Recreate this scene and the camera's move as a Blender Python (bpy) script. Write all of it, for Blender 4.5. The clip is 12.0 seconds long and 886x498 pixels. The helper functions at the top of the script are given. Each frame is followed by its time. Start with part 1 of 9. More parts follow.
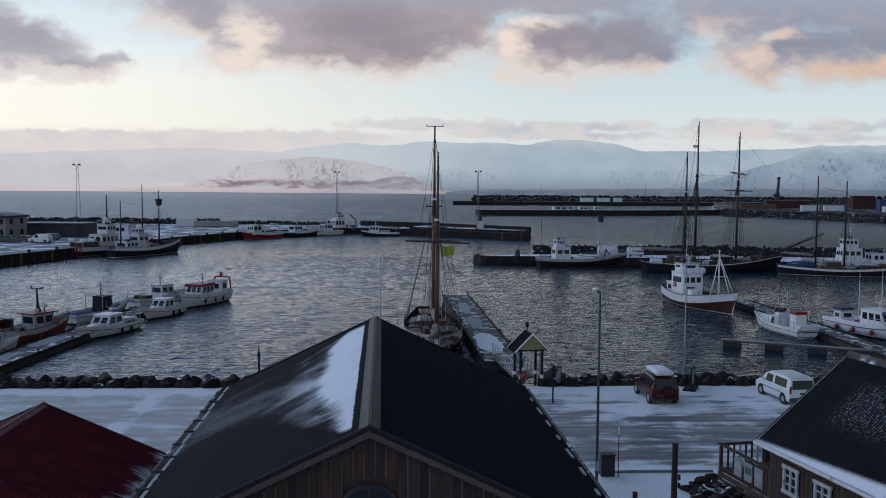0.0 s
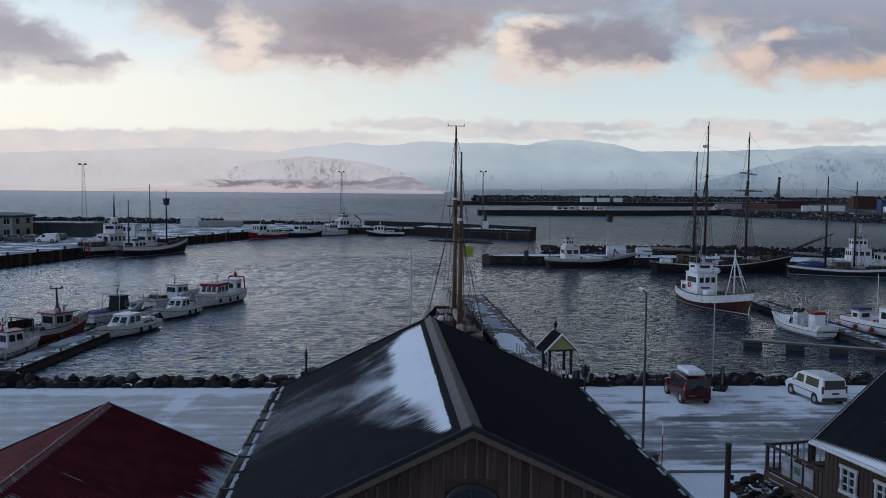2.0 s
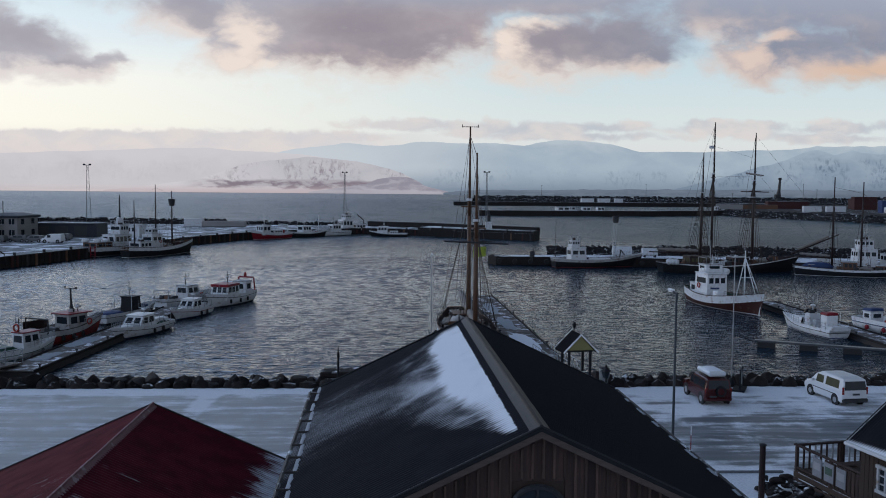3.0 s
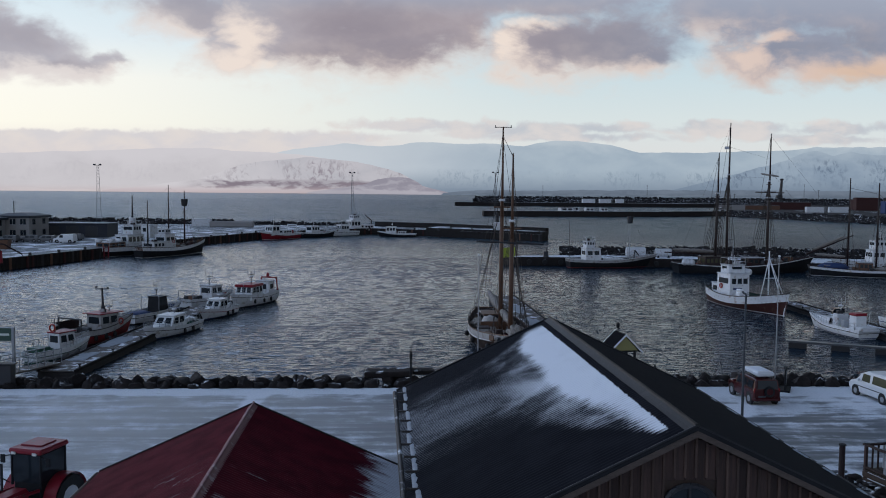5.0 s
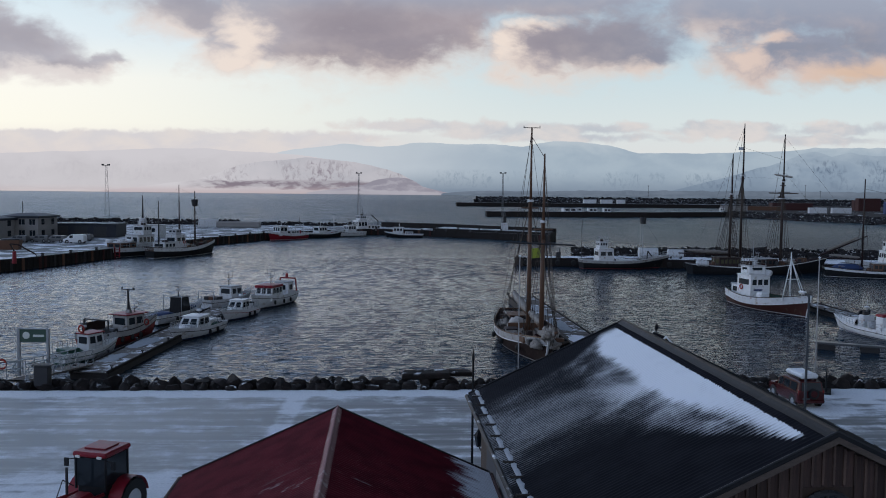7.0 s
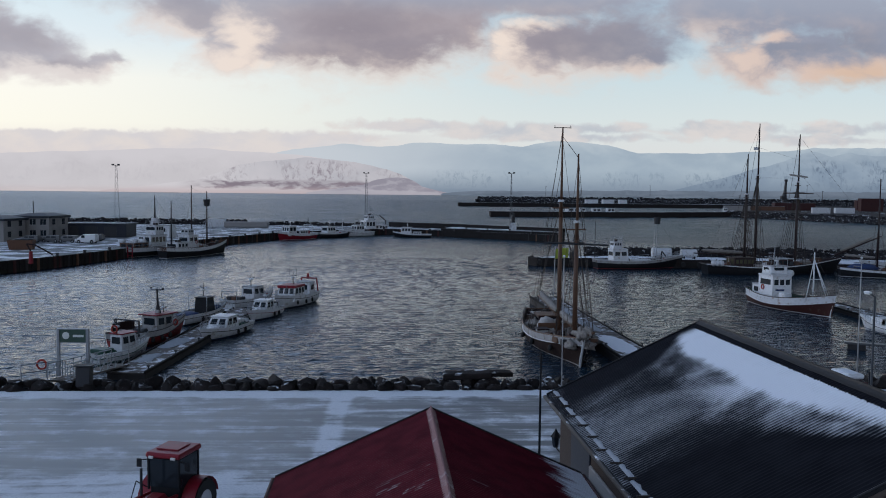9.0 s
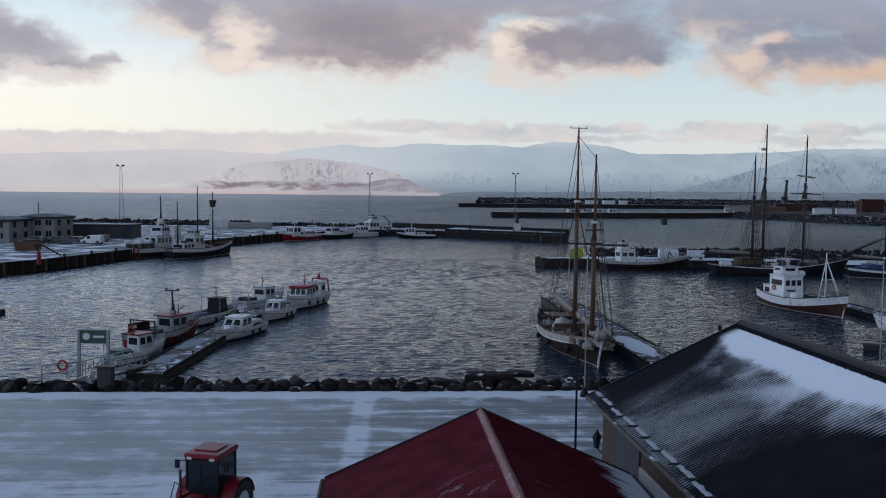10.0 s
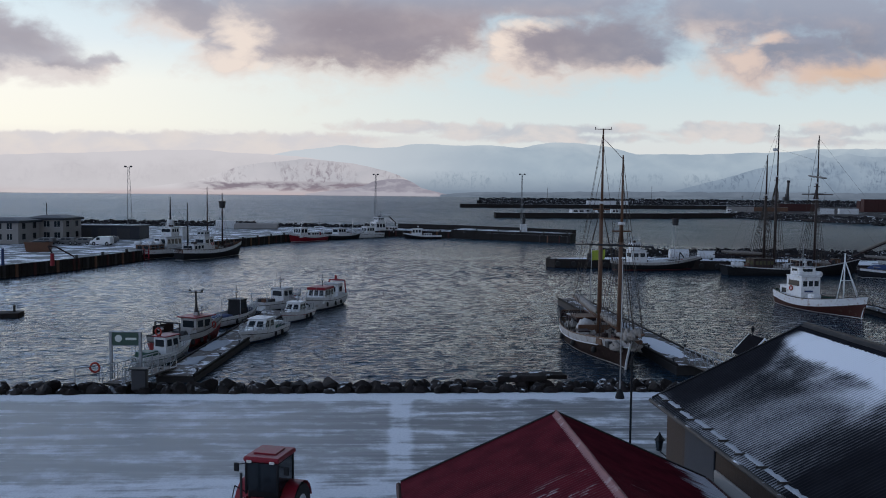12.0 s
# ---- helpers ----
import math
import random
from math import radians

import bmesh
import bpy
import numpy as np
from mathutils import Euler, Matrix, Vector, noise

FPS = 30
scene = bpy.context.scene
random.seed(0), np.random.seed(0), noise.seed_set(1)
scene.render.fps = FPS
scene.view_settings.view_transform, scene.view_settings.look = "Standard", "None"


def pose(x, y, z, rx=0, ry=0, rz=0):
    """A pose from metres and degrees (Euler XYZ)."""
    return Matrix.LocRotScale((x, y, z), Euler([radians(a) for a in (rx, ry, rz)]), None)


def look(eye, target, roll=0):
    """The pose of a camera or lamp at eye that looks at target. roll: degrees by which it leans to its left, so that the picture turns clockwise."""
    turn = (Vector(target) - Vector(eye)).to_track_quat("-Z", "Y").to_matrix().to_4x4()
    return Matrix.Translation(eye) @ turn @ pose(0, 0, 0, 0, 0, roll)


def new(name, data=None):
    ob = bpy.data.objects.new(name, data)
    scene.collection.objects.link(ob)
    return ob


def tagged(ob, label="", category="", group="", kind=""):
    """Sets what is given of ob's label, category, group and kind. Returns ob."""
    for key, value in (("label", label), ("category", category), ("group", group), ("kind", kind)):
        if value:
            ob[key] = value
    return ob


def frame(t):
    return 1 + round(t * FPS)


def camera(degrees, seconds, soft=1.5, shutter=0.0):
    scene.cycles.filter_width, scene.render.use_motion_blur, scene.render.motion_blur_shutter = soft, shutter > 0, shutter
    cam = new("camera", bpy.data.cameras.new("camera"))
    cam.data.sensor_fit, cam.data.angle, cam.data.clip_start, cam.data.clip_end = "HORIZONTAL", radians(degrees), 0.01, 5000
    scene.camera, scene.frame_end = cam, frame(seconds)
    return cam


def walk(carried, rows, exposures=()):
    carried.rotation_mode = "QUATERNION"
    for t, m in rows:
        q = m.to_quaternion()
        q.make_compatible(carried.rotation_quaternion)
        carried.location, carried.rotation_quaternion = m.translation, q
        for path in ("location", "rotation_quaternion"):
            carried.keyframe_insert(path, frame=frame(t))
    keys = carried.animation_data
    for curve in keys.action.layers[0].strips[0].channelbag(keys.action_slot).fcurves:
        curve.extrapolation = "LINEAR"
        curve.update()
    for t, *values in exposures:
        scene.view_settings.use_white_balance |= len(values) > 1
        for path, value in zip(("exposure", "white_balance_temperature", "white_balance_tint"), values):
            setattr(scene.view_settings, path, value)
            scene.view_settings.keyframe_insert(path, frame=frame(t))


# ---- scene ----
cam = camera(54.24, 12.0, soft=1.0)
PATH = [
    (0, (0.02, 0.019, 12.578), (0.124, 2.012, 12.445), 0.44),
    (0.5, (-0.384, 0.089, 12.562), (-0.279, 2.082, 12.428), 0.45),
    (1, (-0.872, 0.151, 12.544), (-0.765, 2.144, 12.411), 0.46),
    (1.5, (-1.4, 0.17, 12.545), (-1.293, 2.163, 12.412), 0.47),
    (2, (-1.977, 0.186, 12.545), (-1.869, 2.178, 12.412), 0.49),
    (2.5, (-2.572, 0.175, 12.567), (-2.464, 2.167, 12.435), 0.50),
    (3, (-3.303, 0.171, 12.561), (-3.193, 2.164, 12.429), 0.51),
    (5, (-6.327, 0.264, 12.527), (-6.213, 2.257, 12.396), 0.56),
    (5.5, (-6.981, 0.384, 12.527), (-6.866, 2.376, 12.396), 0.58),
    (6, (-7.606, 0.536, 12.504), (-7.49, 2.528, 12.373), 0.59),
    (6.5, (-8.247, 0.647, 12.536), (-8.131, 2.639, 12.406), 0.60),
    (7, (-8.887, 0.733, 12.519), (-8.77, 2.726, 12.389), 0.61),
    (9, (-11.631, 0.988, 12.491), (-11.512, 2.981, 12.361), 0.62),
    (9.5, (-12.386, 1.057, 12.468), (-12.265, 3.049, 12.339), 0.62),
    (10, (-13.096, 1.176, 12.444), (-12.975, 3.168, 12.316), 0.61),
    (10.5, (-13.793, 1.299, 12.415), (-13.671, 3.291, 12.287), 0.60),
    (11, (-14.378, 1.357, 12.460), (-14.256, 3.349, 12.333), 0.59),
    (11.5, (-14.868, 1.318, 12.488), (-14.746, 3.31, 12.362), 0.57),
    (12, (-15.302, 1.371, 12.495), (-15.179, 3.364, 12.368), 0.55),
]
walk(cam, [(t, look(eye, target, roll)) for t, eye, target, roll in PATH])

# ---- light ----
def lin(r, g, b):
    """8-bit colour to linear."""
    return tuple((v / 255 / 12.92) if v < 10 else (((v / 255) + 0.055) / 1.055) ** 2.4 for v in (r, g, b)) + (1.0,)


class Nodes:
    """Short hand for building a node tree."""

    def __init__(self, tree):
        self.t = tree
        tree.nodes.clear()

    def add(self, kind, **sets):
        n = self.t.nodes.new(kind)
        for k, v in sets.items():
            setattr(n, k, v)
        return n

    def put(self, socket, value):
        if isinstance(value, bpy.types.NodeSocket):
            self.t.links.new(value, socket)
        else:
            socket.default_value = value

    def math(self, op, a, b=0.0, c=0.0, clamp=False):
        n = self.add("ShaderNodeMath", operation=op, use_clamp=clamp)
        self.put(n.inputs[0], a), self.put(n.inputs[1], b), self.put(n.inputs[2], c)
        return n.outputs[0]

    def vec(self, op, a, b=(0, 0, 0)):
        n = self.add("ShaderNodeVectorMath", operation=op)
        self.put(n.inputs[0], a), self.put(n.inputs[1], b)
        return n.outputs["Value"] if op in ("LENGTH", "DOT_PRODUCT") else n.outputs[0]

    def xyz(self, x, y, z=0.0):
        n = self.add("ShaderNodeCombineXYZ")
        self.put(n.inputs[0], x), self.put(n.inputs[1], y), self.put(n.inputs[2], z)
        return n.outputs[0]

    def split(self, v):
        n = self.add("ShaderNodeSeparateXYZ")
        self.put(n.inputs[0], v)
        return n.outputs

    def step(self, x, lo, hi, a=0.0, b=1.0):
        n = self.add("ShaderNodeMapRange", interpolation_type="SMOOTHSTEP")
        self.put(n.inputs[0], x)
        for i, v in zip((1, 2, 3, 4), (lo, hi, a, b)):
            self.put(n.inputs[i], v)
        return n.outputs[0]

    def mix(self, f, a, b, mode="MIX"):
        n = self.add("ShaderNodeMix", data_type="RGBA", blend_type=mode)
        self.put(n.inputs[0], f), self.put(n.inputs[6], a), self.put(n.inputs[7], b)
        return n.outputs[2]

    def noise(self, v, scale, detail=4.0, rough=0.55, distort=0.0):
        n = self.add("ShaderNodeTexNoise")
        self.put(n.inputs["Vector"], v)
        for k, x in (("Scale", scale), ("Detail", detail), ("Roughness", rough), ("Distortion", distort)):
            n.inputs[k].default_value = x
        return n.outputs["Fac"]

    def ramp(self, f, stops):
        n = self.add("ShaderNodeValToRGB")
        self.put(n.inputs[0], f)
        e = n.color_ramp.elements
        while len(e) < len(stops):
            e.new(0.5)
        for el, (p, c) in zip(e, stops):
            el.position, el.color = p, c
        return n.outputs[0]


SUN_AZ, SUN_EL = -52.0, 7.0   # degrees: left of straight ahead, above the horizon
world = bpy.data.worlds.new("sky")
scene.world = world
world.use_nodes = True
w = Nodes(world.node_tree)
way = w.add("ShaderNodeTexCoord").outputs["Generated"]
wx, wy, wz = w.split(way)
ahead = w.math("MAXIMUM", wy, 0.06)
su, sv = w.math("DIVIDE", wx, ahead), w.math("DIVIDE", wz, ahead)
left_side = w.step(su, 0.25, -0.5)
sky_left = w.ramp(w.math("MULTIPLY", sv, 4.0), [
    (0.0, lin(230, 214, 210)), (0.16, lin(238, 228, 224)), (0.30, lin(254, 251, 238)), (0.50, lin(254, 252, 243)), (0.68, lin(231, 241, 246)), (0.9, lin(216, 234, 243))])
sky_right = w.ramp(w.math("MULTIPLY", sv, 4.0), [
    (0.0, lin(196, 206, 214)), (0.18, lin(220, 222, 222)), (0.34, lin(216, 226, 227)), (0.55, lin(203, 221, 228)), (0.75, lin(186, 210, 225)), (0.95, lin(172, 200, 220))])
clear = w.mix(left_side, sky_right, sky_left)
nishita = w.add("ShaderNodeTexSky", sky_type="NISHITA", sun_disc=False, sun_elevation=radians(SUN_EL), sun_rotation=radians(SUN_AZ))
overhead = w.mix(w.noise(way, 2.5, 5.0), lin(50, 68, 98), lin(74, 96, 128))
overhead = w.mix(w.step(wx, -0.3, 0.3), overhead, lin(17, 26, 44))
overhead = w.mix(w.math("MULTIPLY", w.step(wx, 0.20, -0.24), w.step(wz, 0.95, 0.3)), overhead, tuple(1.9 * c for c in lin(182, 207, 246)))
overhead = w.mix(w.math("MULTIPLY", w.step(wy, 0.1, -0.5), w.step(wz, 0.75, 0.1)), overhead, lin(188, 198, 220))   # pale dusk sky behind the camera
overhead = w.mix(1.0, overhead, w.mix(0.012, (0, 0, 0, 1), nishita.outputs[0]), "ADD")
behind = w.math("MAXIMUM", w.step(wz, 0.225, 0.275), w.step(wy, 0.5, 0.1))
clear = w.mix(behind, clear, overhead)
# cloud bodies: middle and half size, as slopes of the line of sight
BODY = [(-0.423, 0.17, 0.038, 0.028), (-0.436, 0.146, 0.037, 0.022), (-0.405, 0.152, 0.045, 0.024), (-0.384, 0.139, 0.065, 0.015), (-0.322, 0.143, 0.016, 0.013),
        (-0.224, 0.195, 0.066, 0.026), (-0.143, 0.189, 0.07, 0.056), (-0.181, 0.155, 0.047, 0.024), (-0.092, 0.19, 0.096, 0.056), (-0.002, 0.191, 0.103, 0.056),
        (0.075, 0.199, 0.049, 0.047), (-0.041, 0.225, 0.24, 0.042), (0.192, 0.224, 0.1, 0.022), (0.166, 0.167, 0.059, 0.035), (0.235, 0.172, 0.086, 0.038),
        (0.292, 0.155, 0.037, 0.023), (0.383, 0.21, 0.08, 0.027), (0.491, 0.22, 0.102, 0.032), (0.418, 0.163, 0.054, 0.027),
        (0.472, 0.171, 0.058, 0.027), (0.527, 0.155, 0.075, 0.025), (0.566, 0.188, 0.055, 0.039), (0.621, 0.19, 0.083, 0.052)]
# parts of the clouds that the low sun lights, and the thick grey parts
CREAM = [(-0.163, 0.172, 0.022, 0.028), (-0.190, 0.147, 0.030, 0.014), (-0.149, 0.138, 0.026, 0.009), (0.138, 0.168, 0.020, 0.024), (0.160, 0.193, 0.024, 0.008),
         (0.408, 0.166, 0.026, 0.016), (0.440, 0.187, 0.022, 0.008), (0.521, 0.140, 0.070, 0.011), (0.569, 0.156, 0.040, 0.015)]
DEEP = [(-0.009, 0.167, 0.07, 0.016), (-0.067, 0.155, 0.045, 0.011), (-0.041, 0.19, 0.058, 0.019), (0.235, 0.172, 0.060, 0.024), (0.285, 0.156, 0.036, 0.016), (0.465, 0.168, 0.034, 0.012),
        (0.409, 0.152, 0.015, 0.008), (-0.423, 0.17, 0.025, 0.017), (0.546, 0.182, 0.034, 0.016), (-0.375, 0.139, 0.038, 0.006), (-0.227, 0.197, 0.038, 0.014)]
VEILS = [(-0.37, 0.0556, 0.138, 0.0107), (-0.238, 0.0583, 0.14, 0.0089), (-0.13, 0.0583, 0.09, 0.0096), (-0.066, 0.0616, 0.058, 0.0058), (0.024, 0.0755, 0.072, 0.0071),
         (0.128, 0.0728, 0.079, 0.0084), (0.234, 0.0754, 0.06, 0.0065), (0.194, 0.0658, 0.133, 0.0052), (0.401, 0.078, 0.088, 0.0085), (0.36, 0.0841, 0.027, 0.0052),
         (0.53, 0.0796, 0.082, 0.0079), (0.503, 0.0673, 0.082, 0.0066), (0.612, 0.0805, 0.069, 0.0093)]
plane = w.xyz(su, sv)
stretched = w.vec("MULTIPLY", plane, (1.0, 1.7, 0.0))
billow = w.math("SUBTRACT", w.noise(stretched, 10.0, 7.0, 0.55, 0.4), 0.5)
billow2 = w.math("SUBTRACT", w.noise(w.vec("ADD", stretched, (5.3, 2.1, 0)), 9.0, 6.0, 0.55, 0.3), 0.5)
soft_noise = w.math("SUBTRACT", w.noise(w.vec("ADD", stretched, (3.1, 1.7, 0)), 15.0, 5.0, 0.55), 0.5)
pushed = w.vec("ADD", plane, w.xyz(w.math("MULTIPLY", billow, 0.14), w.math("MULTIPLY", billow2, 0.06)))


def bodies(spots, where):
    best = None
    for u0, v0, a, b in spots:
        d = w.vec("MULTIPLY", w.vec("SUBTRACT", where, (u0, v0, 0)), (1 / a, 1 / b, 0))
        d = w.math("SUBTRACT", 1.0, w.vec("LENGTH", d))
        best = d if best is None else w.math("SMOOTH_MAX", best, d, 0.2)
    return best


fine_noise = w.math("SUBTRACT", w.noise(w.vec("ADD", stretched, (1.4, 4.2, 0)), 34.0, 6.0, 0.6, 0.4), 0.5)
ragged = w.math("MULTIPLY_ADD", fine_noise, 0.9, w.math("MULTIPLY", soft_noise, 1.1))
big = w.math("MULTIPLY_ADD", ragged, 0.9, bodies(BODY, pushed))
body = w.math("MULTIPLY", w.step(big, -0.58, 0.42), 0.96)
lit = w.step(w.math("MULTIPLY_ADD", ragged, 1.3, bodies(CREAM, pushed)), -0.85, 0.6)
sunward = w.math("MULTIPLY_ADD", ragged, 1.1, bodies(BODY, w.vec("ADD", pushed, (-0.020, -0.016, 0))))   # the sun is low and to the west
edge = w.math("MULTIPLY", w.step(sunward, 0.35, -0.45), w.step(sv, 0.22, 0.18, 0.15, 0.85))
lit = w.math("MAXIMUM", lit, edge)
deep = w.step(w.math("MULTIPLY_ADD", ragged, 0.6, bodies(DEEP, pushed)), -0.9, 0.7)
rim = w.mix(w.step(su, -0.4, -0.1), lin(230, 222, 219), lin(238, 222, 211))
rim = w.mix(w.step(su, 0.15, 0.5), rim, lin(217, 195, 185))
rim = w.mix(w.math("MULTIPLY", w.step(su, 0.46, 0.54), w.step(sv, 0.175, 0.145)), rim, lin(216, 187, 167))
grey = w.mix(w.step(su, -0.22, -0.05), lin(176, 174, 184), lin(164, 153, 160))
grey = w.mix(w.math("MULTIPLY", w.step(fine_noise, -0.12, 0.2), 0.3), grey, lin(186, 178, 184))
grey = w.mix(w.step(su, 0.1, 0.4), grey, lin(146, 151, 169))
grey = w.mix(w.step(sv, 0.195, 0.23), grey, lin(157, 163, 180))
grey = w.mix(w.math("MULTIPLY", deep, w.step(su, -0.25, 0.0, 0.35, 0.7)), grey, w.mix(w.step(su, 0.1, 0.4), lin(138, 130, 142), lin(136, 139, 155)))
cloud = w.mix(lit, grey, rim)
cloud = w.mix(w.math("MULTIPLY", w.step(soft_noise, -0.05, 0.25), 0.15), cloud, rim)
seen = w.mix(w.math("MULTIPLY", body, w.step(wy, 0.3, 0.6)), clear, cloud)
# low bank: ragged-topped stratus lying on the western mountains, loose puffs further east
tuft = w.math("SUBTRACT", w.noise(w.vec("MULTIPLY", plane, (1.0, 2.0, 0.0)), 17.0, 7.0, 0.58, 0.3), 0.5)
heap = w.math("SUBTRACT", w.noise(w.vec("MULTIPLY", plane, (1.0, 0.6, 0.0)), 26.0, 6.0, 0.55), 0.5)
crown = w.math("MULTIPLY_ADD", heap, 0.022, w.step(su, -0.05, 0.2, 0.0655, 0.069))
bank = w.math("MULTIPLY", w.step(w.math("SUBTRACT", sv, crown), 0.0022, -0.0022), w.step(su, 0.10, -0.12, 0.0, 0.8))
slit = w.math("MULTIPLY_ADD", w.math("ABSOLUTE", w.math("SUBTRACT", sv, 0.0525)), -90.0, w.math("MULTIPLY", tuft, 2.6))
bank = w.math("MULTIPLY", bank, w.step(w.math("MULTIPLY", w.step(slit, -0.05, 0.25), w.step(su, -0.05, -0.14)), 0.0, 1.0, 1.0, 0.25))
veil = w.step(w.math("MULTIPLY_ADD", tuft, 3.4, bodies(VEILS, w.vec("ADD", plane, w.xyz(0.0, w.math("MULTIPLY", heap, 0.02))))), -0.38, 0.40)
veil = w.math("MAXIMUM", w.math("MULTIPLY", veil, 0.8), bank)
veil_colour = w.mix(w.step(tuft, -0.14, 0.16), w.mix(w.step(su, -0.05, 0.2), lin(205, 202, 208), lin(184, 189, 199)), lin(219, 211, 209))
seen = w.mix(w.math("MULTIPLY", veil, w.step(wy, 0.3, 0.6)), seen, veil_colour)
ground_glow = w.step(wz, -0.02, -0.2)
seen = w.mix(ground_glow, seen, lin(70, 76, 88))
back = w.add("ShaderNodeBackground")
w.put(back.inputs[0], seen)
back.inputs[1].default_value = 1.0
w.t.links.new(back.outputs[0], w.add("ShaderNodeOutputWorld").inputs[0])

sun = new("sun", bpy.data.lights.new("sun", "SUN"))
sun.data.energy, sun.data.angle, sun.data.color = 0.3, radians(12), (1.0, 0.86, 0.74)
sun.matrix_world = look((0, 0, 60), (-60 * math.sin(radians(SUN_AZ)), -60 * math.cos(radians(SUN_AZ)), 60 - 60 * math.tan(radians(SUN_EL))))
scene.view_settings.exposure = 0.0

# ---- materials ----
SNOW = (0.80, 0.83, 0.88, 1)


def rgb(c):
    return tuple(c) + (1.0,) if len(c) == 3 else tuple(c)


def surface(name, col, rough=0.6, metal=0.0, second=None, scale=2.5, fine=30.0, vary=0.35, bump=0.15, stretch=(1, 1, 1), snow=0.0, each=0.0, spec=0.3, wear=None, gap=0.02, snow_scale=1.1):
    """Paint, wood, metal or stone: a broad stain, a fine grain, relief, and settled snow on what faces up."""
    m = bpy.data.materials.new(name)
    m.use_nodes = True
    n = Nodes(m.node_tree)
    p = n.add("ShaderNodeBsdfPrincipled")
    at = n.vec("MULTIPLY", n.add("ShaderNodeTexCoord").outputs["Object"], stretch)
    broad, grain = n.noise(at, scale, 5.0), n.noise(at, fine, 4.0, 0.6)
    second = rgb(second) if second else tuple(c * 0.6 for c in col[:3]) + (1,)
    tone = n.math("MULTIPLY_ADD", grain, 0.4, n.math("MULTIPLY", broad, 0.6))
    base = n.mix(n.math("MULTIPLY", n.step(tone, 0.35, 0.65), vary), rgb(col), second)
    if wear:
        base = n.mix(n.math("MULTIPLY", n.step(broad, 0.56, 0.68), 0.8), base, rgb(wear))
    if each:
        r = n.add("ShaderNodeObjectInfo").outputs["Random"]
        h = n.add("ShaderNodeHueSaturation")
        n.put(h.inputs["Value"], n.math("MULTIPLY_ADD", r, 2 * each, 1 - each)), n.put(h.inputs["Color"], base)
        base = h.outputs[0]
    roughness = n.math("MULTIPLY_ADD", grain, 0.2, rough - 0.1)
    if snow:
        nz = n.split(n.add("ShaderNodeNewGeometry").outputs["Normal"])[2]
        world_at = n.add("ShaderNodeNewGeometry").outputs["Position"]
        drift = n.noise(world_at, snow_scale, 5.0, 0.6)
        cover = n.math("MULTIPLY", n.step(nz, 0.55, 0.85), n.step(drift, 0.66 - 0.4 * snow, 0.78 - 0.4 * snow))
        base = n.mix(cover, base, SNOW)
        roughness = n.math("MAXIMUM", roughness, n.math("MULTIPLY", cover, 0.8))
    n.put(p.inputs["Base Color"], base), n.put(p.inputs["Roughness"], roughness)
    p.inputs["Metallic"].default_value = metal
    p.inputs["Specular IOR Level"].default_value = spec
    if bump:
        b = n.add("ShaderNodeBump")
        b.inputs["Strength"].default_value, b.inputs["Distance"].default_value = bump, gap
        n.put(b.inputs["Height"], tone)
        n.put(p.inputs["Normal"], b.outputs[0])
    n.t.links.new(p.outputs[0], n.add("ShaderNodeOutputMaterial").inputs[0])
    return m


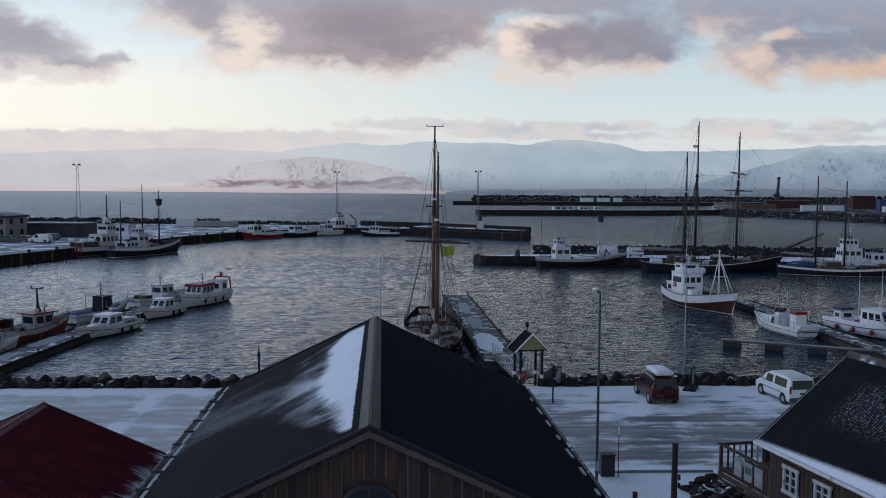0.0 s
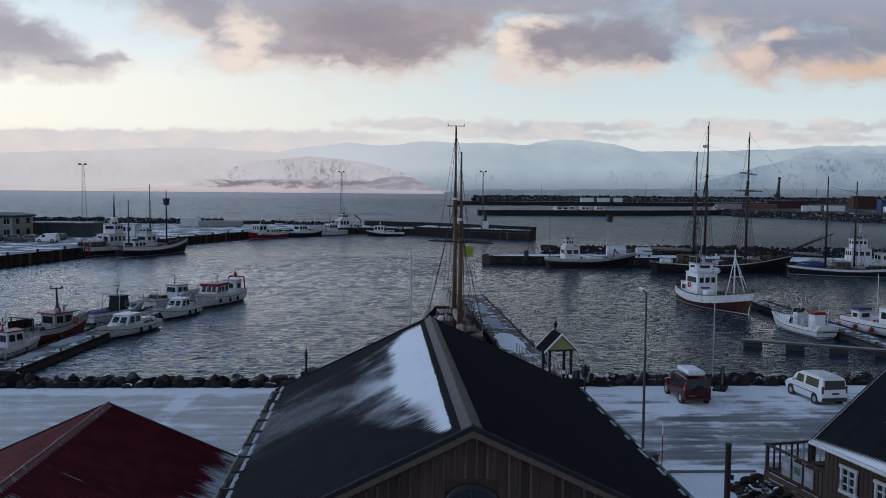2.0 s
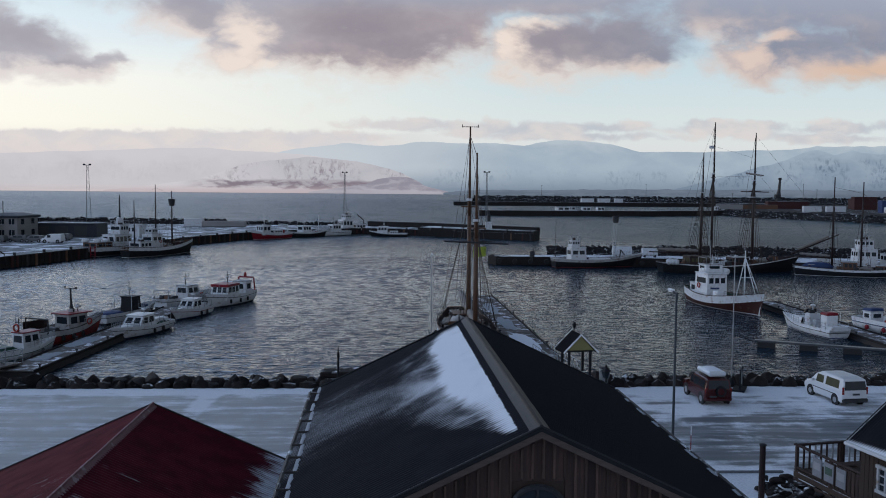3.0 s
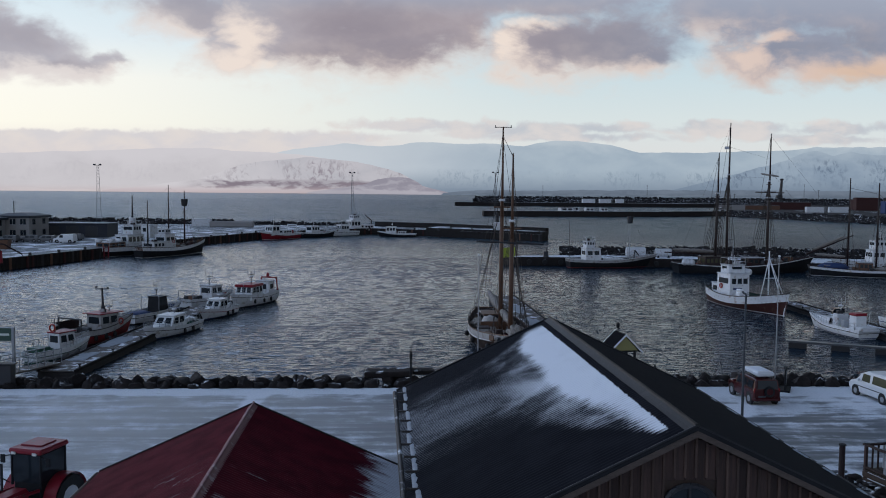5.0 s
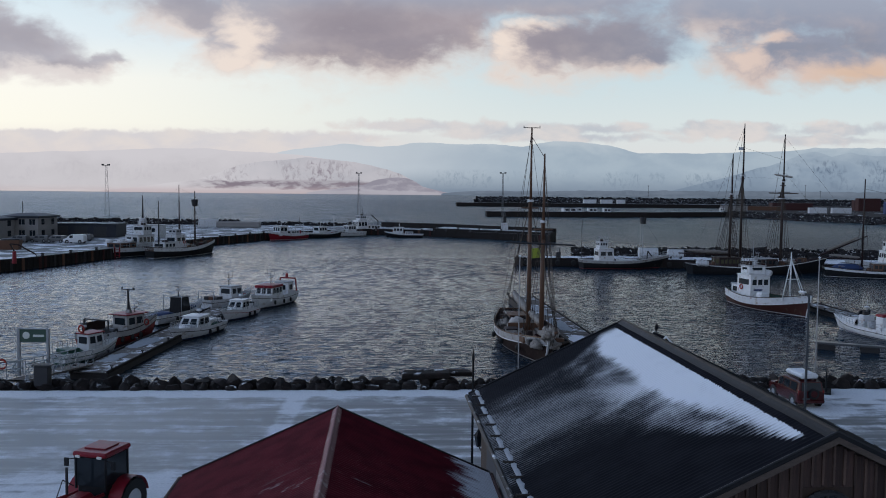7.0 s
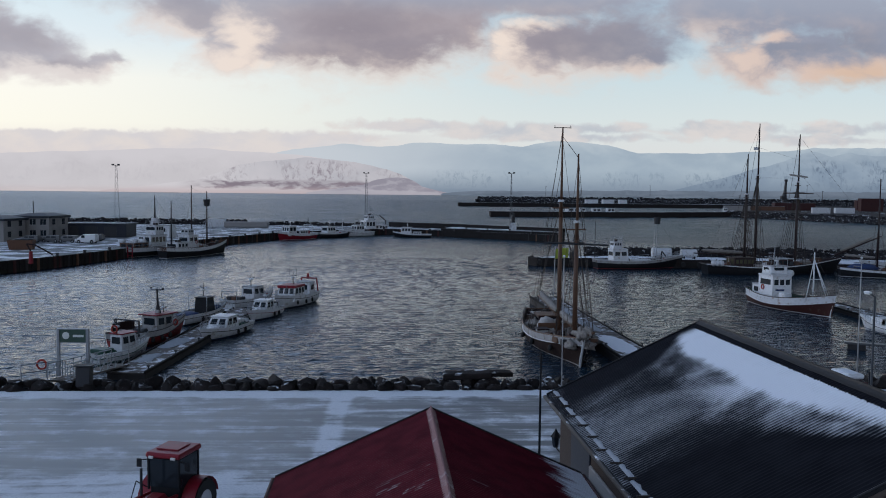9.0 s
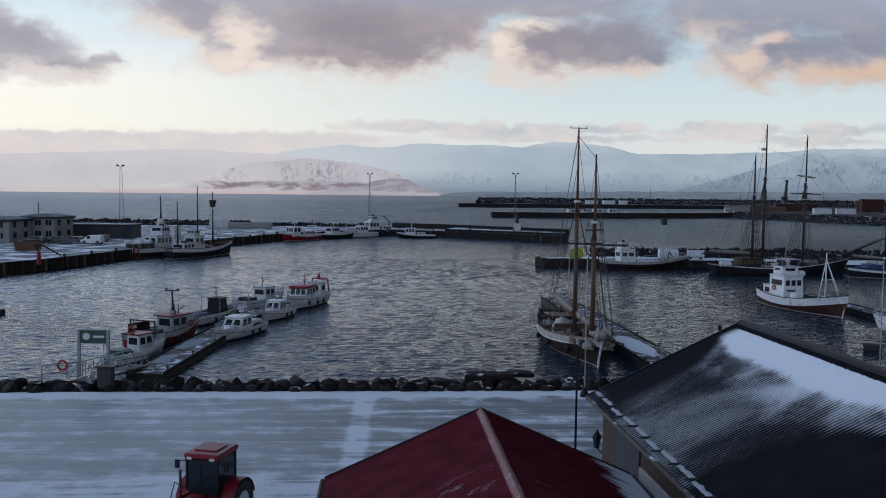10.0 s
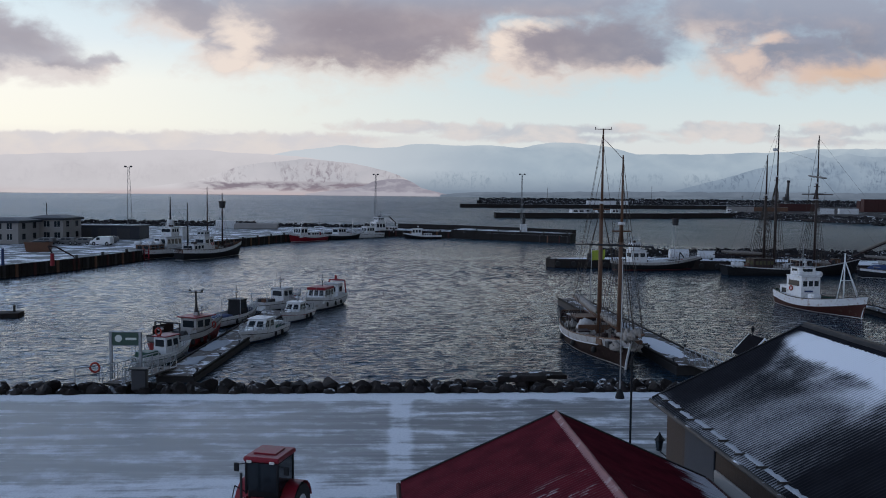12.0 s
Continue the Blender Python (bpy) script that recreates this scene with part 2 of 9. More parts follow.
def corrugated(name, col, second, wave, mode, rough=0.62, spec=0.06):
    """Painted corrugated sheet with drifted snow. The sheet's own x runs down the slope away from the ridge, y along the ridge."""
    m = bpy.data.materials.new(name)
    m.use_nodes = True
    n = Nodes(m.node_tree)
    p = n.add("ShaderNodeBsdfPrincipled")
    p.inputs["Specular IOR Level"].default_value = spec
    at = n.add("ShaderNodeTexCoord").outputs["Object"]
    x, y, z = n.split(at)
    s = n.math("ABSOLUTE", x)
    dirt = n.noise(at, 1.4, 6.0)
    base = n.mix(n.step(dirt, 0.35, 0.7), rgb(col), rgb(second))
    groove = n.math("MULTIPLY_ADD", n.math("SINE", n.math("MULTIPLY", y, 2 * math.pi / wave)), 0.5, 0.5)
    blow = n.noise(n.vec("MULTIPLY", at, (0.55, 1.5, 0.0)), 1.1, 6.0, 0.62, 0.6)
    fleck = n.noise(n.vec("MULTIPLY", at, (3.0, 3.0, 0.0)), 2.0, 6.0, 0.7)
    if mode == "drift":      # a wind drift beside the ridge, snow blown into the grooves below it and sky sheen painted as more of it, the near end and the far edge bare
        comb = n.noise(n.vec("MULTIPLY", at, (0.8, 3.2, 0.0)), 2.4, 6.0, 0.62, 0.3)
        soft = n.noise(n.vec("MULTIPLY", at, (0.8, 0.8, 0.0)), 0.5, 4.0, 0.55, 0.6)
        bulge = n.math("MULTIPLY", n.step(y, -6.3, 0.5), n.step(y, 7.4, 4.5, 0.55, 1.0))
        reach_s = n.math("MULTIPLY_ADD", bulge, 0.62, 0.52)
        start = n.math("MULTIPLY_ADD", fleck, 0.16, 0.28)
        beside = n.step(n.math("SUBTRACT", s, start), -0.03, 0.03)
        solid = n.step(n.math("SUBTRACT", n.math("MULTIPLY_ADD", n.math("SUBTRACT", comb, 0.5), 0.5, s), reach_s), -0.12, 0.45, 1.0, 0.0)
        wisps = n.math("MULTIPLY", n.step(n.math("SUBTRACT", s, reach_s), 0.0, 1.9, 1.0, 0.0), n.step(soft, 0.36, 0.66, 0.25, 1.0))
        low_edge = n.math("MULTIPLY_ADD", n.step(s, 0.5, 2.6), 2.6, -6.35)
        low_edge = n.math("MULTIPLY_ADD", n.step(s, 2.4, 5.2), 0.8, low_edge)
        above = n.math("SUBTRACT", n.math("MULTIPLY_ADD", n.math("SUBTRACT", soft, 0.5), 2.2, y), low_edge)
        lower = n.step(above, 0.0, n.step(s, 0.6, 2.5, 0.5, 2.2))
        upper = n.math("SUBTRACT", n.math("MULTIPLY_ADD", n.math("SUBTRACT", soft, 0.5), 1.6, y), n.math("MULTIPLY_ADD", n.step(s, 0.6, 2.6), -1.3, 7.35))
        upper = n.math("MAXIMUM", n.step(upper, 0.5, -0.9), n.math("MULTIPLY", n.step(s, 4.5, 5.1), 0.8))
        # thin snow, plus the slope's grey-blue sheen painted in as snow
        dust = n.math("MULTIPLY", n.step(soft, 0.3, 0.7, 0.19, 0.38), n.step(s, 0.6, 1.2))
        thick = n.math("MULTIPLY_ADD", solid, 0.62, n.math("MULTIPLY_ADD", wisps, 0.26, dust))
        amount = n.math("MULTIPLY", n.math("MULTIPLY", beside, lower), n.math("MULTIPLY", thick, upper))
        amount = n.math("MULTIPLY", amount, n.step(x, 0.0, -0.05))
    elif mode == "dust":     # snow blown into the grooves
        zone = n.math("MULTIPLY", n.math("MULTIPLY", n.step(s, 0.3, 1.0), n.step(s, 3.0, 2.0)), n.step(y, 4.6, 3.0))
        amount = n.math("MULTIPLY", n.math("MULTIPLY", zone, n.step(n.noise(at, 13.0, 5.0, 0.75), 0.36, 0.66)), 0.36)
        eave = n.math("MULTIPLY_ADD", y, -0.055, n.math("SUBTRACT", s, 3.18))
        amount = n.math("MAXIMUM", amount, n.math("MULTIPLY", n.step(eave, 0.0, 0.35), 0.78))
    else:                    # a few streaks low on the slope
        lower = n.step(n.math("MULTIPLY_ADD", n.math("SUBTRACT", blow, 0.5), 2.6, s), 2.75, 4.0)
        amount = n.math("MULTIPLY", n.math("MULTIPLY", lower, 0.62), n.math("MULTIPLY", n.step(x, 0.0, 0.1), n.step(y, -3.0, 2.0, 0.3, 1.0)))
        rime = n.math("MULTIPLY", n.math("MULTIPLY", n.step(blow, 0.48, 0.62), n.step(y, 4.2, 1.5)), n.step(s, 2.6, 1.2))
        amount = n.math("MAXIMUM", amount, n.math("MULTIPLY", n.math("MULTIPLY", rime, n.step(s, 0.12, 0.3)), n.step(x, -0.9, 0.4, 0.34, 0.30)))
    amount = n.math("MULTIPLY_ADD", n.math("SUBTRACT", fleck, 0.5), 0.14, amount)
    cover = n.step(n.math("SUBTRACT", amount, n.math("MULTIPLY_ADD", groove, 0.20, 0.085)), 0.0, 0.54)
    n.put(p.inputs["Base Color"], n.mix(cover, base, SNOW))
    n.put(p.inputs["Roughness"], n.math("MAXIMUM", n.math("MULTIPLY_ADD", dirt, 0.3, rough - 0.15), n.math("MULTIPLY", cover, 0.8)))
    b = n.add("ShaderNodeBump")
    b.inputs["Strength"].default_value, b.inputs["Distance"].default_value = 0.2, 0.01
    n.put(b.inputs["Height"], fleck), n.put(p.inputs["Normal"], b.outputs[0])
    n.t.links.new(p.outputs[0], n.add("ShaderNodeOutputMaterial").inputs[0])
    return m


def road_material():
    """Icy asphalt with packed snow swept into long streaks by the traffic."""
    m = bpy.data.materials.new("icy_road")
    m.use_nodes = True
    n = Nodes(m.node_tree)
    p = n.add("ShaderNodeBsdfPrincipled")
    at = n.add("ShaderNodeTexCoord").outputs["Object"]
    x, y, z = n.split(at)
    bend = n.math("MULTIPLY_ADD", n.noise(n.vec("MULTIPLY", at, (0.03, 0.1, 0)), 1.0, 2.0), 3.0, y)
    streak = n.noise(n.xyz(n.math("MULTIPLY", x, 0.10), n.math("MULTIPLY", bend, 1.1)), 1.0, 7.0, 0.62)
    wide = n.noise(n.xyz(n.math("MULTIPLY", x, 0.16), n.math("MULTIPLY", y, 0.35)), 1.0, 4.0)
    spots = n.noise(at, 0.55, 6.0, 0.65)
    grit = n.noise(at, 9.0, 5.0, 0.7)
    amount = n.math("MULTIPLY_ADD", streak, 1.1, n.math("MULTIPLY", wide, 0.35))
    amount = n.math("MULTIPLY_ADD", n.math("SUBTRACT", spots, 0.28), 0.95, amount)
    # packed snow lies along the sea side, on the parking strip and on the yard side of the carriageway
    amount = n.math("ADD", amount, n.step(y, 52.2, 54.6, 0.0, 0.5))
    amount = n.math("ADD", amount, n.step(y, 40.5, 36.5, 0.0, 0.30))
    amount = n.math("ADD", amount, n.math("MULTIPLY", n.step(x, 6.0, 12.0), n.step(y, 46.0, 50.5, 0.0, 0.24)))
    amount = n.math("ADD", amount, n.math("MULTIPLY", n.step(x, 6.0, 10.0), n.step(y, 39.0, 37.4, 0.0, 0.25)))
    wet = n.noise(n.vec("MULTIPLY", at, (0.5, 1.0, 0.0)), 0.42, 5.0, 0.6)
    amount = n.math("MULTIPLY_ADD", n.math("MULTIPLY", n.math("SUBTRACT", wet, 0.5), n.step(x, 6.0, 12.0)), 1.1, amount)
    off = n.math("ABSOLUTE", n.math("ADD", x, n.math("MULTIPLY_ADD", y, -0.016, 15.45)))
    lane = n.math("MULTIPLY", n.step(n.math("MULTIPLY_ADD", n.math("SUBTRACT", spots, 0.5), 1.2, off), 0.85, 0.3), n.step(y, 38.0, 41.0))
    amount = n.math("MULTIPLY_ADD", lane, 0.25, amount)
    cover = n.step(amount, 0.88, 1.22)
    ice = n.mix(n.step(streak, 0.4, 0.62), (0.135, 0.15, 0.165, 1), (0.25, 0.265, 0.285, 1))
    ice = n.mix(n.step(grit, 0.45, 0.7, 0.0, 0.3), ice, (0.12, 0.125, 0.13, 1))
    packed = n.mix(n.step(grit, 0.4, 0.7), SNOW, (0.62, 0.66, 0.72, 1))
    n.put(p.inputs["Base Color"], n.mix(cover, ice, packed))
    n.put(p.inputs["Roughness"], n.math("MULTIPLY_ADD", cover, 0.35, 0.45))
    b = n.add("ShaderNodeBump")
    b.inputs["Strength"].default_value, b.inputs["Distance"].default_value = 0.35, 0.03
    n.put(b.inputs["Height"], n.math("MULTIPLY_ADD", grit, 0.35, cover)), n.put(p.inputs["Normal"], b.outputs[0])
    n.t.links.new(p.outputs[0], n.add("ShaderNodeOutputMaterial").inputs[0])
    return m


def water_material():
    """Sea water: the waves are in the sheet near by; small ripples and, far out, unresolved chop are in the surface."""
    m = bpy.data.materials.new("sea_water")
    m.use_nodes = True
    n = Nodes(m.node_tree)
    p = n.add("ShaderNodeBsdfPrincipled")
    at = n.add("ShaderNodeTexCoord").outputs["Object"]
    x, y, z = n.split(at)
    flat = n.xyz(n.math("MULTIPLY", x, 0.34), y)
    near_by = n.step(y, 85.0, 170.0)
    ripple = n.noise(n.xyz(n.math("MULTIPLY", x, 0.40), y), 2.0, 3.0, 0.62, 0.35)
    chop = n.math("MULTIPLY_ADD", n.math("MULTIPLY", ripple, 1.35), n.math("SUBTRACT", 1.0, near_by), n.math("MULTIPLY", n.noise(flat, 1.5, 4.0, 0.64, 0.2), near_by))
    swell = n.noise(n.xyz(n.math("MULTIPLY", x, 0.35), y), 0.16, 5.0, 0.62, 0.5)
    gust = n.noise(n.xyz(n.math("MULTIPLY", x, 0.35), y), 0.03, 4.0)
    far = n.step(y, 170.0, 340.0)
    height = n.math("MULTIPLY_ADD", chop, n.math("MULTIPLY", n.step(gust, 0.3, 0.7, 0.36, 0.56), n.step(y, 120.0, 300.0, 1.0, 3.0)), n.math("MULTIPLY", n.math("MULTIPLY", swell, far), 1.0))
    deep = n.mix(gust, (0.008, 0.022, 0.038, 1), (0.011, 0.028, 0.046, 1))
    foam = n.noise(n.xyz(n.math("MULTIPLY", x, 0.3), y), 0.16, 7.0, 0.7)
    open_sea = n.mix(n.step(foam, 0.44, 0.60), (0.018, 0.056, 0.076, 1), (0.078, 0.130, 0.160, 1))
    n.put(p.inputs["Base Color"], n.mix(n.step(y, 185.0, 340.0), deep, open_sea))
    ruffled = n.math("MULTIPLY", n.step(n.math("MULTIPLY_ADD", n.math("SUBTRACT", gust, 0.5), 30.0, x), 40.0, 105.0), n.step(y, 330.0, 200.0))   # a breeze ruffles the eastern basin finely
    n.put(p.inputs["Specular IOR Level"], n.math("MULTIPLY_ADD", n.math("MAXIMUM", far, ruffled), -0.26, 0.5))
    n.put(p.inputs["Roughness"], n.math("MULTIPLY_ADD", ruffled, 0.12, n.math("ADD", n.step(y, 110.0, 260.0, 0.05, 0.24), n.math("MULTIPLY", far, 0.06))))
    p.inputs["IOR"].default_value = 1.33
    b = n.add("ShaderNodeBump")
    b.inputs["Strength"].default_value, b.inputs["Distance"].default_value = 1.0, 0.5
    n.put(b.inputs["Height"], height), n.put(p.inputs["Normal"], b.outputs[0])
    n.t.links.new(p.outputs[0], n.add("ShaderNodeOutputMaterial").inputs[0])
    return m


def glass_material(name="dark_glass", col=(0.012, 0.016, 0.02)):
    m = bpy.data.materials.new(name)
    m.use_nodes = True
    n = Nodes(m.node_tree)
    p = n.add("ShaderNodeBsdfPrincipled")
    wave = n.noise(n.add("ShaderNodeTexCoord").outputs["Object"], 1.5, 2.0)
    n.put(p.inputs["Base Color"], n.mix(wave, rgb(col), tuple(c * 1.8 for c in col) + (1,)))
    p.inputs["Roughness"].default_value = 0.06
    p.inputs["Specular IOR Level"].default_value = 0.22
    n.t.links.new(p.outputs[0], n.add("ShaderNodeOutputMaterial").inputs[0])
    return m


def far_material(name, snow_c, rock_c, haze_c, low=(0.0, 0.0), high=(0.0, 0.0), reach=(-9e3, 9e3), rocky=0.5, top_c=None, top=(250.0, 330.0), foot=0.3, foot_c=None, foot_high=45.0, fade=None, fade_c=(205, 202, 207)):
    """Distant snow mountains as a glowing backdrop: the sea haze before them is painted into the emitted colours.
    low, high: the heights between which rock slabs and gullies are bare; top_c: cloud painted over the crest; foot:
    haze painted in at sea level."""
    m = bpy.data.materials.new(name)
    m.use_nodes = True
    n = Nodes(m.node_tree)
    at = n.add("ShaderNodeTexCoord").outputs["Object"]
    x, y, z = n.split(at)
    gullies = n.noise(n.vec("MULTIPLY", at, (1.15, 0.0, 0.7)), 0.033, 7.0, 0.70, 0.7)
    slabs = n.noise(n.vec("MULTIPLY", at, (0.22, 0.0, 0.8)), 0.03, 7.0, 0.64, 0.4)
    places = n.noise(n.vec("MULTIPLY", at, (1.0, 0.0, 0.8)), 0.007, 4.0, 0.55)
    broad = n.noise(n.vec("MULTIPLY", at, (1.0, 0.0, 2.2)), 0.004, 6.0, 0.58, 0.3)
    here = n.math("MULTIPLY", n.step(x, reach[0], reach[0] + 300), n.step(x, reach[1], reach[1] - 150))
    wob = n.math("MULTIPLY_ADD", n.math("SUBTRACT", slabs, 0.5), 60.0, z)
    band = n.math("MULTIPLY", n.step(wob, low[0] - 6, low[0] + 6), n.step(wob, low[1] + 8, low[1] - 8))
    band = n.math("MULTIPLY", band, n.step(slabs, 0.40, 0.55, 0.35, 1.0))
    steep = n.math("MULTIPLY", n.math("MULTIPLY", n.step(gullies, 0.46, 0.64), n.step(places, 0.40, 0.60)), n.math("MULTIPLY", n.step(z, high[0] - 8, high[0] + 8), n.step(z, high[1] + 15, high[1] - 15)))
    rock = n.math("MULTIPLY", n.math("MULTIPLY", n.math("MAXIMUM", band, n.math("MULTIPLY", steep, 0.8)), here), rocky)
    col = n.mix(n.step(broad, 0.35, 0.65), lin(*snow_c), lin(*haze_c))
    if fade:     # the far flank is painted thinning out into haze
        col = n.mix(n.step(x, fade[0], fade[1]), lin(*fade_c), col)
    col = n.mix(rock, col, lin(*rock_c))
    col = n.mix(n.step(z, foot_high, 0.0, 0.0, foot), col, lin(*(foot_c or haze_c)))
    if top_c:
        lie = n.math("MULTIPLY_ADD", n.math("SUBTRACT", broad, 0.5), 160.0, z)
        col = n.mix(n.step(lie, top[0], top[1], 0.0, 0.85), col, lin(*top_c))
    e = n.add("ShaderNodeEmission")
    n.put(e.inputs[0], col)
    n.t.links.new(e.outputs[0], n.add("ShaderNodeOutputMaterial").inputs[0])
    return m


WATER, ROAD, GLASS = water_material(), road_material(), glass_material()
# olive tint paints the sky's reflection into the van's left-hand windows
PALE_GLASS = glass_material("pale_sheen_glass", (0.06, 0.058, 0.036))
ROOF_DARK = corrugated("dark_corrugated_roof", (0.009, 0.0095, 0.013), (0.015, 0.0155, 0.02), 0.13, "drift", 0.75)
ROOF_RED = corrugated("red_corrugated_roof", (0.10, 0.010, 0.018), (0.065, 0.008, 0.014), 0.13, "streaks", 0.7, 0.06)
ROOF_BLACK = corrugated("black_corrugated_roof", (0.008, 0.009, 0.012), (0.013, 0.014, 0.018), 0.11, "dust")
WHITE = surface("white_paint", (0.70, 0.72, 0.74), 0.4, second=(0.48, 0.49, 0.50), bump=0.05, wear=(0.42, 0.39, 0.35))
SHIP_WHITE = surface("weathered_white", (0.60, 0.62, 0.64), 0.5, second=(0.40, 0.41, 0.42), wear=(0.32, 0.25, 0.2), bump=0.08)
OLD_WHITE = surface("old_white", (0.45, 0.47, 0.49), 0.6, second=(0.25, 0.25, 0.26), wear=(0.22, 0.17, 0.13))
BLACK = surface("black_paint", (0.010, 0.011, 0.013), 0.6, spec=0.15, second=(0.03, 0.03, 0.033), bump=0.06)
FELT = surface("roof_felt", (0.008, 0.008, 0.010), 0.9, spec=0.03, second=(0.014, 0.014, 0.016))
CANVAS = surface("pale_canvas", (0.44, 0.43, 0.42), 0.85, second=(0.26, 0.25, 0.24), scale=3, vary=0.7, bump=0.6)
DARK = surface("dark_metal", (0.035, 0.037, 0.042), 0.5, second=(0.06, 0.055, 0.05), metal=0.3)
GREY = surface("grey_steel", (0.30, 0.32, 0.34), 0.45, second=(0.2, 0.21, 0.22), metal=0.4)
MAST_STEEL = surface("dull_mast_steel", (0.13, 0.14, 0.15), 0.6, second=(0.08, 0.085, 0.09))
GALV = surface("galvanised", (0.34, 0.37, 0.40), 0.4, second=(0.25, 0.27, 0.29), metal=0.6)
RED = surface("red_paint", (0.22, 0.010, 0.022), 0.45, second=(0.16, 0.018, 0.02), wear=(0.12, 0.04, 0.035))
REDHULL = surface("red_antifoul", (0.24, 0.028, 0.028), 0.6, second=(0.09, 0.02, 0.02), wear=(0.1, 0.07, 0.06))
BROWNHULL = surface("oxide_hull", (0.022, 0.011, 0.010), 0.6, spec=0.2, second=(0.014, 0.009, 0.008), wear=(0.05, 0.03, 0.025))
ORANGE = surface("orange_paint", (0.33, 0.030, 0.020), 0.5, second=(0.2, 0.03, 0.02))
BLUE = surface("blue_canvas", (0.03, 0.055, 0.14), 0.7, second=(0.02, 0.03, 0.09))
GREEN = surface("green_paint", (0.02, 0.07, 0.05), 0.5, second=(0.015, 0.045, 0.035))
SIGN_GREEN = surface("sign_green", (0.045, 0.085, 0.065), 0.5, second=(0.035, 0.065, 0.05), bump=0.02)
YELLOW = surface("yellow_boards", (0.23, 0.21, 0.08), 0.6, second=(0.17, 0.155, 0.06), stretch=(8, 1, 1))
LIME = surface("lime_cloth", (0.30, 0.36, 0.05), 0.8, second=(0.22, 0.28, 0.04))
MAST = surface("varnished_mast", (0.115, 0.060, 0.036), 0.5, second=(0.06, 0.034, 0.024), stretch=(3, 3, 0.3))
MAST_DARK = surface("dark_mast", (0.026, 0.014, 0.014), 0.5, second=(0.022, 0.013, 0.012), stretch=(3, 3, 0.3))
WOOD = surface("deck_wood", (0.20, 0.13, 0.08), 0.65, second=(0.11, 0.075, 0.05), stretch=(6, 0.6, 1), snow=0.35)
DECK = surface("painted_deck", (0.16, 0.15, 0.14), 0.65, second=(0.09, 0.085, 0.08), snow=0.55)
DECK_RED = surface("oxide_deck", (0.16, 0.06, 0.04), 0.65, second=(0.08, 0.04, 0.03), snow=0.3)
SAIL = surface("furled_canvas", (0.27, 0.25, 0.23), 0.85, second=(0.12, 0.11, 0.10), scale=7, vary=0.7, bump=0.7)
ROPE = surface("rigging_rope", (0.055, 0.045, 0.038), 0.8, bump=0)
RUBBER = surface("rubber", (0.02, 0.02, 0.021), 0.8, second=(0.035, 0.035, 0.035))
BOARDS = surface("weathered_boards", (0.056, 0.032, 0.026), 0.75, second=(0.022, 0.016, 0.014), stretch=(6, 6, 0.35), fine=22, each=0.40, vary=0.8, bump=0.3)
BATTEN = surface("pale_batten", (0.082, 0.052, 0.040), 0.75, second=(0.034, 0.023, 0.02), stretch=(6, 6, 0.35), fine=22, each=0.45, vary=0.8, bump=0.3)
FASCIA = surface("weathered_fascia", (0.085, 0.064, 0.054), 0.7, second=(0.045, 0.036, 0.031), stretch=(1, 6, 6), fine=20, vary=0.7, bump=0.2)
BROWN = surface("brown_boards", (0.050, 0.031, 0.022), 0.7, second=(0.03, 0.02, 0.016), stretch=(6, 6, 0.35), fine=22, each=0.2, vary=0.8, bump=0.3)
TRIM = surface("dark_trim", (0.045, 0.040, 0.038), 0.6, second=(0.028, 0.026, 0.026), snow=0.25)
FLASH = surface("ridge_flashing", (0.026, 0.023, 0.022), 0.55, second=(0.016, 0.0145, 0.014), spec=0.22, wear=(0.045, 0.04, 0.038))
FLASH_RED = surface("red_ridge_flashing", (0.20, 0.085, 0.09), 0.6, second=(0.12, 0.045, 0.05), wear=(0.32, 0.24, 0.25))
DUSTED = surface("snow_lump", SNOW, 0.85, second=(0.62, 0.66, 0.74), scale=4, bump=0.5)
ROCK = surface("basalt", (0.010, 0.0085, 0.0085), 0.8, spec=0.2, second=(0.030, 0.023, 0.021), scale=1.6, fine=14, bump=0.8, gap=0.06, snow=0.26, each=0.45, vary=0.8)
ROCK_FAR = surface("far_basalt", (0.020, 0.019, 0.021), 0.85, spec=0.2, second=(0.040, 0.037, 0.037), scale=0.6, fine=3, bump=0.8, gap=0.3, snow=0.32)
CONCRETE = surface("wet_concrete", (0.026, 0.023, 0.022), 0.75, second=(0.012, 0.011, 0.011), scale=0.8, wear=(0.022, 0.014, 0.012), spec=0.12)
QUAY_TOP = surface("snowy_quay", (0.17, 0.18, 0.19), 0.7, second=(0.10, 0.10, 0.105), scale=0.3, snow=0.45, snow_scale=0.22)
QUAY_SNOW = surface("snowed_quay", (0.17, 0.18, 0.19), 0.7, second=(0.10, 0.10, 0.105), scale=0.3, snow=0.72, snow_scale=0.3)
DOCK = surface("dock_planks", (0.12, 0.105, 0.095), 0.75, second=(0.065, 0.056, 0.052), stretch=(1.2, 5, 1), snow=0.36, each=0.2)
POLE = surface("dull_zinc", (0.055, 0.062, 0.07), 0.6, second=(0.04, 0.045, 0.05), metal=0.2)
GREY_SNOW = surface("trodden_shaded_snow", (0.34, 0.37, 0.41), 0.85, second=(0.16, 0.175, 0.20), scale=3, bump=0.5)
STRAKE = surface("dirty_strake", (0.40, 0.40, 0.40), 0.6, second=(0.20, 0.19, 0.18), wear=(0.14, 0.10, 0.08), scale=1.8, vary=0.7)
FLOAT = surface("float_block", (0.028, 0.026, 0.027), 0.7, second=(0.05, 0.045, 0.04))
STUCCO = surface("grey_render", (0.27, 0.26, 0.25), 0.85, second=(0.19, 0.185, 0.18), scale=1.0)
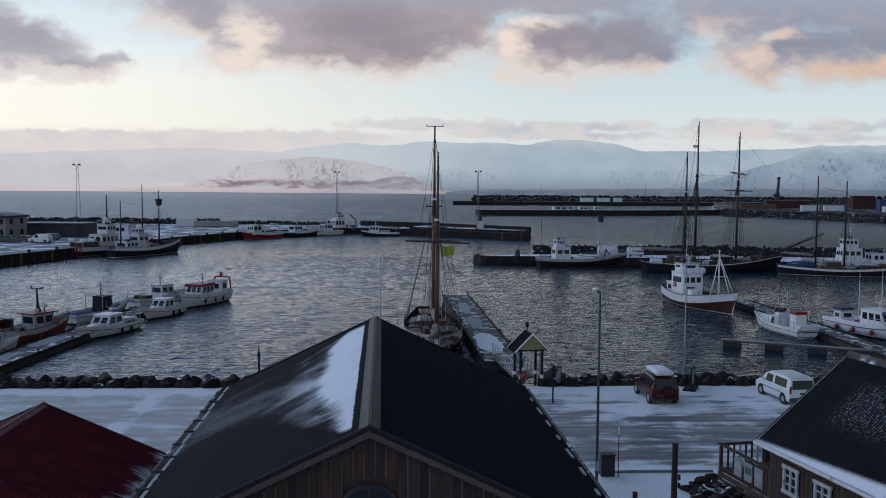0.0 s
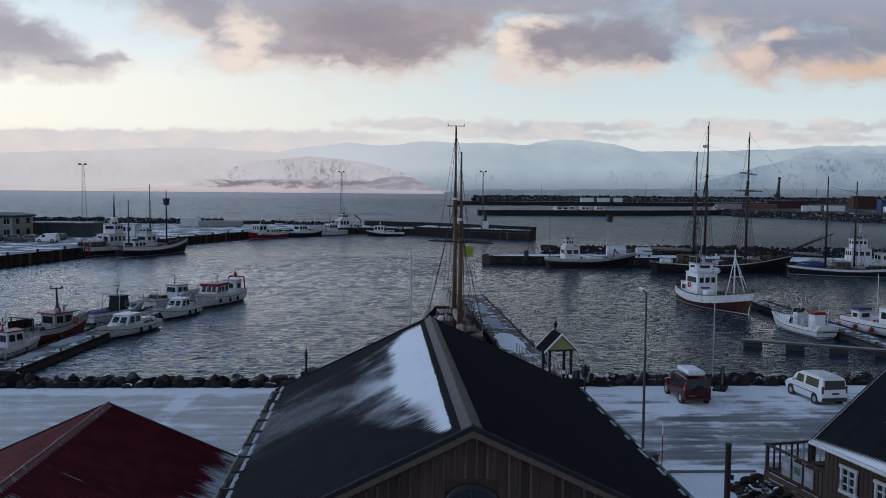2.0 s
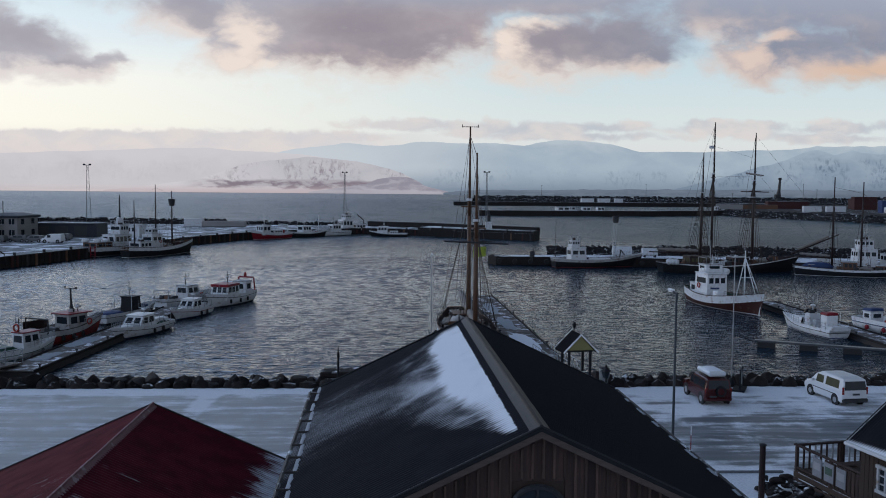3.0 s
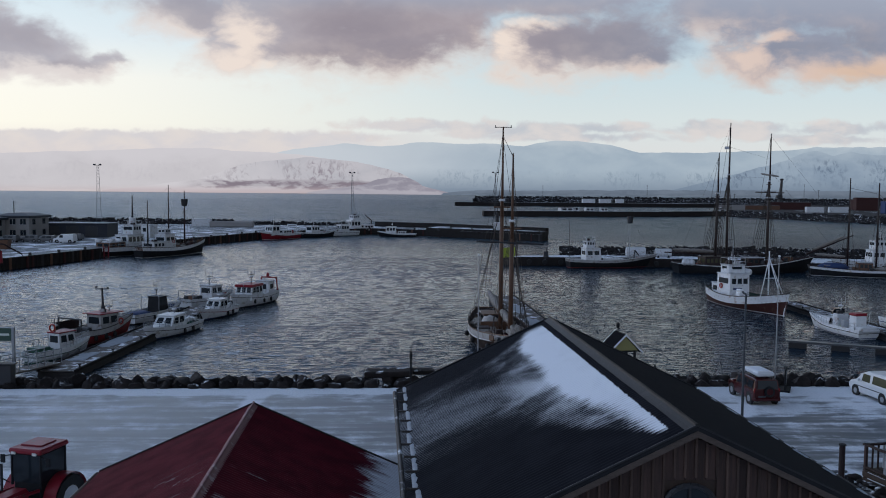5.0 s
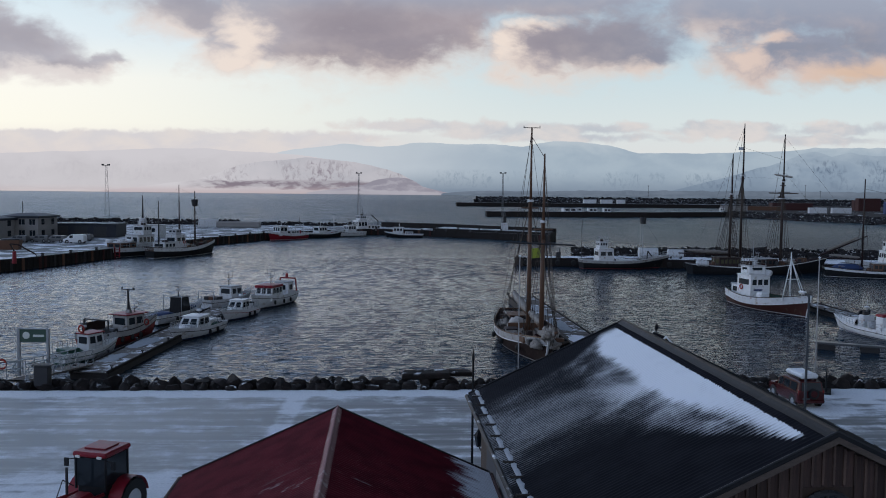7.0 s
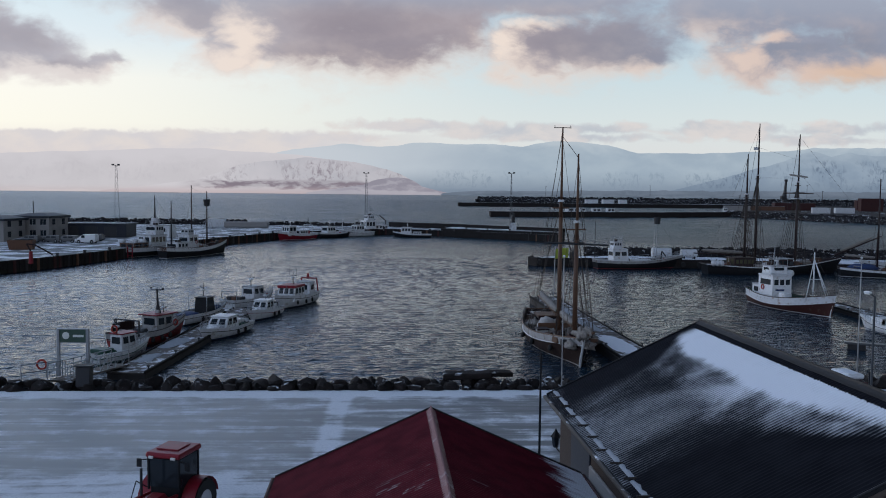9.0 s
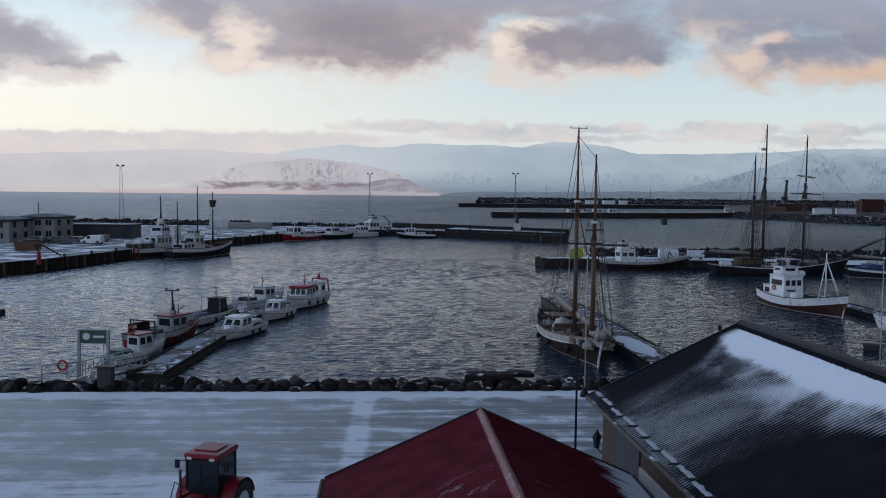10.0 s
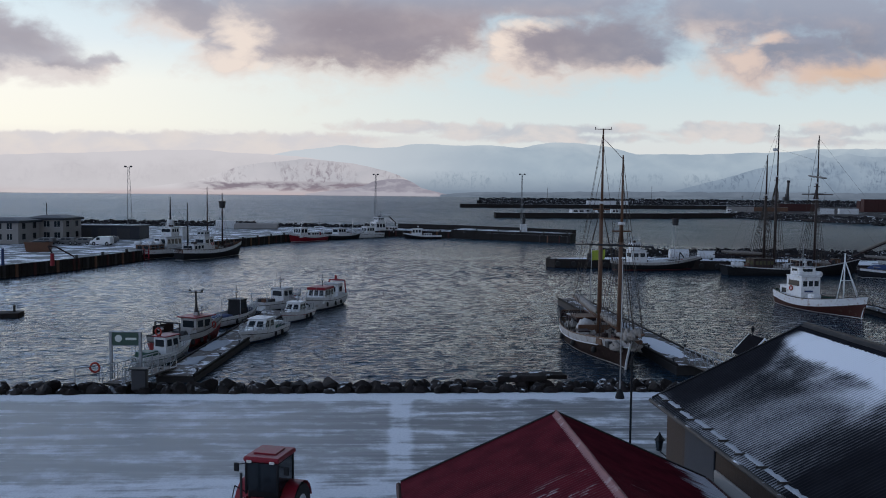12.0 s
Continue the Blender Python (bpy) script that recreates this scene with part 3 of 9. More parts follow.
HALL = surface("dark_hall", (0.02, 0.024, 0.034), 0.6, second=(0.035, 0.038, 0.045))
CONT_RED = surface("oxide_red_steel", (0.048, 0.014, 0.013), 0.7, second=(0.032, 0.013, 0.012))
CONT_ORANGE = surface("worn_orange", (0.12, 0.06, 0.036), 0.6, second=(0.09, 0.045, 0.03))
CAR_RED = surface("car_red", (0.050, 0.008, 0.009), 0.25, second=(0.035, 0.006, 0.007), bump=0.0, vary=0.2)
CAR_WHITE = surface("car_white", (0.64, 0.66, 0.68), 0.3, second=(0.5, 0.5, 0.49), bump=0.0, vary=0.3)
CAR_GREY = surface("car_grey", (0.10, 0.105, 0.11), 0.3, bump=0.0)
LAMP_RED = surface("tail_lamp", (0.2, 0.015, 0.015), 0.2, bump=0.0)
LENS = surface("lamp_lens", (0.7, 0.7, 0.66), 0.2, bump=0.0)
MAT_BAR = surface("sign_bar", (0.62, 0.66, 0.62), 0.6, bump=0.0)
POSTER = surface("faded_poster", (0.22, 0.23, 0.25), 0.7, second=(0.12, 0.13, 0.15))
TRAWL_RED = surface("trawler_red", (0.052, 0.016, 0.013), 0.5, second=(0.03, 0.011, 0.010), wear=(0.08, 0.05, 0.04))
YARD_SOIL = surface("yard_soil", (0.032, 0.028, 0.028), 0.9, second=(0.018, 0.016, 0.017), scale=0.05, fine=0.4, snow=0.2, snow_scale=0.08)
SHRUB = surface("bare_twigs", (0.06, 0.05, 0.04), 0.8, snow=0.2)
# backdrop tones: pink and blue haze is mixed into each snow and rock colour
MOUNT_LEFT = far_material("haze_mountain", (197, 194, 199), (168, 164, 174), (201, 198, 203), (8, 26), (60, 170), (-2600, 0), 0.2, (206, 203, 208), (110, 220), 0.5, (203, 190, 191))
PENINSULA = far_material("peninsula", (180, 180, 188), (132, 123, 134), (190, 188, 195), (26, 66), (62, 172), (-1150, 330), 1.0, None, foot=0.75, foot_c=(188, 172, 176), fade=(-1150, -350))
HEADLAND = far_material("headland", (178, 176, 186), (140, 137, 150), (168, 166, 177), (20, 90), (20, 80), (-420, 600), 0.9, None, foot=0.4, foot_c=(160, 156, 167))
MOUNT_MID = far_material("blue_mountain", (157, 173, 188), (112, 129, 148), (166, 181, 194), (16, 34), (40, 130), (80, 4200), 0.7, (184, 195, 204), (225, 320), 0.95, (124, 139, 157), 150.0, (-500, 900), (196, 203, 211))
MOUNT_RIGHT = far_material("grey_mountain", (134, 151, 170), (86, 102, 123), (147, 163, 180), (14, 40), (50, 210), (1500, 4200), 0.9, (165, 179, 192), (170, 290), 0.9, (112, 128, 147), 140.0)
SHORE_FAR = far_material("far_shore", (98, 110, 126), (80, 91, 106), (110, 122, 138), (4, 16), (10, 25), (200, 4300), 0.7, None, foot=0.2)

# ---- building blocks ----
class Geo:
    """Faces gathered for one mesh."""

    def __init__(self):
        self.v, self.f = [], []

    def face(self, pts):
        k = len(self.v)
        self.v += [tuple(p) for p in pts]
        self.f.append(tuple(range(k, k + len(pts))))
        return self

    def box(self, c, s, rz=0.0, ch=0.0):
        """A box by its middle and size, its edges chamfered by ch."""
        m = Matrix.Rotation(radians(rz), 3, "Z")
        h = Vector(s) / 2
        ch = min(ch, min(h) * 0.6)
        k = len(self.v)
        ids, signs = {}, [(a, b, d) for a in (-1, 1) for b in (-1, 1) for d in (-1, 1)]
        for sg in signs:
            for ax in range(3) if ch else (0,):
                p = Vector([sg[i] * (h[i] - (ch if (ch and i != ax) else 0)) for i in range(3)])
                ids[sg, ax] = len(self.v)
                self.v.append(tuple(Vector(c) + m @ p))
        get = lambda sg, ax: ids[sg, ax if ch else 0]
        for ax in range(3):
            o1, o2 = (ax + 1) % 3, (ax + 2) % 3
            for sg in (-1, 1):
                loop = []
                for a, b in ((-1, -1), (1, -1), (1, 1), (-1, 1)):
                    q = [0, 0, 0]
                    q[ax], q[o1], q[o2] = sg, a, b
                    loop.append(get(tuple(q), ax))
                self.f.append(tuple(loop if sg > 0 else loop[::-1]))
            if ch:
                for a in (-1, 1):
                    for b in (-1, 1):
                        q0, q1 = [0, 0, 0], [0, 0, 0]
                        q0[ax], q1[ax] = -1, 1
                        q0[o1] = q1[o1] = a
                        q0[o2] = q1[o2] = b
                        q0, q1 = tuple(q0), tuple(q1)
                        loop = [get(q0, o1), get(q1, o1), get(q1, o2), get(q0, o2)]
                        self.f.append(tuple(loop if a * b < 0 else loop[::-1]))
        if ch:
            for sg in signs:
                loop = [get(sg, 0), get(sg, 1), get(sg, 2)]
                self.f.append(tuple(loop if sg[0] * sg[1] * sg[2] > 0 else loop[::-1]))
        return self

    def rod(self, a, b, r0, r1=None, n=8, caps=True):
        a, b = Vector(a), Vector(b)
        r1 = r0 if r1 is None else r1
        d = (b - a).normalized()
        u = d.orthogonal().normalized()
        w_ = d.cross(u)
        k = len(self.v)
        for p, r in ((a, r0), (b, r1)):
            for i in range(n):
                t = 2 * math.pi * i / n
                self.v.append(tuple(p + r * (math.cos(t) * u + math.sin(t) * w_)))
        for i in range(n):
            j = (i + 1) % n
            self.f.append((k + i, k + j, k + n + j, k + n + i))
        if caps:
            self.f.append(tuple(range(k + n - 1, k - 1, -1)))
            self.f.append(tuple(range(k + n, k + 2 * n)))
        return self

    def path(self, pts, r, n=6):
        for a, b in zip(pts, pts[1:]):
            self.rod(a, b, r, r, n)
        return self

    def sheet(self, rows, close=False):
        """A skin through rows of points of equal length."""
        k, c = len(self.v), len(rows[0])
        for r in rows:
            self.v += [tuple(p) for p in r]
        for i in range(len(rows) - 1):
            for j in range(c if close else c - 1):
                j2 = (j + 1) % c
                self.f.append((k + i * c + j, k + i * c + j2, k + (i + 1) * c + j2, k + (i + 1) * c + j))
        return self

    def prism(self, poly, z0, z1):
        """An upright block over a flat outline (anticlockwise)."""
        k, n = len(self.v), len(poly)
        self.v += [(x, y, z0) for x, y in poly] + [(x, y, z1) for x, y in poly]
        self.f.append(tuple(range(k + n - 1, k - 1, -1)))
        self.f.append(tuple(range(k + n, k + 2 * n)))
        for i in range(n):
            j = (i + 1) % n
            self.f.append((k + i, k + j, k + n + j, k + n + i))
        return self

    def slab(self, a, b, c, d, thick):
        """A plate on the quad a b c d, standing proud of it by thick."""
        a, b, c, d = (Vector(p) for p in (a, b, c, d))
        nrm = (b - a).cross(d - a).normalized() * thick
        back = nrm * 0.6
        k = len(self.v)
        self.v += [tuple(p - back) for p in (a, b, c, d)] + [tuple(p + nrm) for p in (a, b, c, d)]
        self.f += [(k + 4, k + 5, k + 6, k + 7), (k + 3, k + 2, k + 1, k)]
        for i in range(4):
            j = (i + 1) % 4
            self.f.append((k + i, k + j, k + 4 + j, k + 4 + i))
        return self

    def lathe(self, c, prof, n=14):
        """Turned shape: profile of (radius, height) about the upright through c."""
        rows = [[(c[0] + r * math.cos(2 * math.pi * i / n), c[1] + r * math.sin(2 * math.pi * i / n), c[2] + z) for i in range(n)] for r, z in prof]
        return self.sheet(rows, close=True)

    def blob(self, c, s, seed=0, rough=0.18, n=2):
        """A lump: a ball pushed about by noise."""
        bm = bmesh.new()
        bmesh.ops.create_icosphere(bm, subdivisions=n, radius=1.0)
        k = len(self.v)
        for v in bm.verts:
            q = Vector((seed * 7.3, seed * 3.1, seed))
            p = v.co + v.co * (noise.noise(v.co * 1.6 + q) * rough * 3 + noise.noise(v.co * 5.0 + q) * rough * (1.4 if n > 2 else 0.5))
            self.v.append((c[0] + p.x * s[0], c[1] + p.y * s[1], c[2] + p.z * s[2]))
        bm.verts.index_update()
        self.f += [tuple(k + v.index for v in f.verts) for f in bm.faces]
        bm.free()
        return self

    def mesh(self, name, material, smooth=False):
        me = bpy.data.meshes.new(name)
        me.from_pydata(self.v, [], self.f)
        me.materials.append(material)
        if smooth:
            me.polygons.foreach_set("use_smooth", [True] * len(me.polygons))
        me.update()
        return me


def part(name, geo, material, parent, label="", smooth=False):
    ob = new(name, geo.mesh(name, material, smooth))
    ob.parent = parent
    return tagged(ob, label) if label else ob


def thing(name, m, label, category, group="", kind=""):
    ob = new(name)
    ob.empty_display_size = 0.3
    ob.matrix_world = m
    return tagged(ob, label, category, group, kind)


def single(name, geo, material, label, category, m=None, group="", kind="", smooth=False):
    ob = new(name, geo.mesh(name, material, smooth))
    if m is not None:
        ob.matrix_world = m
    return tagged(ob, label, category, group, kind)


def quad(face, u0, u1, v0, v1):
    """A window's corners on a wall whose corners are lower left, lower right, upper right, upper left."""
    a, b, c, d = (Vector(p) for p in face)
    at = lambda u, v: (a * (1 - u) + b * u) * (1 - v) + (d * (1 - u) + c * u) * v
    return at(u0, v0), at(u1, v0), at(u1, v1), at(u0, v1)


def mooring_rail(parent, pts, height, mat=None, r=0.025, name="railing", rows=2):
    """Posts and rails along a line of points."""
    for p in pts:
        part("post", Geo().rod(p, (p[0], p[1], p[2] + height), r, r, 6), mat or GALV, parent)
    for k in range(1, rows + 1):
        z = height * k / rows
        part("rail", Geo().path([(p[0], p[1], p[2] + z) for p in pts], r, 6), mat or GALV, parent)


SEA = -1.10     # water level; the road is at 0

# ---- setting ----
# the sea is one sheet to the horizon, with wind waves where the harbour is near
xs = np.concatenate([[-4900, -2200], np.arange(-900, -150, 12.0), np.arange(-150, -62, 0.8), np.arange(-62, 76, 0.42), np.arange(76, 170, 0.8), np.arange(170, 1000, 12.0), [2200, 4900]])
ys = np.concatenate([[-300, 0, 40], np.arange(57, 124, 0.17), np.arange(124, 180, 0.27), np.arange(180, 330, 0.7), np.arange(330, 1500, 4.0), [1600, 1900, 2600, 3600, 4880]])
X, Y = np.meshgrid(xs, ys)
rng = np.random.RandomState(4)
Z = np.zeros_like(X)
for k in range(60):
    length = 0.62 * (1.75 / 0.62) ** rng.rand()
    ang = radians(-97) + rng.randn() * 0.33
    kx, ky = 2 * math.pi / length * math.cos(ang), 2 * math.pi / length * math.sin(ang)
    ph = rng.rand() * 6.28 + 1.5 * np.sin(X * 0.05 * rng.rand() + Y * 0.07 * rng.rand() + k)
    Z += 0.0043 * length * (1 - np.abs(np.sin(0.5 * (kx * X + ky * Y + ph)))) * 2
Z -= Z.mean()
calm = np.clip((330 - Y) / 120, 0, 1) * np.clip((150 - np.abs(X)) / 40, 0, 1) * np.clip((Y - 57) / 3, 0, 1)
lull = 0.75 + 0.35 * np.sin(X * 0.043 + 1.0 + 1.3 * np.sin(Y * 0.021)) * np.sin(Y * 0.05 + 0.6 * np.sin(X * 0.03))
lull += 0.15 - 0.54 * np.clip((X + 12) / 40, 0, 1)
Z *= calm * lull
# open-sea chop beyond the moles
outer = np.clip((Y - 290) / 80, 0, 1) * np.clip((4880 - Y) / 3000, 0, 1) * (Y < 1560)
for k in range(30):
    length = 9.5 * (20.0 / 9.5) ** rng.rand()
    ang = radians(-95) + rng.randn() * 0.35
    kx, ky = 2 * math.pi / length * math.cos(ang), 2 * math.pi / length * math.sin(ang)
    Z += outer * 0.0030 * length * np.sin(kx * X + ky * Y + rng.rand() * 6.28 + 2.0 * np.sin(0.011 * X * rng.rand() + k))
rows_n, cols_n = X.shape
co = np.stack([X, Y, Z + SEA], -1).reshape(-1, 3)
idx = np.arange(rows_n * cols_n).reshape(rows_n, cols_n)
quads = np.stack([idx[:-1, :-1], idx[:-1, 1:], idx[1:, 1:], idx[1:, :-1]], -1).reshape(-1, 4)
me = bpy.data.meshes.new("water")
me.vertices.add(len(co))
me.vertices.foreach_set("co", co.ravel())
me.loops.add(quads.size)
me.loops.foreach_set("vertex_index", quads.ravel().astype(np.int32))
me.polygons.add(len(quads))
me.polygons.foreach_set("loop_start", np.arange(0, quads.size, 4, dtype=np.int32))
me.polygons.foreach_set("use_smooth", np.ones(len(quads), dtype=bool))
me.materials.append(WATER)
me.update(calc_edges=True)
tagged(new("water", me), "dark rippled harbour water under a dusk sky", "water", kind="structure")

g = Geo()
g.sheet([[(x, y, z) for x in (-900, -60, 60, 900)] for y, z in ((-300, 0), (37.0, 0), (54.6, 0), (55.6, -0.12), (60.5, -1.3), (64, -3.2))])
g.face([(-900, -300, 0), (900, -300, 0), (900, -300, -4), (-900, -300, -4)])
single("ground", g, ROAD, "icy waterfront road with streaks of packed snow", "road", kind="structure")


# mountains beyond the bay: far ridges with haze painted into their glow
def ridge(name, mat, label, y, prof, depth, seed, rug):
    """A ridge whose crest follows prof, pairs of (slope sideways, slope up), roughened by noise."""
    us = np.arange(prof[0][0], prof[-1][0], 0.004)
    crest = np.interp(us, [p[0] for p in prof], [p[1] for p in prof])
    rows = []
    for k in range(9):
        f = k / 8
        rows.append([(u * y, y - depth * (1 - f), SEA - 6 + (c * y + 14) * f * (1 + rug * (noise.noise(Vector((u * 30, f * 3, seed))) + 0.6 * noise.noise(Vector((u * 90, f * 6, seed))))))
                     for u, c in zip(us, crest)])
    gg = Geo()
    gg.sheet([list(r) for r in rows])
    return single(name, gg, mat, label, "mountain", kind="structure", smooth=True)


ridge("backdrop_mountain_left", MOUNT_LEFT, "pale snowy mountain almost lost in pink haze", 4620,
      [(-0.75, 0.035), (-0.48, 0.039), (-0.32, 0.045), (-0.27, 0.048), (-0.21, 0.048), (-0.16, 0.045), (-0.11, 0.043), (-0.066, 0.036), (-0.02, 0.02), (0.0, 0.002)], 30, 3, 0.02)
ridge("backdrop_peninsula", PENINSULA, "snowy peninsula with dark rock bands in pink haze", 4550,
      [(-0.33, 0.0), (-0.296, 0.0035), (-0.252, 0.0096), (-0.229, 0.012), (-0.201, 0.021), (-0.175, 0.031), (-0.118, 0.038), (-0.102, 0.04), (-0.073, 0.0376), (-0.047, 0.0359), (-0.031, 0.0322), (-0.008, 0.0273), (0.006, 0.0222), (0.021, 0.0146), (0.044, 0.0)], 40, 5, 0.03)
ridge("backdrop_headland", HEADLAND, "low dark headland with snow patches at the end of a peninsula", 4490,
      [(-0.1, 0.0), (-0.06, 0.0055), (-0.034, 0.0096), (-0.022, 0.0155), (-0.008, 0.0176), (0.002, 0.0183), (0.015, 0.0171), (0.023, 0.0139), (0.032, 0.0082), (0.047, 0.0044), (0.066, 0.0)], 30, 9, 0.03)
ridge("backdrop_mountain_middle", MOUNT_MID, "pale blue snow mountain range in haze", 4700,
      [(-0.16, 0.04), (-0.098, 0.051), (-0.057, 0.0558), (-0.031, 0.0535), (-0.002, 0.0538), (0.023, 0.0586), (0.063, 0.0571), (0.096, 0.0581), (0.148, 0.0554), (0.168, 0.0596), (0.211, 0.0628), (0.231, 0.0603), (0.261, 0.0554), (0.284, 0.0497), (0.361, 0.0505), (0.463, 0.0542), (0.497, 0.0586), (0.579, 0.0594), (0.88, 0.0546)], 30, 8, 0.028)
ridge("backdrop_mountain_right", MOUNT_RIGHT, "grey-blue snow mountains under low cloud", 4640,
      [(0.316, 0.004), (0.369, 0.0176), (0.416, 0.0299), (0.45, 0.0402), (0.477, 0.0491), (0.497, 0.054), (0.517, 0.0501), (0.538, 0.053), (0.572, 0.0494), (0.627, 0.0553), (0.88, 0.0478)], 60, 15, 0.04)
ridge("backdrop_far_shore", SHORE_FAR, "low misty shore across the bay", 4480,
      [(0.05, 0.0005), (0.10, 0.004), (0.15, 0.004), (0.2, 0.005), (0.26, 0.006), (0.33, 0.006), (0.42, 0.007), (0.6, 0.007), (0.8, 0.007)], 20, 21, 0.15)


# ---- quays and piers ----
def pier(name, poly, top, label, deck_mat=None):
    """A concrete pier: dark face, snowy deck, low edge beam."""
    t = thing(name, Matrix(), label, "pier", kind="structure")
    part("pier_wall", Geo().prism(poly, SEA - 2, top - 0.02), CONCRETE, t)
    cx, cy = sum(p[0] for p in poly) / len(poly), sum(p[1] for p in poly) / len(poly)
    deck = [(cx + (x - cx) * 0.995, cy + (y - cy) * 0.995) for x, y in poly]
    part("pier_deck", Geo().prism(deck, top - 0.015, top + 0.03), deck_mat or QUAY_TOP, t)
    return t


def edge_blocks(parent, a, b, top, step, size, mat, name="bollard"):
    n = max(1, int((Vector(b) - Vector(a)).length / step))
    for i in range(n + 1):
        p = Vector(a).lerp(Vector(b), i / n)
        part(name, Geo().lathe((p.x, p.y, top), [(0.0, 0.0), (size, 0.0), (size * 0.8, size), (size * 1.1, size * 1.5), (size * 0.9, size * 1.8), (0, size * 1.9)], 8), mat, parent)


QUAY = [(-140, 110), (-82, 118), (-69, 153), (-63.3, 176.6), (-53.0, 220), (-44.3, 241), (-30, 262), (-14, 275), (4.5, 266.5), (35.4, 242.6), (38.2, 249), (8, 279), (-12, 291), (-40, 300), (-60, 300), (-140, 305)]
quay = pier("pier_west", QUAY, 0.9, "snow-dusted concrete quay with a dark ribbed wall")
for a, b in zip(QUAY[1:9], QUAY[2:10]):
    n = int((Vector(b) - Vector(a)).length / 1.25)
    for i in range(n):
        p = Vector(a).lerp(Vector(b), (i + 0.5) / n)
        dx, dy = (b[0] - a[0]), (b[1] - a[1])
        rz = math.degrees(math.atan2(dy, dx))
        part("pile", Geo().box((p.x, p.y, -0.25), (0.5, 0.42, 2.2), rz, 0.05), (CONT_RED, CONCRETE, CONCRETE, FLOAT, CONCRETE, CONCRETE, CONT_ORANGE)[(i * 5) % 7], quay)
for a, b in ((QUAY[2], QUAY[3]), (QUAY[3], QUAY[5]), (QUAY[7], QUAY[9])):
    edge_blocks(quay, a, b, 0.92, 7.5, 0.3, DARK)
outer_arm = Geo().prism([(3.5, 266.9), (35.5, 242.3), (38.5, 249.1), (8.1, 279.2)], SEA - 2, 1.55)
part("pier_head", outer_arm, CONCRETE, quay, "dark raised pier head")
part("pier_deck", Geo().prism([(4.3, 267.0), (35.3, 243.2), (37.7, 249.0), (8.2, 278.4)], 1.56, 1.6), QUAY_TOP, quay)
part("parapet", Geo().prism([(37.6, 248.4), (38.6, 249.2), (8.1, 279.4), (-12.0, 291.2), (-12.6, 290.2), (7.4, 278.6)], 0.5, 2.5), CONCRETE, quay, "dark parapet wall on the seaward side")
edge_blocks(quay, (5, 267.2), (35, 244.2), 1.6, 7.0, 0.28, DARK)
pier_r = pier("pier_middle", [(14.4, 164.2), (15.6, 161.6), (28, 161.2), (60, 156), (110, 150), (160, 148), (160, 156), (110, 160), (60, 170), (31, 172), (15.8, 168.8)], 0.15, "snow-covered concrete pier with a dark wall", QUAY_SNOW)
edge_blocks(pier_r, (16, 162.2), (60, 156.8), 0.17, 6.0, 0.25, DARK)
for a, b in (((15.9, 168.3), (14.6, 164.2)), ((14.6, 164.2), (15.8, 161.8)), ((15.8, 161.8), (28, 161.35)), ((28, 161.35), (60, 156.15))):
    d = Vector(b) - Vector(a)
    part("kerb", Geo().box(((a[0] + b[0]) / 2, (a[1] + b[1]) / 2, 0.3), (d.length + 0.2, 0.4, 0.42), math.degrees(math.atan2(d.y, d.x)), 0.05), CONCRETE, pier_r)
for k in range(16):
    f = k / 15
    p = Vector((16.2, 161.5)).lerp(Vector((60, 155.9)), f)
    part("tyre_fender", Geo().rod((p.x, p.y + 0.1, -0.35), (p.x, p.y - 0.25, -0.35), 0.5, 0.45, 12), RUBBER, pier_r)
pier_far = pier("pier_far", [(45, 494), (141, 505), (206, 540), (206, 556), (140, 516), (45, 502)], 2.2, "long low dark harbour pier in the distance")
pier("pier_outer", [(55, 864), (152, 875), (420, 900), (420, 930), (152, 890), (55, 873)], 3.0, "outer harbour pier in the distance")

# ---- houses ----
def corrugated_side(half, rise, near, far, eave_out, wave=0.09, amp=0.011, side=-1):
    """One slope of a ridged sheet roof: x from the ridge out to the eave, y along the ridge."""
    n = int((far - near) / wave * 4)
    width = half + eave_out
    drop = rise / half * width
    rows = []
    for i in range(n + 1):
        y = near + (far - near) * i / n
        lift = amp * math.sin(2 * math.pi * y / wave)
        rows.append([(side * width * k / 6, y, -drop * k / 6 + lift) for k in range(7)])
    return Geo().sheet(rows if side < 0 else [r[::-1] for r in rows])


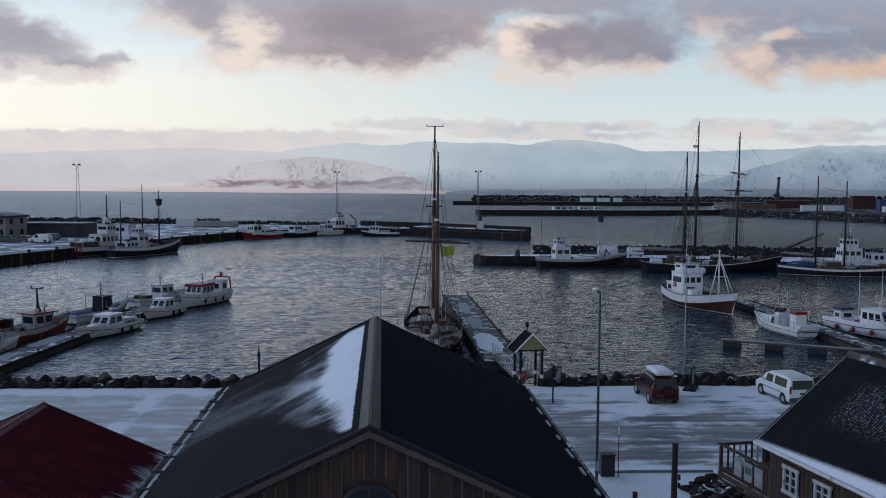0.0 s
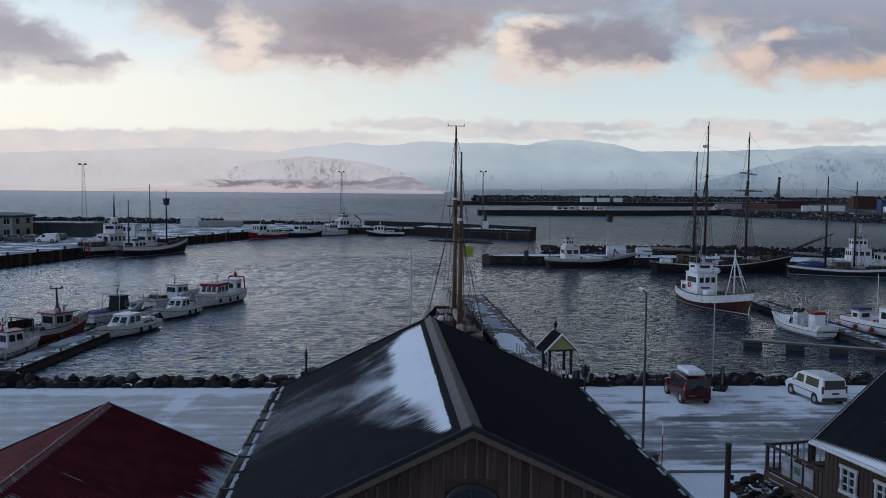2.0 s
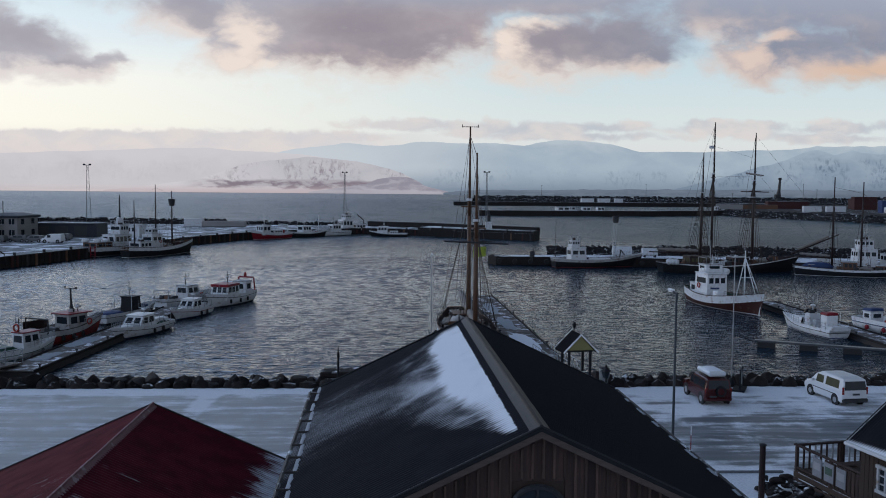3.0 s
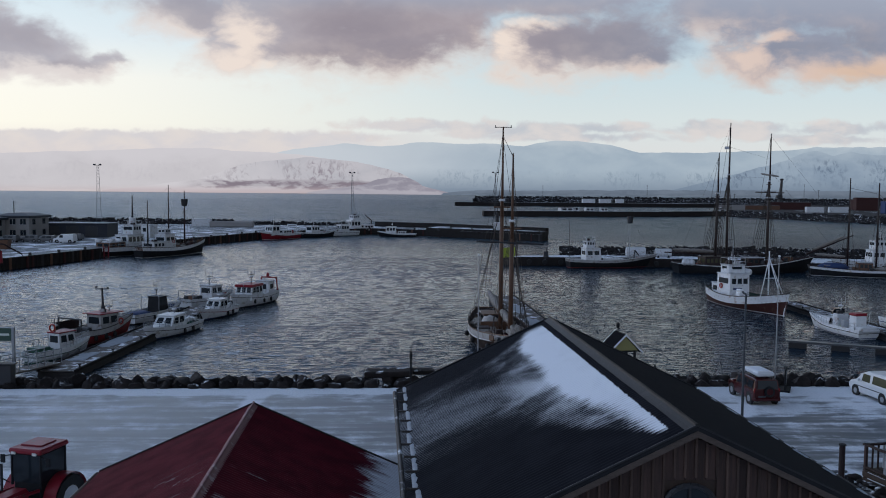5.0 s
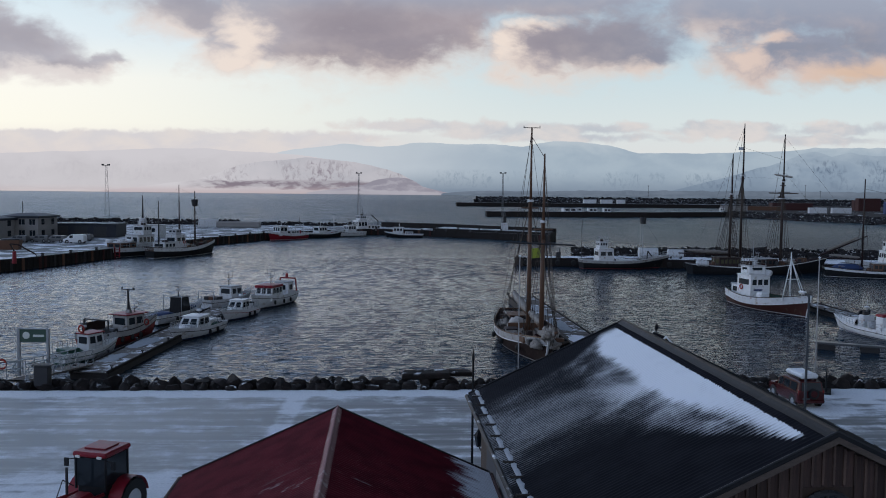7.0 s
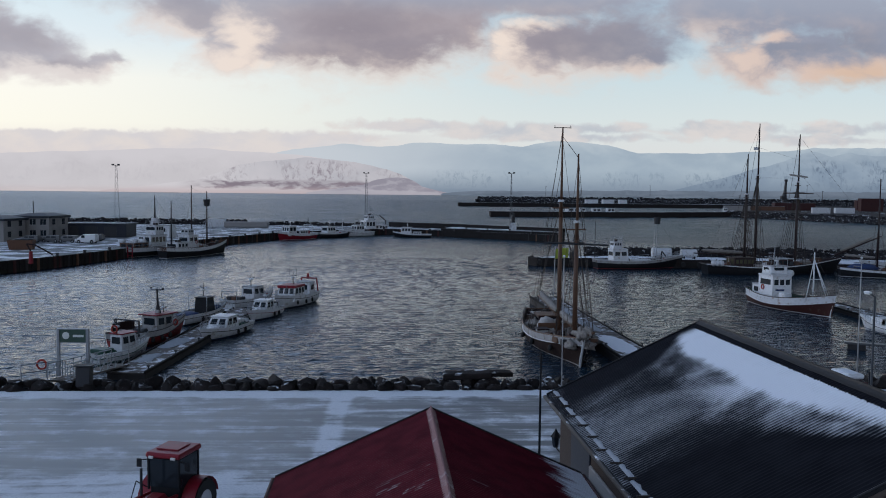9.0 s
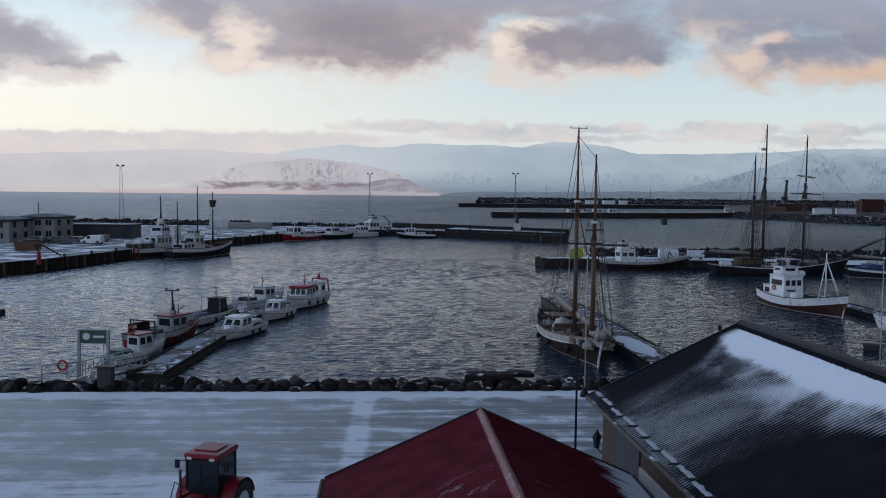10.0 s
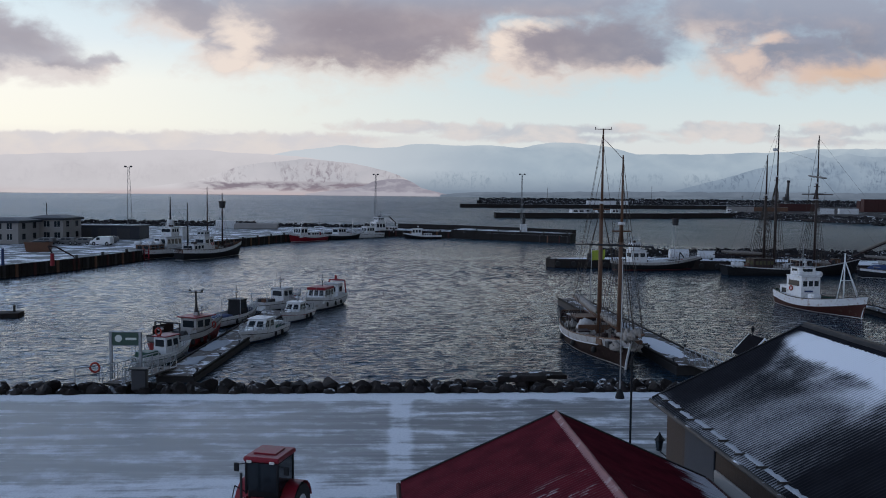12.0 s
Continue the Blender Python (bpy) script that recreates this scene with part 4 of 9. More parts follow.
def gabled(name, m, label, half, rise, eave, near, far, roof_mat, wall_mat, wave=0.09, eave_out=0.45, trim=TRIM, flash=FLASH, gable_out=0.35, board_mat=None, barge=0.15, cap=1.0):
    """A boarded house with a ridged sheet roof. Its own y runs along the ridge."""
    t = thing(name, m, label, "house")
    ridge_z = eave + rise
    for side in (-1, 1):
        r = part("roof", corrugated_side(half, rise, near - gable_out, far + gable_out, eave_out, wave, wave * 0.13, side), roof_mat, t, smooth=True)
        r.location.z = ridge_z
    # boards under the sheet, and edge boards
    slope = rise / half
    out = half + eave_out
    for side in (-1, 1):
        g1 = Geo()
        y0, y1 = near - gable_out + 0.03, far + gable_out - 0.03
        g1.sheet([[(0, y, ridge_z - 0.05), (side * (out - 0.02), y, ridge_z - 0.05 - slope * out), (side * (out - 0.02), y, ridge_z - 0.12 - slope * out), (0, y, ridge_z - 0.12)] for y in (y0, y1)], close=True)
        part("roof_boarding", g1, trim, t)
        for y, nm in ((near - gable_out, "bargeboard"), (far + gable_out, "bargeboard")):
            g2 = Geo()
            g2.sheet([[(0, y + d, ridge_z + 0.03), (side * out, y + d, ridge_z + 0.03 - slope * out), (side * out, y + d, ridge_z - barge - slope * out), (0, y + d, ridge_z - barge)] for d in (-0.03, 0.03)], close=True)
            for d in (-0.03, 0.03):
                q = [(0, y + d, ridge_z + 0.03), (side * out, y + d, ridge_z + 0.03 - slope * out), (side * out, y + d, ridge_z - barge - slope * out), (0, y + d, ridge_z - barge)]
                g2.face(q if d * side < 0 else q[::-1])
            part(nm, g2, board_mat or trim, t)
            part("verge_flashing", Geo().rod((0, y, ridge_z + 0.045), (side * out, y, ridge_z + 0.045 - slope * out), 0.022, 0.022, 6), DARK, t)
        g3 = Geo().rod((side * (out + 0.06), near - gable_out, ridge_z - slope * out - 0.06), (side * (out + 0.06), far + gable_out, ridge_z - slope * out - 0.06), 0.07, 0.07, 8)
        part("gutter", g3, trim, t)
    prof = [(-0.21, -0.21 * slope + 0.03), (-0.12, -0.12 * slope + 0.035), (-0.045, 0.03), (-0.03, 0.07), (0.03, 0.07), (0.045, 0.03), (0.12, -0.12 * slope + 0.035), (0.21, -0.21 * slope + 0.03)]
    k = 14
    for i in range(k):
        ya, yb = near - gable_out + (far - near + 2 * gable_out) * i / k, near - gable_out + (far - near + 2 * gable_out) * (i + 1) / k
        up = 0.006 * (i % 2)
        part("ridge_cap", Geo().sheet([[(x * cap, y, ridge_z + z + up) for x, z in prof] for y in (ya, yb + 0.05)]), flash, t)
    wall = Geo()
    for y in (near, far):
        q = [(-half, y, 0), (half, y, 0), (half, y, eave - 0.1), (0, y, ridge_z - 0.2), (-half, y, eave - 0.1)]
        wall.face(q if y == near else q[::-1])
    for x in (-half, half):
        q = [(x, near, 0), (x, far, 0), (x, far, eave - 0.1), (x, near, eave - 0.1)]
        wall.face(q if x > 0 else q[::-1])
    part("wall", wall, wall_mat, t)
    return t


def board_gable(t, half, rise, eave, y, mat, step=0.21, sign=-1, z0=0.0, skip=None):
    """Upright boards with battens over the joints on a gable, each a piece of its own."""
    n = int(2 * half / step)
    for i in range(n):
        x = -half + (i + 0.5) * 2 * half / n
        top = eave + rise * (1 - (abs(x) + 0.1) / half) - 0.18
        if skip and skip[0] < x < skip[1]:
            a = skip[2]
            if top - a > 0.1:
                part("board", Geo().box((x, y + sign * 0.02, (a + top) / 2), (step - 0.012, 0.04, top - a), 0, 0.006), mat, t)
                part("batten", Geo().box((x + step / 2, y + sign * 0.055, (a + top) / 2), (0.05, 0.035, top - a - 0.1), 0, 0.006), BATTEN, t)
            continue
        part("board", Geo().box((x, y + sign * 0.02, (z0 + top) / 2), (step - 0.012, 0.04, top - z0), 0, 0.006), mat, t)
        if i < n - 1:
            part("batten", Geo().box((x + step / 2, y + sign * 0.055, (z0 + top) / 2), (0.05, 0.035, top - z0 - 0.1), 0, 0.006), BATTEN if mat == BOARDS else mat, t)


def board_side(t, x, y0, y1, top, mat, step=0.21, sign=-1, holes=()):
    n = int((y1 - y0) / step)
    for i in range(n):
        y = y0 + (i + 0.5) * (y1 - y0) / n
        spans = [(0.0, top)]
        for a, b, za, zb in holes:
            if a < y < b:
                spans = [(0.0, za), (zb, top)]
        for za, zb in spans:
            part("board", Geo().box((x + sign * 0.02, y, (za + zb) / 2), (0.04, step - 0.014, zb - za), 0, 0.006), mat, t)


# main house: dark ridged roof with a snow drift, weathered board gable
HX, HY, HROT = -0.63, 22.97, 1.06
HRISE, HTOP, HNEAR, HFAR = 2.375, 8.08, -6.37, 7.23
main_house = gabled("dark_roofed_house", pose(HX, HY, 0, 0, 0, HROT), "weathered board house with dark corrugated roof and drifted snow", 5.0, HRISE, HTOP - HRISE, HNEAR, HFAR, ROOF_DARK, BROWN, wave=0.13, eave_out=0.43, board_mat=BLACK, barge=0.07)
for sd in (-1, 1):
    g, sl = Geo(), HRISE / 5.0
    for d in (-0.03, 0.03):
        q = [(0, HNEAR - 0.37 + d, HTOP - 0.055), (sd * 5.43, HNEAR - 0.37 + d, HTOP - 0.055 - sl * 5.43), (sd * 5.43, HNEAR - 0.37 + d, HTOP - 0.175 - sl * 5.43), (0, HNEAR - 0.37 + d, HTOP - 0.175)]
        g.face(q if d * sd < 0 else q[::-1])
    g.sheet([[(0, HNEAR - 0.37 + d, HTOP - 0.055), (sd * 5.43, HNEAR - 0.37 + d, HTOP - 0.055 - sl * 5.43), (sd * 5.43, HNEAR - 0.37 + d, HTOP - 0.175 - sl * 5.43), (0, HNEAR - 0.37 + d, HTOP - 0.175)] for d in (-0.03, 0.03)], close=True)
    part("fascia_board", g, FASCIA, main_house, "weathered wooden fascia board")
board_gable(main_house, 5.0, HRISE, HTOP - HRISE, HNEAR, BOARDS, skip=(-0.62, 0.62, 6.95))
g = Geo()
arch = [(-0.55 * math.cos(math.pi * i / 12), 6.35 + 0.5 * math.sin(math.pi * i / 12)) for i in range(13)]
pts = [(-0.55, 5.2), (0.55, 5.2)] + [(x, z) for x, z in arch[::-1]]
g.face([(x, HNEAR - 0.03, z) for x, z in pts])
win = part("window", g, GLASS, main_house, "arched dark window")
g = Geo()
for (x0, z0), (x1, z1) in zip([(-0.55, 5.2)] + arch, arch):
    g.rod((x0, HNEAR - 0.06, z0), (x1, HNEAR - 0.06, z1), 0.06, 0.06, 6)
g.rod((0.55, HNEAR - 0.06, 5.2), (0.55, HNEAR - 0.06, 6.4), 0.06, 0.06, 6).rod((0, HNEAR - 0.06, 5.2), (0, HNEAR - 0.06, 6.8), 0.03, 0.03, 6)
part("window_frame", g, DARK, win)
# settled snow behind the eave brackets
def eave_strip(t, x, y0, y1, z, slope, seed):
    """A thin ragged strip of snow lying on the slope behind the eave."""
    n = 9
    rows = []
    for i in range(n):
        f = i / (n - 1)
        y = y0 + (y1 - y0) * f
        wide = (0.12 + 0.04 * noise.noise(Vector((seed * 3.7, f * 4, 0)))) * (0.75 + 0.25 * math.sin(math.pi * min(0.97, max(0.03, f))) ** 0.4)
        up = 0.022 + 0.010 * noise.noise(Vector((f * 5, seed, 2.0)))
        rows.append([(x - 0.10, y, z - 0.10 * slope), (x - 0.09, y, z - 0.09 * slope + up), (x - 0.10 + wide * 0.7, y, z + (-0.10 + wide * 0.7) * slope + up * 0.8), (x - 0.10 + wide, y, z + (-0.10 + wide) * slope)])
    # the greyer snow paints the strip's shading into its colour
    part("eave_snow", Geo().sheet(rows), GREY_SNOW, t, smooth=True)


slope = HRISE / 5.0
for i in range(12):
    y = HNEAR - 0.1 + i * 1.19
    x = -5.12 - 0.05 * (i % 3 == 0)
    z = HTOP + x * slope
    eave_strip(main_house, x, y + 0.06, y + 1.15 - 0.1 * ((i * 7) % 5) / 5, z + 0.012, slope, i)
    part("snow_bracket", Geo().box((x - 0.12, y, z + 0.01), (0.34, 0.03, 0.06), 0, 0.01), TRIM, main_house)
for i in range(7):
    y = -3.5 + i * 1.5
    part("eave_snow", Geo().box((5.26, y, HTOP - 5.26 * slope + 0.02), (0.09, 0.4 + 0.18 * (i % 3), 0.035), 1.5 * (i % 3 - 1), 0.012), GREY_SNOW, main_house)
# open corner with posts, a dark sheet painting the shade in its opening, side door wall
for y in (6.7, 5.8):
    part("post", Geo().box((-4.75, y, 2.8), (0.18, 0.18, 5.7), 0, 0.02), BROWN, main_house)
part("opening_shade", Geo().box((-5.02, 4.2, 2.7), (0.06, 2.4, 5.2), 0, 0.02), HALL, main_house, "dark sheet standing in for the shade of an opening")
part("plinth", Geo().box((-5.04, -1.2, 2.3), (0.1, 8.2, 4.4), 0, 0.03), STUCCO, main_house, "grey rendered side wall")
lantern = thing("wall_lantern", pose(-5.77, 30.85, 3.88, 0, 0, HROT), "black wall lantern on a bracket", "lamp")
part("bracket", Geo().path([(0.1, -0.9, -0.4), (0, -0.2, -0.35), (0, 0, -0.3)], 0.025), BLACK, lantern)
part("lantern_body", Geo().lathe((0, 0, -0.35), [(0.0, 0), (0.10, 0.0), (0.16, 0.38), (0.0, 0.40)], 6), GLASS, lantern)
part("lantern_roof", Geo().lathe((0, 0, 0.03), [(0.2, 0), (0.16, 0.05), (0.05, 0.2), (0.02, 0.28), (0, 0.3)], 6), BLACK, lantern)

# red-roofed house beside it
gabled("red_roofed_house", pose(-10.38, 18.8, 0, 0, 0, 0.6), "low house with a dark red corrugated roof", 4.2, 1.869, 4.32, -12.0, 6.73, ROOF_RED, HALL, wave=0.13, eave_out=0.3, trim=CONT_RED, flash=FLASH_RED, cap=0.66)

# brown house with white windows and a deck
RH = pose(17.3, 24.9, 0, 0, 0, 10.8)
brown_house = gabled("brown_house", RH, "brown board house with white windows and snow-dusted roof", 3.35, 2.7, 4.18, -9.0, 4.95, ROOF_BLACK, BROWN, wave=0.11, eave_out=0.35, trim=SHIP_WHITE, flash=TRIM)
holes = [(3.36, 4.04, 2.5, 3.36), (1.75, 2.43, 2.5, 3.36)]
board_side(brown_house, -3.35, -5.0, 4.95, 4.0, BROWN, holes=[(a - 0.1, b + 0.1, c - 0.1, d + 0.1) for a, b, c, d in holes])
for a, b, c, d in holes:
    wn = part("window", Geo().box((-3.38, (a + b) / 2, (c + d) / 2), (0.04, b - a, d - c)), GLASS, brown_house)
    g = Geo()
    for y in (a, (a + b) / 2, b):
        g.box((-3.43, y, (c + d) / 2), (0.08, 0.1 if y != (a + b) / 2 else 0.06, d - c + 0.1), 0, 0.01)
    for z in (c, d):
        g.box((-3.435, (a + b) / 2, z), (0.09, b - a + 0.2, 0.12), 0, 0.01)
    for k in (1, 2):
        g.box((-3.425, (a + b) / 2, c + (d - c) * k / 3), (0.05, b - a, 0.045), 0, 0.008)
    part("window_frame", g, OLD_WHITE, wn)

# ---- boats ----
class Hull:
    """A boat's skin: bow at +y, waterline at z 0. sheer: deck-edge heights at bow, waist and stern."""

    def __init__(self, L, B, sheer, stern=0.75, fine=2.2, rake=0.9, draft=0.6, tumble=0.0):
        self.L, self.B, self.sheer, self.stern, self.fine, self.rake, self.draft = L, B, sheer, stern, fine, rake, draft

    def h(self, s):
        b, m, a = self.sheer
        return m + (b - m) * max(0, (s - 0.4) / 0.6) ** 1.9 + (a - m) * max(0, (0.4 - s) / 0.4) ** 1.8

    def b(self, s):
        aft = self.stern + (1 - self.stern) * math.sin(math.pi / 2 * min(1, s / 0.42))
        fore = 1 - max(0, (s - 0.45) / 0.55) ** self.fine
        return self.B / 2 * max(aft * fore, 0.012)

    def at(self, s, z, side, inset=0.0):
        h = self.h(s)
        zk = -self.draft * (1 - 0.5 * s ** 5)
        f = min(1, max(0, (z - zk) / (h - zk)))
        k = 3.4 - 2.3 * s ** 2.5
        half = max(0.0, self.b(s) * (1 - (1 - f) ** k) - inset)
        y = self.L * (s - 0.5) + self.rake * max(0, (s - 0.55) / 0.45) ** 2 * (z / self.sheer[0]) - 0.25 * self.rake * max(0, (0.2 - s) / 0.2) ** 2 * (z / self.sheer[2])
        return (side * half, y, z)

    def band(self, lo, hi, n=22, rows=4, inset=0.0, flip=False):
        """The strip of skin between two heights, each a function of the station."""
        g = Geo()
        st = [i / n for i in range(n + 1)]
        for side in (-1, 1):
            rs = []
            for s in st:
                a, b = lo(s), hi(s)
                rs.append([self.at(s, a + (b - a) * k / rows, side, inset) for k in range(rows + 1)])
            g.sheet(rs if (side < 0) != flip else [r[::-1] for r in rs])
        left = [self.at(0, lo(0) + (hi(0) - lo(0)) * k / rows, -1, inset) for k in range(rows + 1)]
        right = [self.at(0, lo(0) + (hi(0) - lo(0)) * k / rows, 1, inset) for k in range(rows + 1)]
        g.sheet([left, right] if flip else [right, left])
        return g

    def deck(self, down, n=22, inset=0.03):
        g = Geo()
        rs = [[self.at(i / n, self.h(i / n) - down, sd, inset) for sd in (-1, 1)] for i in range(n + 1)]
        for r in rs:
            mid = ((r[0][0] + r[1][0]) / 2, r[0][1], r[0][2] + 0.05)
            r.insert(1, mid)
        return g.sheet([r[::-1] for r in rs])

    def line(self, z, r, n=22, lift=0.0):
        """A rail or rubbing strake along both sides and across the stern."""
        g = Geo()
        port = [self.at(i / n, z(i / n), -1) for i in range(n + 1)]
        star = [self.at(i / n, z(i / n), 1) for i in range(n + 1)]
        return g.path(port, r, 6).path(star, r, 6).path([port[0], star[0]], r, 6)


def clutter(t, hull, bulwark, count, seed):
    """Tubs, coils, crates, floats and rods left about a working deck."""
    r = random.Random(seed)
    for i in range(count):
        s = r.choice((r.uniform(0.06, 0.42), r.uniform(0.06, 0.42), r.uniform(0.68, 0.86)))
        half = max(0.1, hull.b(s) - 0.45)
        px, py = r.uniform(-half, half) * 0.9, hull.L * (s - 0.5)
        z = hull.h(s) - bulwark + 0.03
        k = r.randrange(6)
        if k == 0:
            part("fish_tub", Geo().box((px, py, z + 0.2), (0.5, 0.7, 0.4), r.uniform(0, 90), 0.05), r.choice((BLUE, ORANGE, OLD_WHITE, DARK)), t)
        elif k == 1:
            part("rope_coil", Geo().lathe((px, py, z), [(0.12, 0), (0.28, 0.02), (0.3, 0.12), (0.24, 0.2), (0.12, 0.18), (0.12, 0)], 10), r.choice((ROPE, SAIL, GREEN)), t)
        elif k == 2:
            part("crate", Geo().box((px, py, z + 0.15), (0.4, 0.6, 0.3), r.uniform(0, 90), 0.03), r.choice((WOOD, DARK, GREY)), t)
        elif k == 3:
            part("float", Geo().blob((px, py, z + 0.18), (0.2, 0.2, 0.2), i, 0.03), r.choice((ORANGE, RED, LIME, OLD_WHITE)), t, smooth=True)
        elif k == 4:
            part("rod", Geo().rod((px, py, z), (px + r.uniform(-0.2, 0.2), py + r.uniform(-0.3, 0.3), z + r.uniform(0.9, 2.2)), 0.022, 0.014, 5), r.choice((DARK, GALV, SHIP_WHITE)), t)
        else:
            part("net_heap", Geo().blob((px, py, z + 0.12), (0.4, 0.5, 0.24), i + seed % 9, 0.25), r.choice((GREEN, DARK, MAST_DARK)), t, smooth=True)


def deck_cargo(t, hull, down, spots, seed):
    """Larger deck gear: hatches, bales, casks, winches and boards, standing on the deck at the given stations."""
    r = random.Random(seed)
    for k, (s, f) in enumerate(spots):
        px, py, z = f * (hull.b(s) - 0.5), hull.L * (s - 0.5), hull.h(s) - down
        mat = (MAST_DARK, CONT_RED, MAST, DARK, STRAKE, CONT_ORANGE, BROWNHULL)[k % 7]
        kind = k % 4
        if kind == 0:
            hatch = part("hatch", Geo().box((px, py, z + 0.4), (1.0, 1.3, 0.85), r.uniform(-8, 8), 0.06), mat, t)
            part("hatch_lid", Geo().box((px, py, z + 0.86), (1.12, 1.42, 0.1), r.uniform(-8, 8), 0.03), STRAKE if k % 3 == 0 else MAST_DARK, hatch)
        elif kind == 1:
            part("canvas_bale", Geo().blob((px, py, z + 0.42), (0.55, 0.9, 0.5), k + seed, 0.28, 3), SAIL if k % 3 else mat, t, smooth=True)
        elif kind == 2:
            part("cask", Geo().lathe((px, py, z), [(0, 0), (0.3, 0), (0.38, 0.45), (0.3, 0.95), (0, 0.96)], 10), mat, t)
            part("deck_pole", Geo().rod((px + 0.4, py, z), (px + 0.5, py + 0.2, z + r.uniform(1.6, 2.6)), 0.05, 0.035, 5), MAST_DARK, t)
        else:
            w_ = part("winch", Geo().rod((px - 0.5, py, z + 0.5), (px + 0.5, py, z + 0.5), 0.28, 0.28, 10), mat, t)
            for sd in (-0.55, 0.55):
                part("winch_cheek", Geo().box((px + sd, py, z + 0.42), (0.1, 0.7, 0.85), 0, 0.03), DARK, w_)


def hulled(name, x, y, heading, label, hull, low, mid, top, strake=0.35, bulwark=0.5, deck=None, boot=None, rail=None, group="moored boats", z=0.0, category="boat", rub=None, inner=None, gear=0):
    """A boat's hull on the water. heading: degrees anticlockwise from +y of the way the bow points."""
    t = thing(name, pose(x, y, SEA + z, 0, 0, heading), label, category, group)
    h = hull.h
    part("hull_bottom", hull.band(lambda s: -hull.draft * (1 - 0.5 * s ** 5) + 0.02, lambda s: 0.06), low, t, smooth=True)
    part("boot_stripe", hull.band(lambda s: 0.06, lambda s: 0.15, rows=1), boot or low, t, smooth=True)
    part("hull_side", hull.band(lambda s: 0.15, lambda s: h(s) - strake), mid, t, smooth=True)
    part("strake", hull.band(lambda s: h(s) - strake, lambda s: h(s), rows=2), top, t, smooth=True)
    part("inner_bulwark", hull.band(lambda s: h(s) - bulwark - 0.03, lambda s: h(s), rows=2, inset=0.07, flip=True), inner or top, t, smooth=True)
    part("deck", hull.deck(bulwark), deck or DECK, t)
    part("cap_rail", hull.line(lambda s: h(s) + 0.01, 0.05 if hull.L > 9 else 0.035), rail or top, t)
    part("rubbing_strake", hull.line(lambda s: h(s) - strake, 0.045 if hull.L > 9 else 0.03), rub or BLACK, t)
    clutter(t, hull, bulwark, gear or int(hull.L * 1.3), int(x * 7 + y * 3))
    return t


def cabin(t, y0, y1, wide, z0, z1, mat, roof=None, rake=(0.0, 0.35), side_n=3, front_n=3, rear_n=0, x=0.0, win=(0.5, 0.86), over=0.1, taper=0.9, name="wheelhouse", glass=None):
    """A wheelhouse with sloped front, roof slab and single windows."""
    a, b = wide / 2, wide / 2 * taper
    base = [(x - a, y0, z0), (x + a, y0, z0), (x + a, y1, z0), (x - a, y1, z0)]
    top = [(x - b, y0 + rake[0], z1), (x + b, y0 + rake[0], z1), (x + b, y1 - rake[1], z1), (x - b, y1 - rake[1], z1)]
    g = Geo()
    walls = []
    for i in range(4):
        j = (i + 1) % 4
        q = [base[i], base[j], top[j], top[i]]
        walls.append(q)
        g.face(q)
    g.face(top)
    house = part(name, g, mat, t)
    ya, yb = top[0][1] - over, top[2][1] + over * 1.5
    part("roof", Geo().box((x, (ya + yb) / 2, z1 + 0.045), (2 * b + 2 * over, yb - ya, 0.1), 0, 0.035), roof or mat, house)
    for wall, n in ((walls[1], side_n), (walls[3], side_n), (walls[2], front_n), (walls[0], rear_n)):
        for i in range(n):
            u0, u1 = (i + 0.14) / n, (i + 0.86) / n
            if n > 1:
                u0, u1 = 0.05 + 0.9 * u0, 0.05 + 0.9 * u1
            part("window", Geo().slab(*quad(wall, u0, u1, *win), 0.02), glass or GLASS, house)
    return house


def block(t, c, size, mat, wins=(2, 3), lid=None, name="deckhouse", bars=True):
    """A deckhouse block: rounded walls, dark-edged roof, a row of windows on each side and a thin top rail."""
    (x, y, z), (wx_, wy_, h) = c, size
    house = part(name, Geo().box(c, size, 0, 0.06), mat, t)
    part("roof_edge", Geo().box((x, y, z + h / 2 + 0.03), (wx_ + 0.16, wy_ + 0.16, 0.09), 0, 0.03), lid or OLD_WHITE, house)
    zz = z + h * 0.16
    for n, sx, sy in ((wins[0], 0, 1), (wins[1], 1, 0)):
        for i in range(n):
            for sd in (-1, 1):
                f = (i + 0.5) / n - 0.5
                p = (x + sd * (wx_ / 2 + 0.005), y + f * wy_ * 0.86, zz) if sx else (x + f * wx_ * 0.86, y + sd * (wy_ / 2 + 0.005), zz)
                q = (0.05, wy_ * 0.55 / n, h * 0.34) if sx else (wx_ * 0.6 / n, 0.05, h * 0.34)
                part("window", Geo().box(p, q, 0, 0.012), GLASS, house)
    if bars:
        top = z + h / 2 + 0.06
        pts = [(x - wx_ / 2, y - wy_ / 2, top), (x + wx_ / 2, y - wy_ / 2, top), (x + wx_ / 2, y + wy_ / 2, top), (x - wx_ / 2, y + wy_ / 2, top), (x - wx_ / 2, y - wy_ / 2, top)]
        part("top_rail", Geo().path([(a, b, c_ + 0.8) for a, b, c_ in pts], 0.028, 5), GALV, house)
        for p in pts[:4]:
            part("stanchion", Geo().rod(p, (p[0], p[1], p[2] + 0.8), 0.025, 0.025, 5), GALV, house)
        part("vent", Geo().lathe((x - wx_ * 0.25, y - wy_ * 0.2, top), [(0.1, 0), (0.1, 0.45), (0.22, 0.6), (0.2, 0.75), (0, 0.8)], 8), OLD_WHITE, house)
        part("locker", Geo().box((x + wx_ * 0.2, y - wy_ * 0.15, top + 0.2), (wx_ * 0.3, wy_ * 0.25, 0.4), 0, 0.04), MAST_DARK, house)
    return house


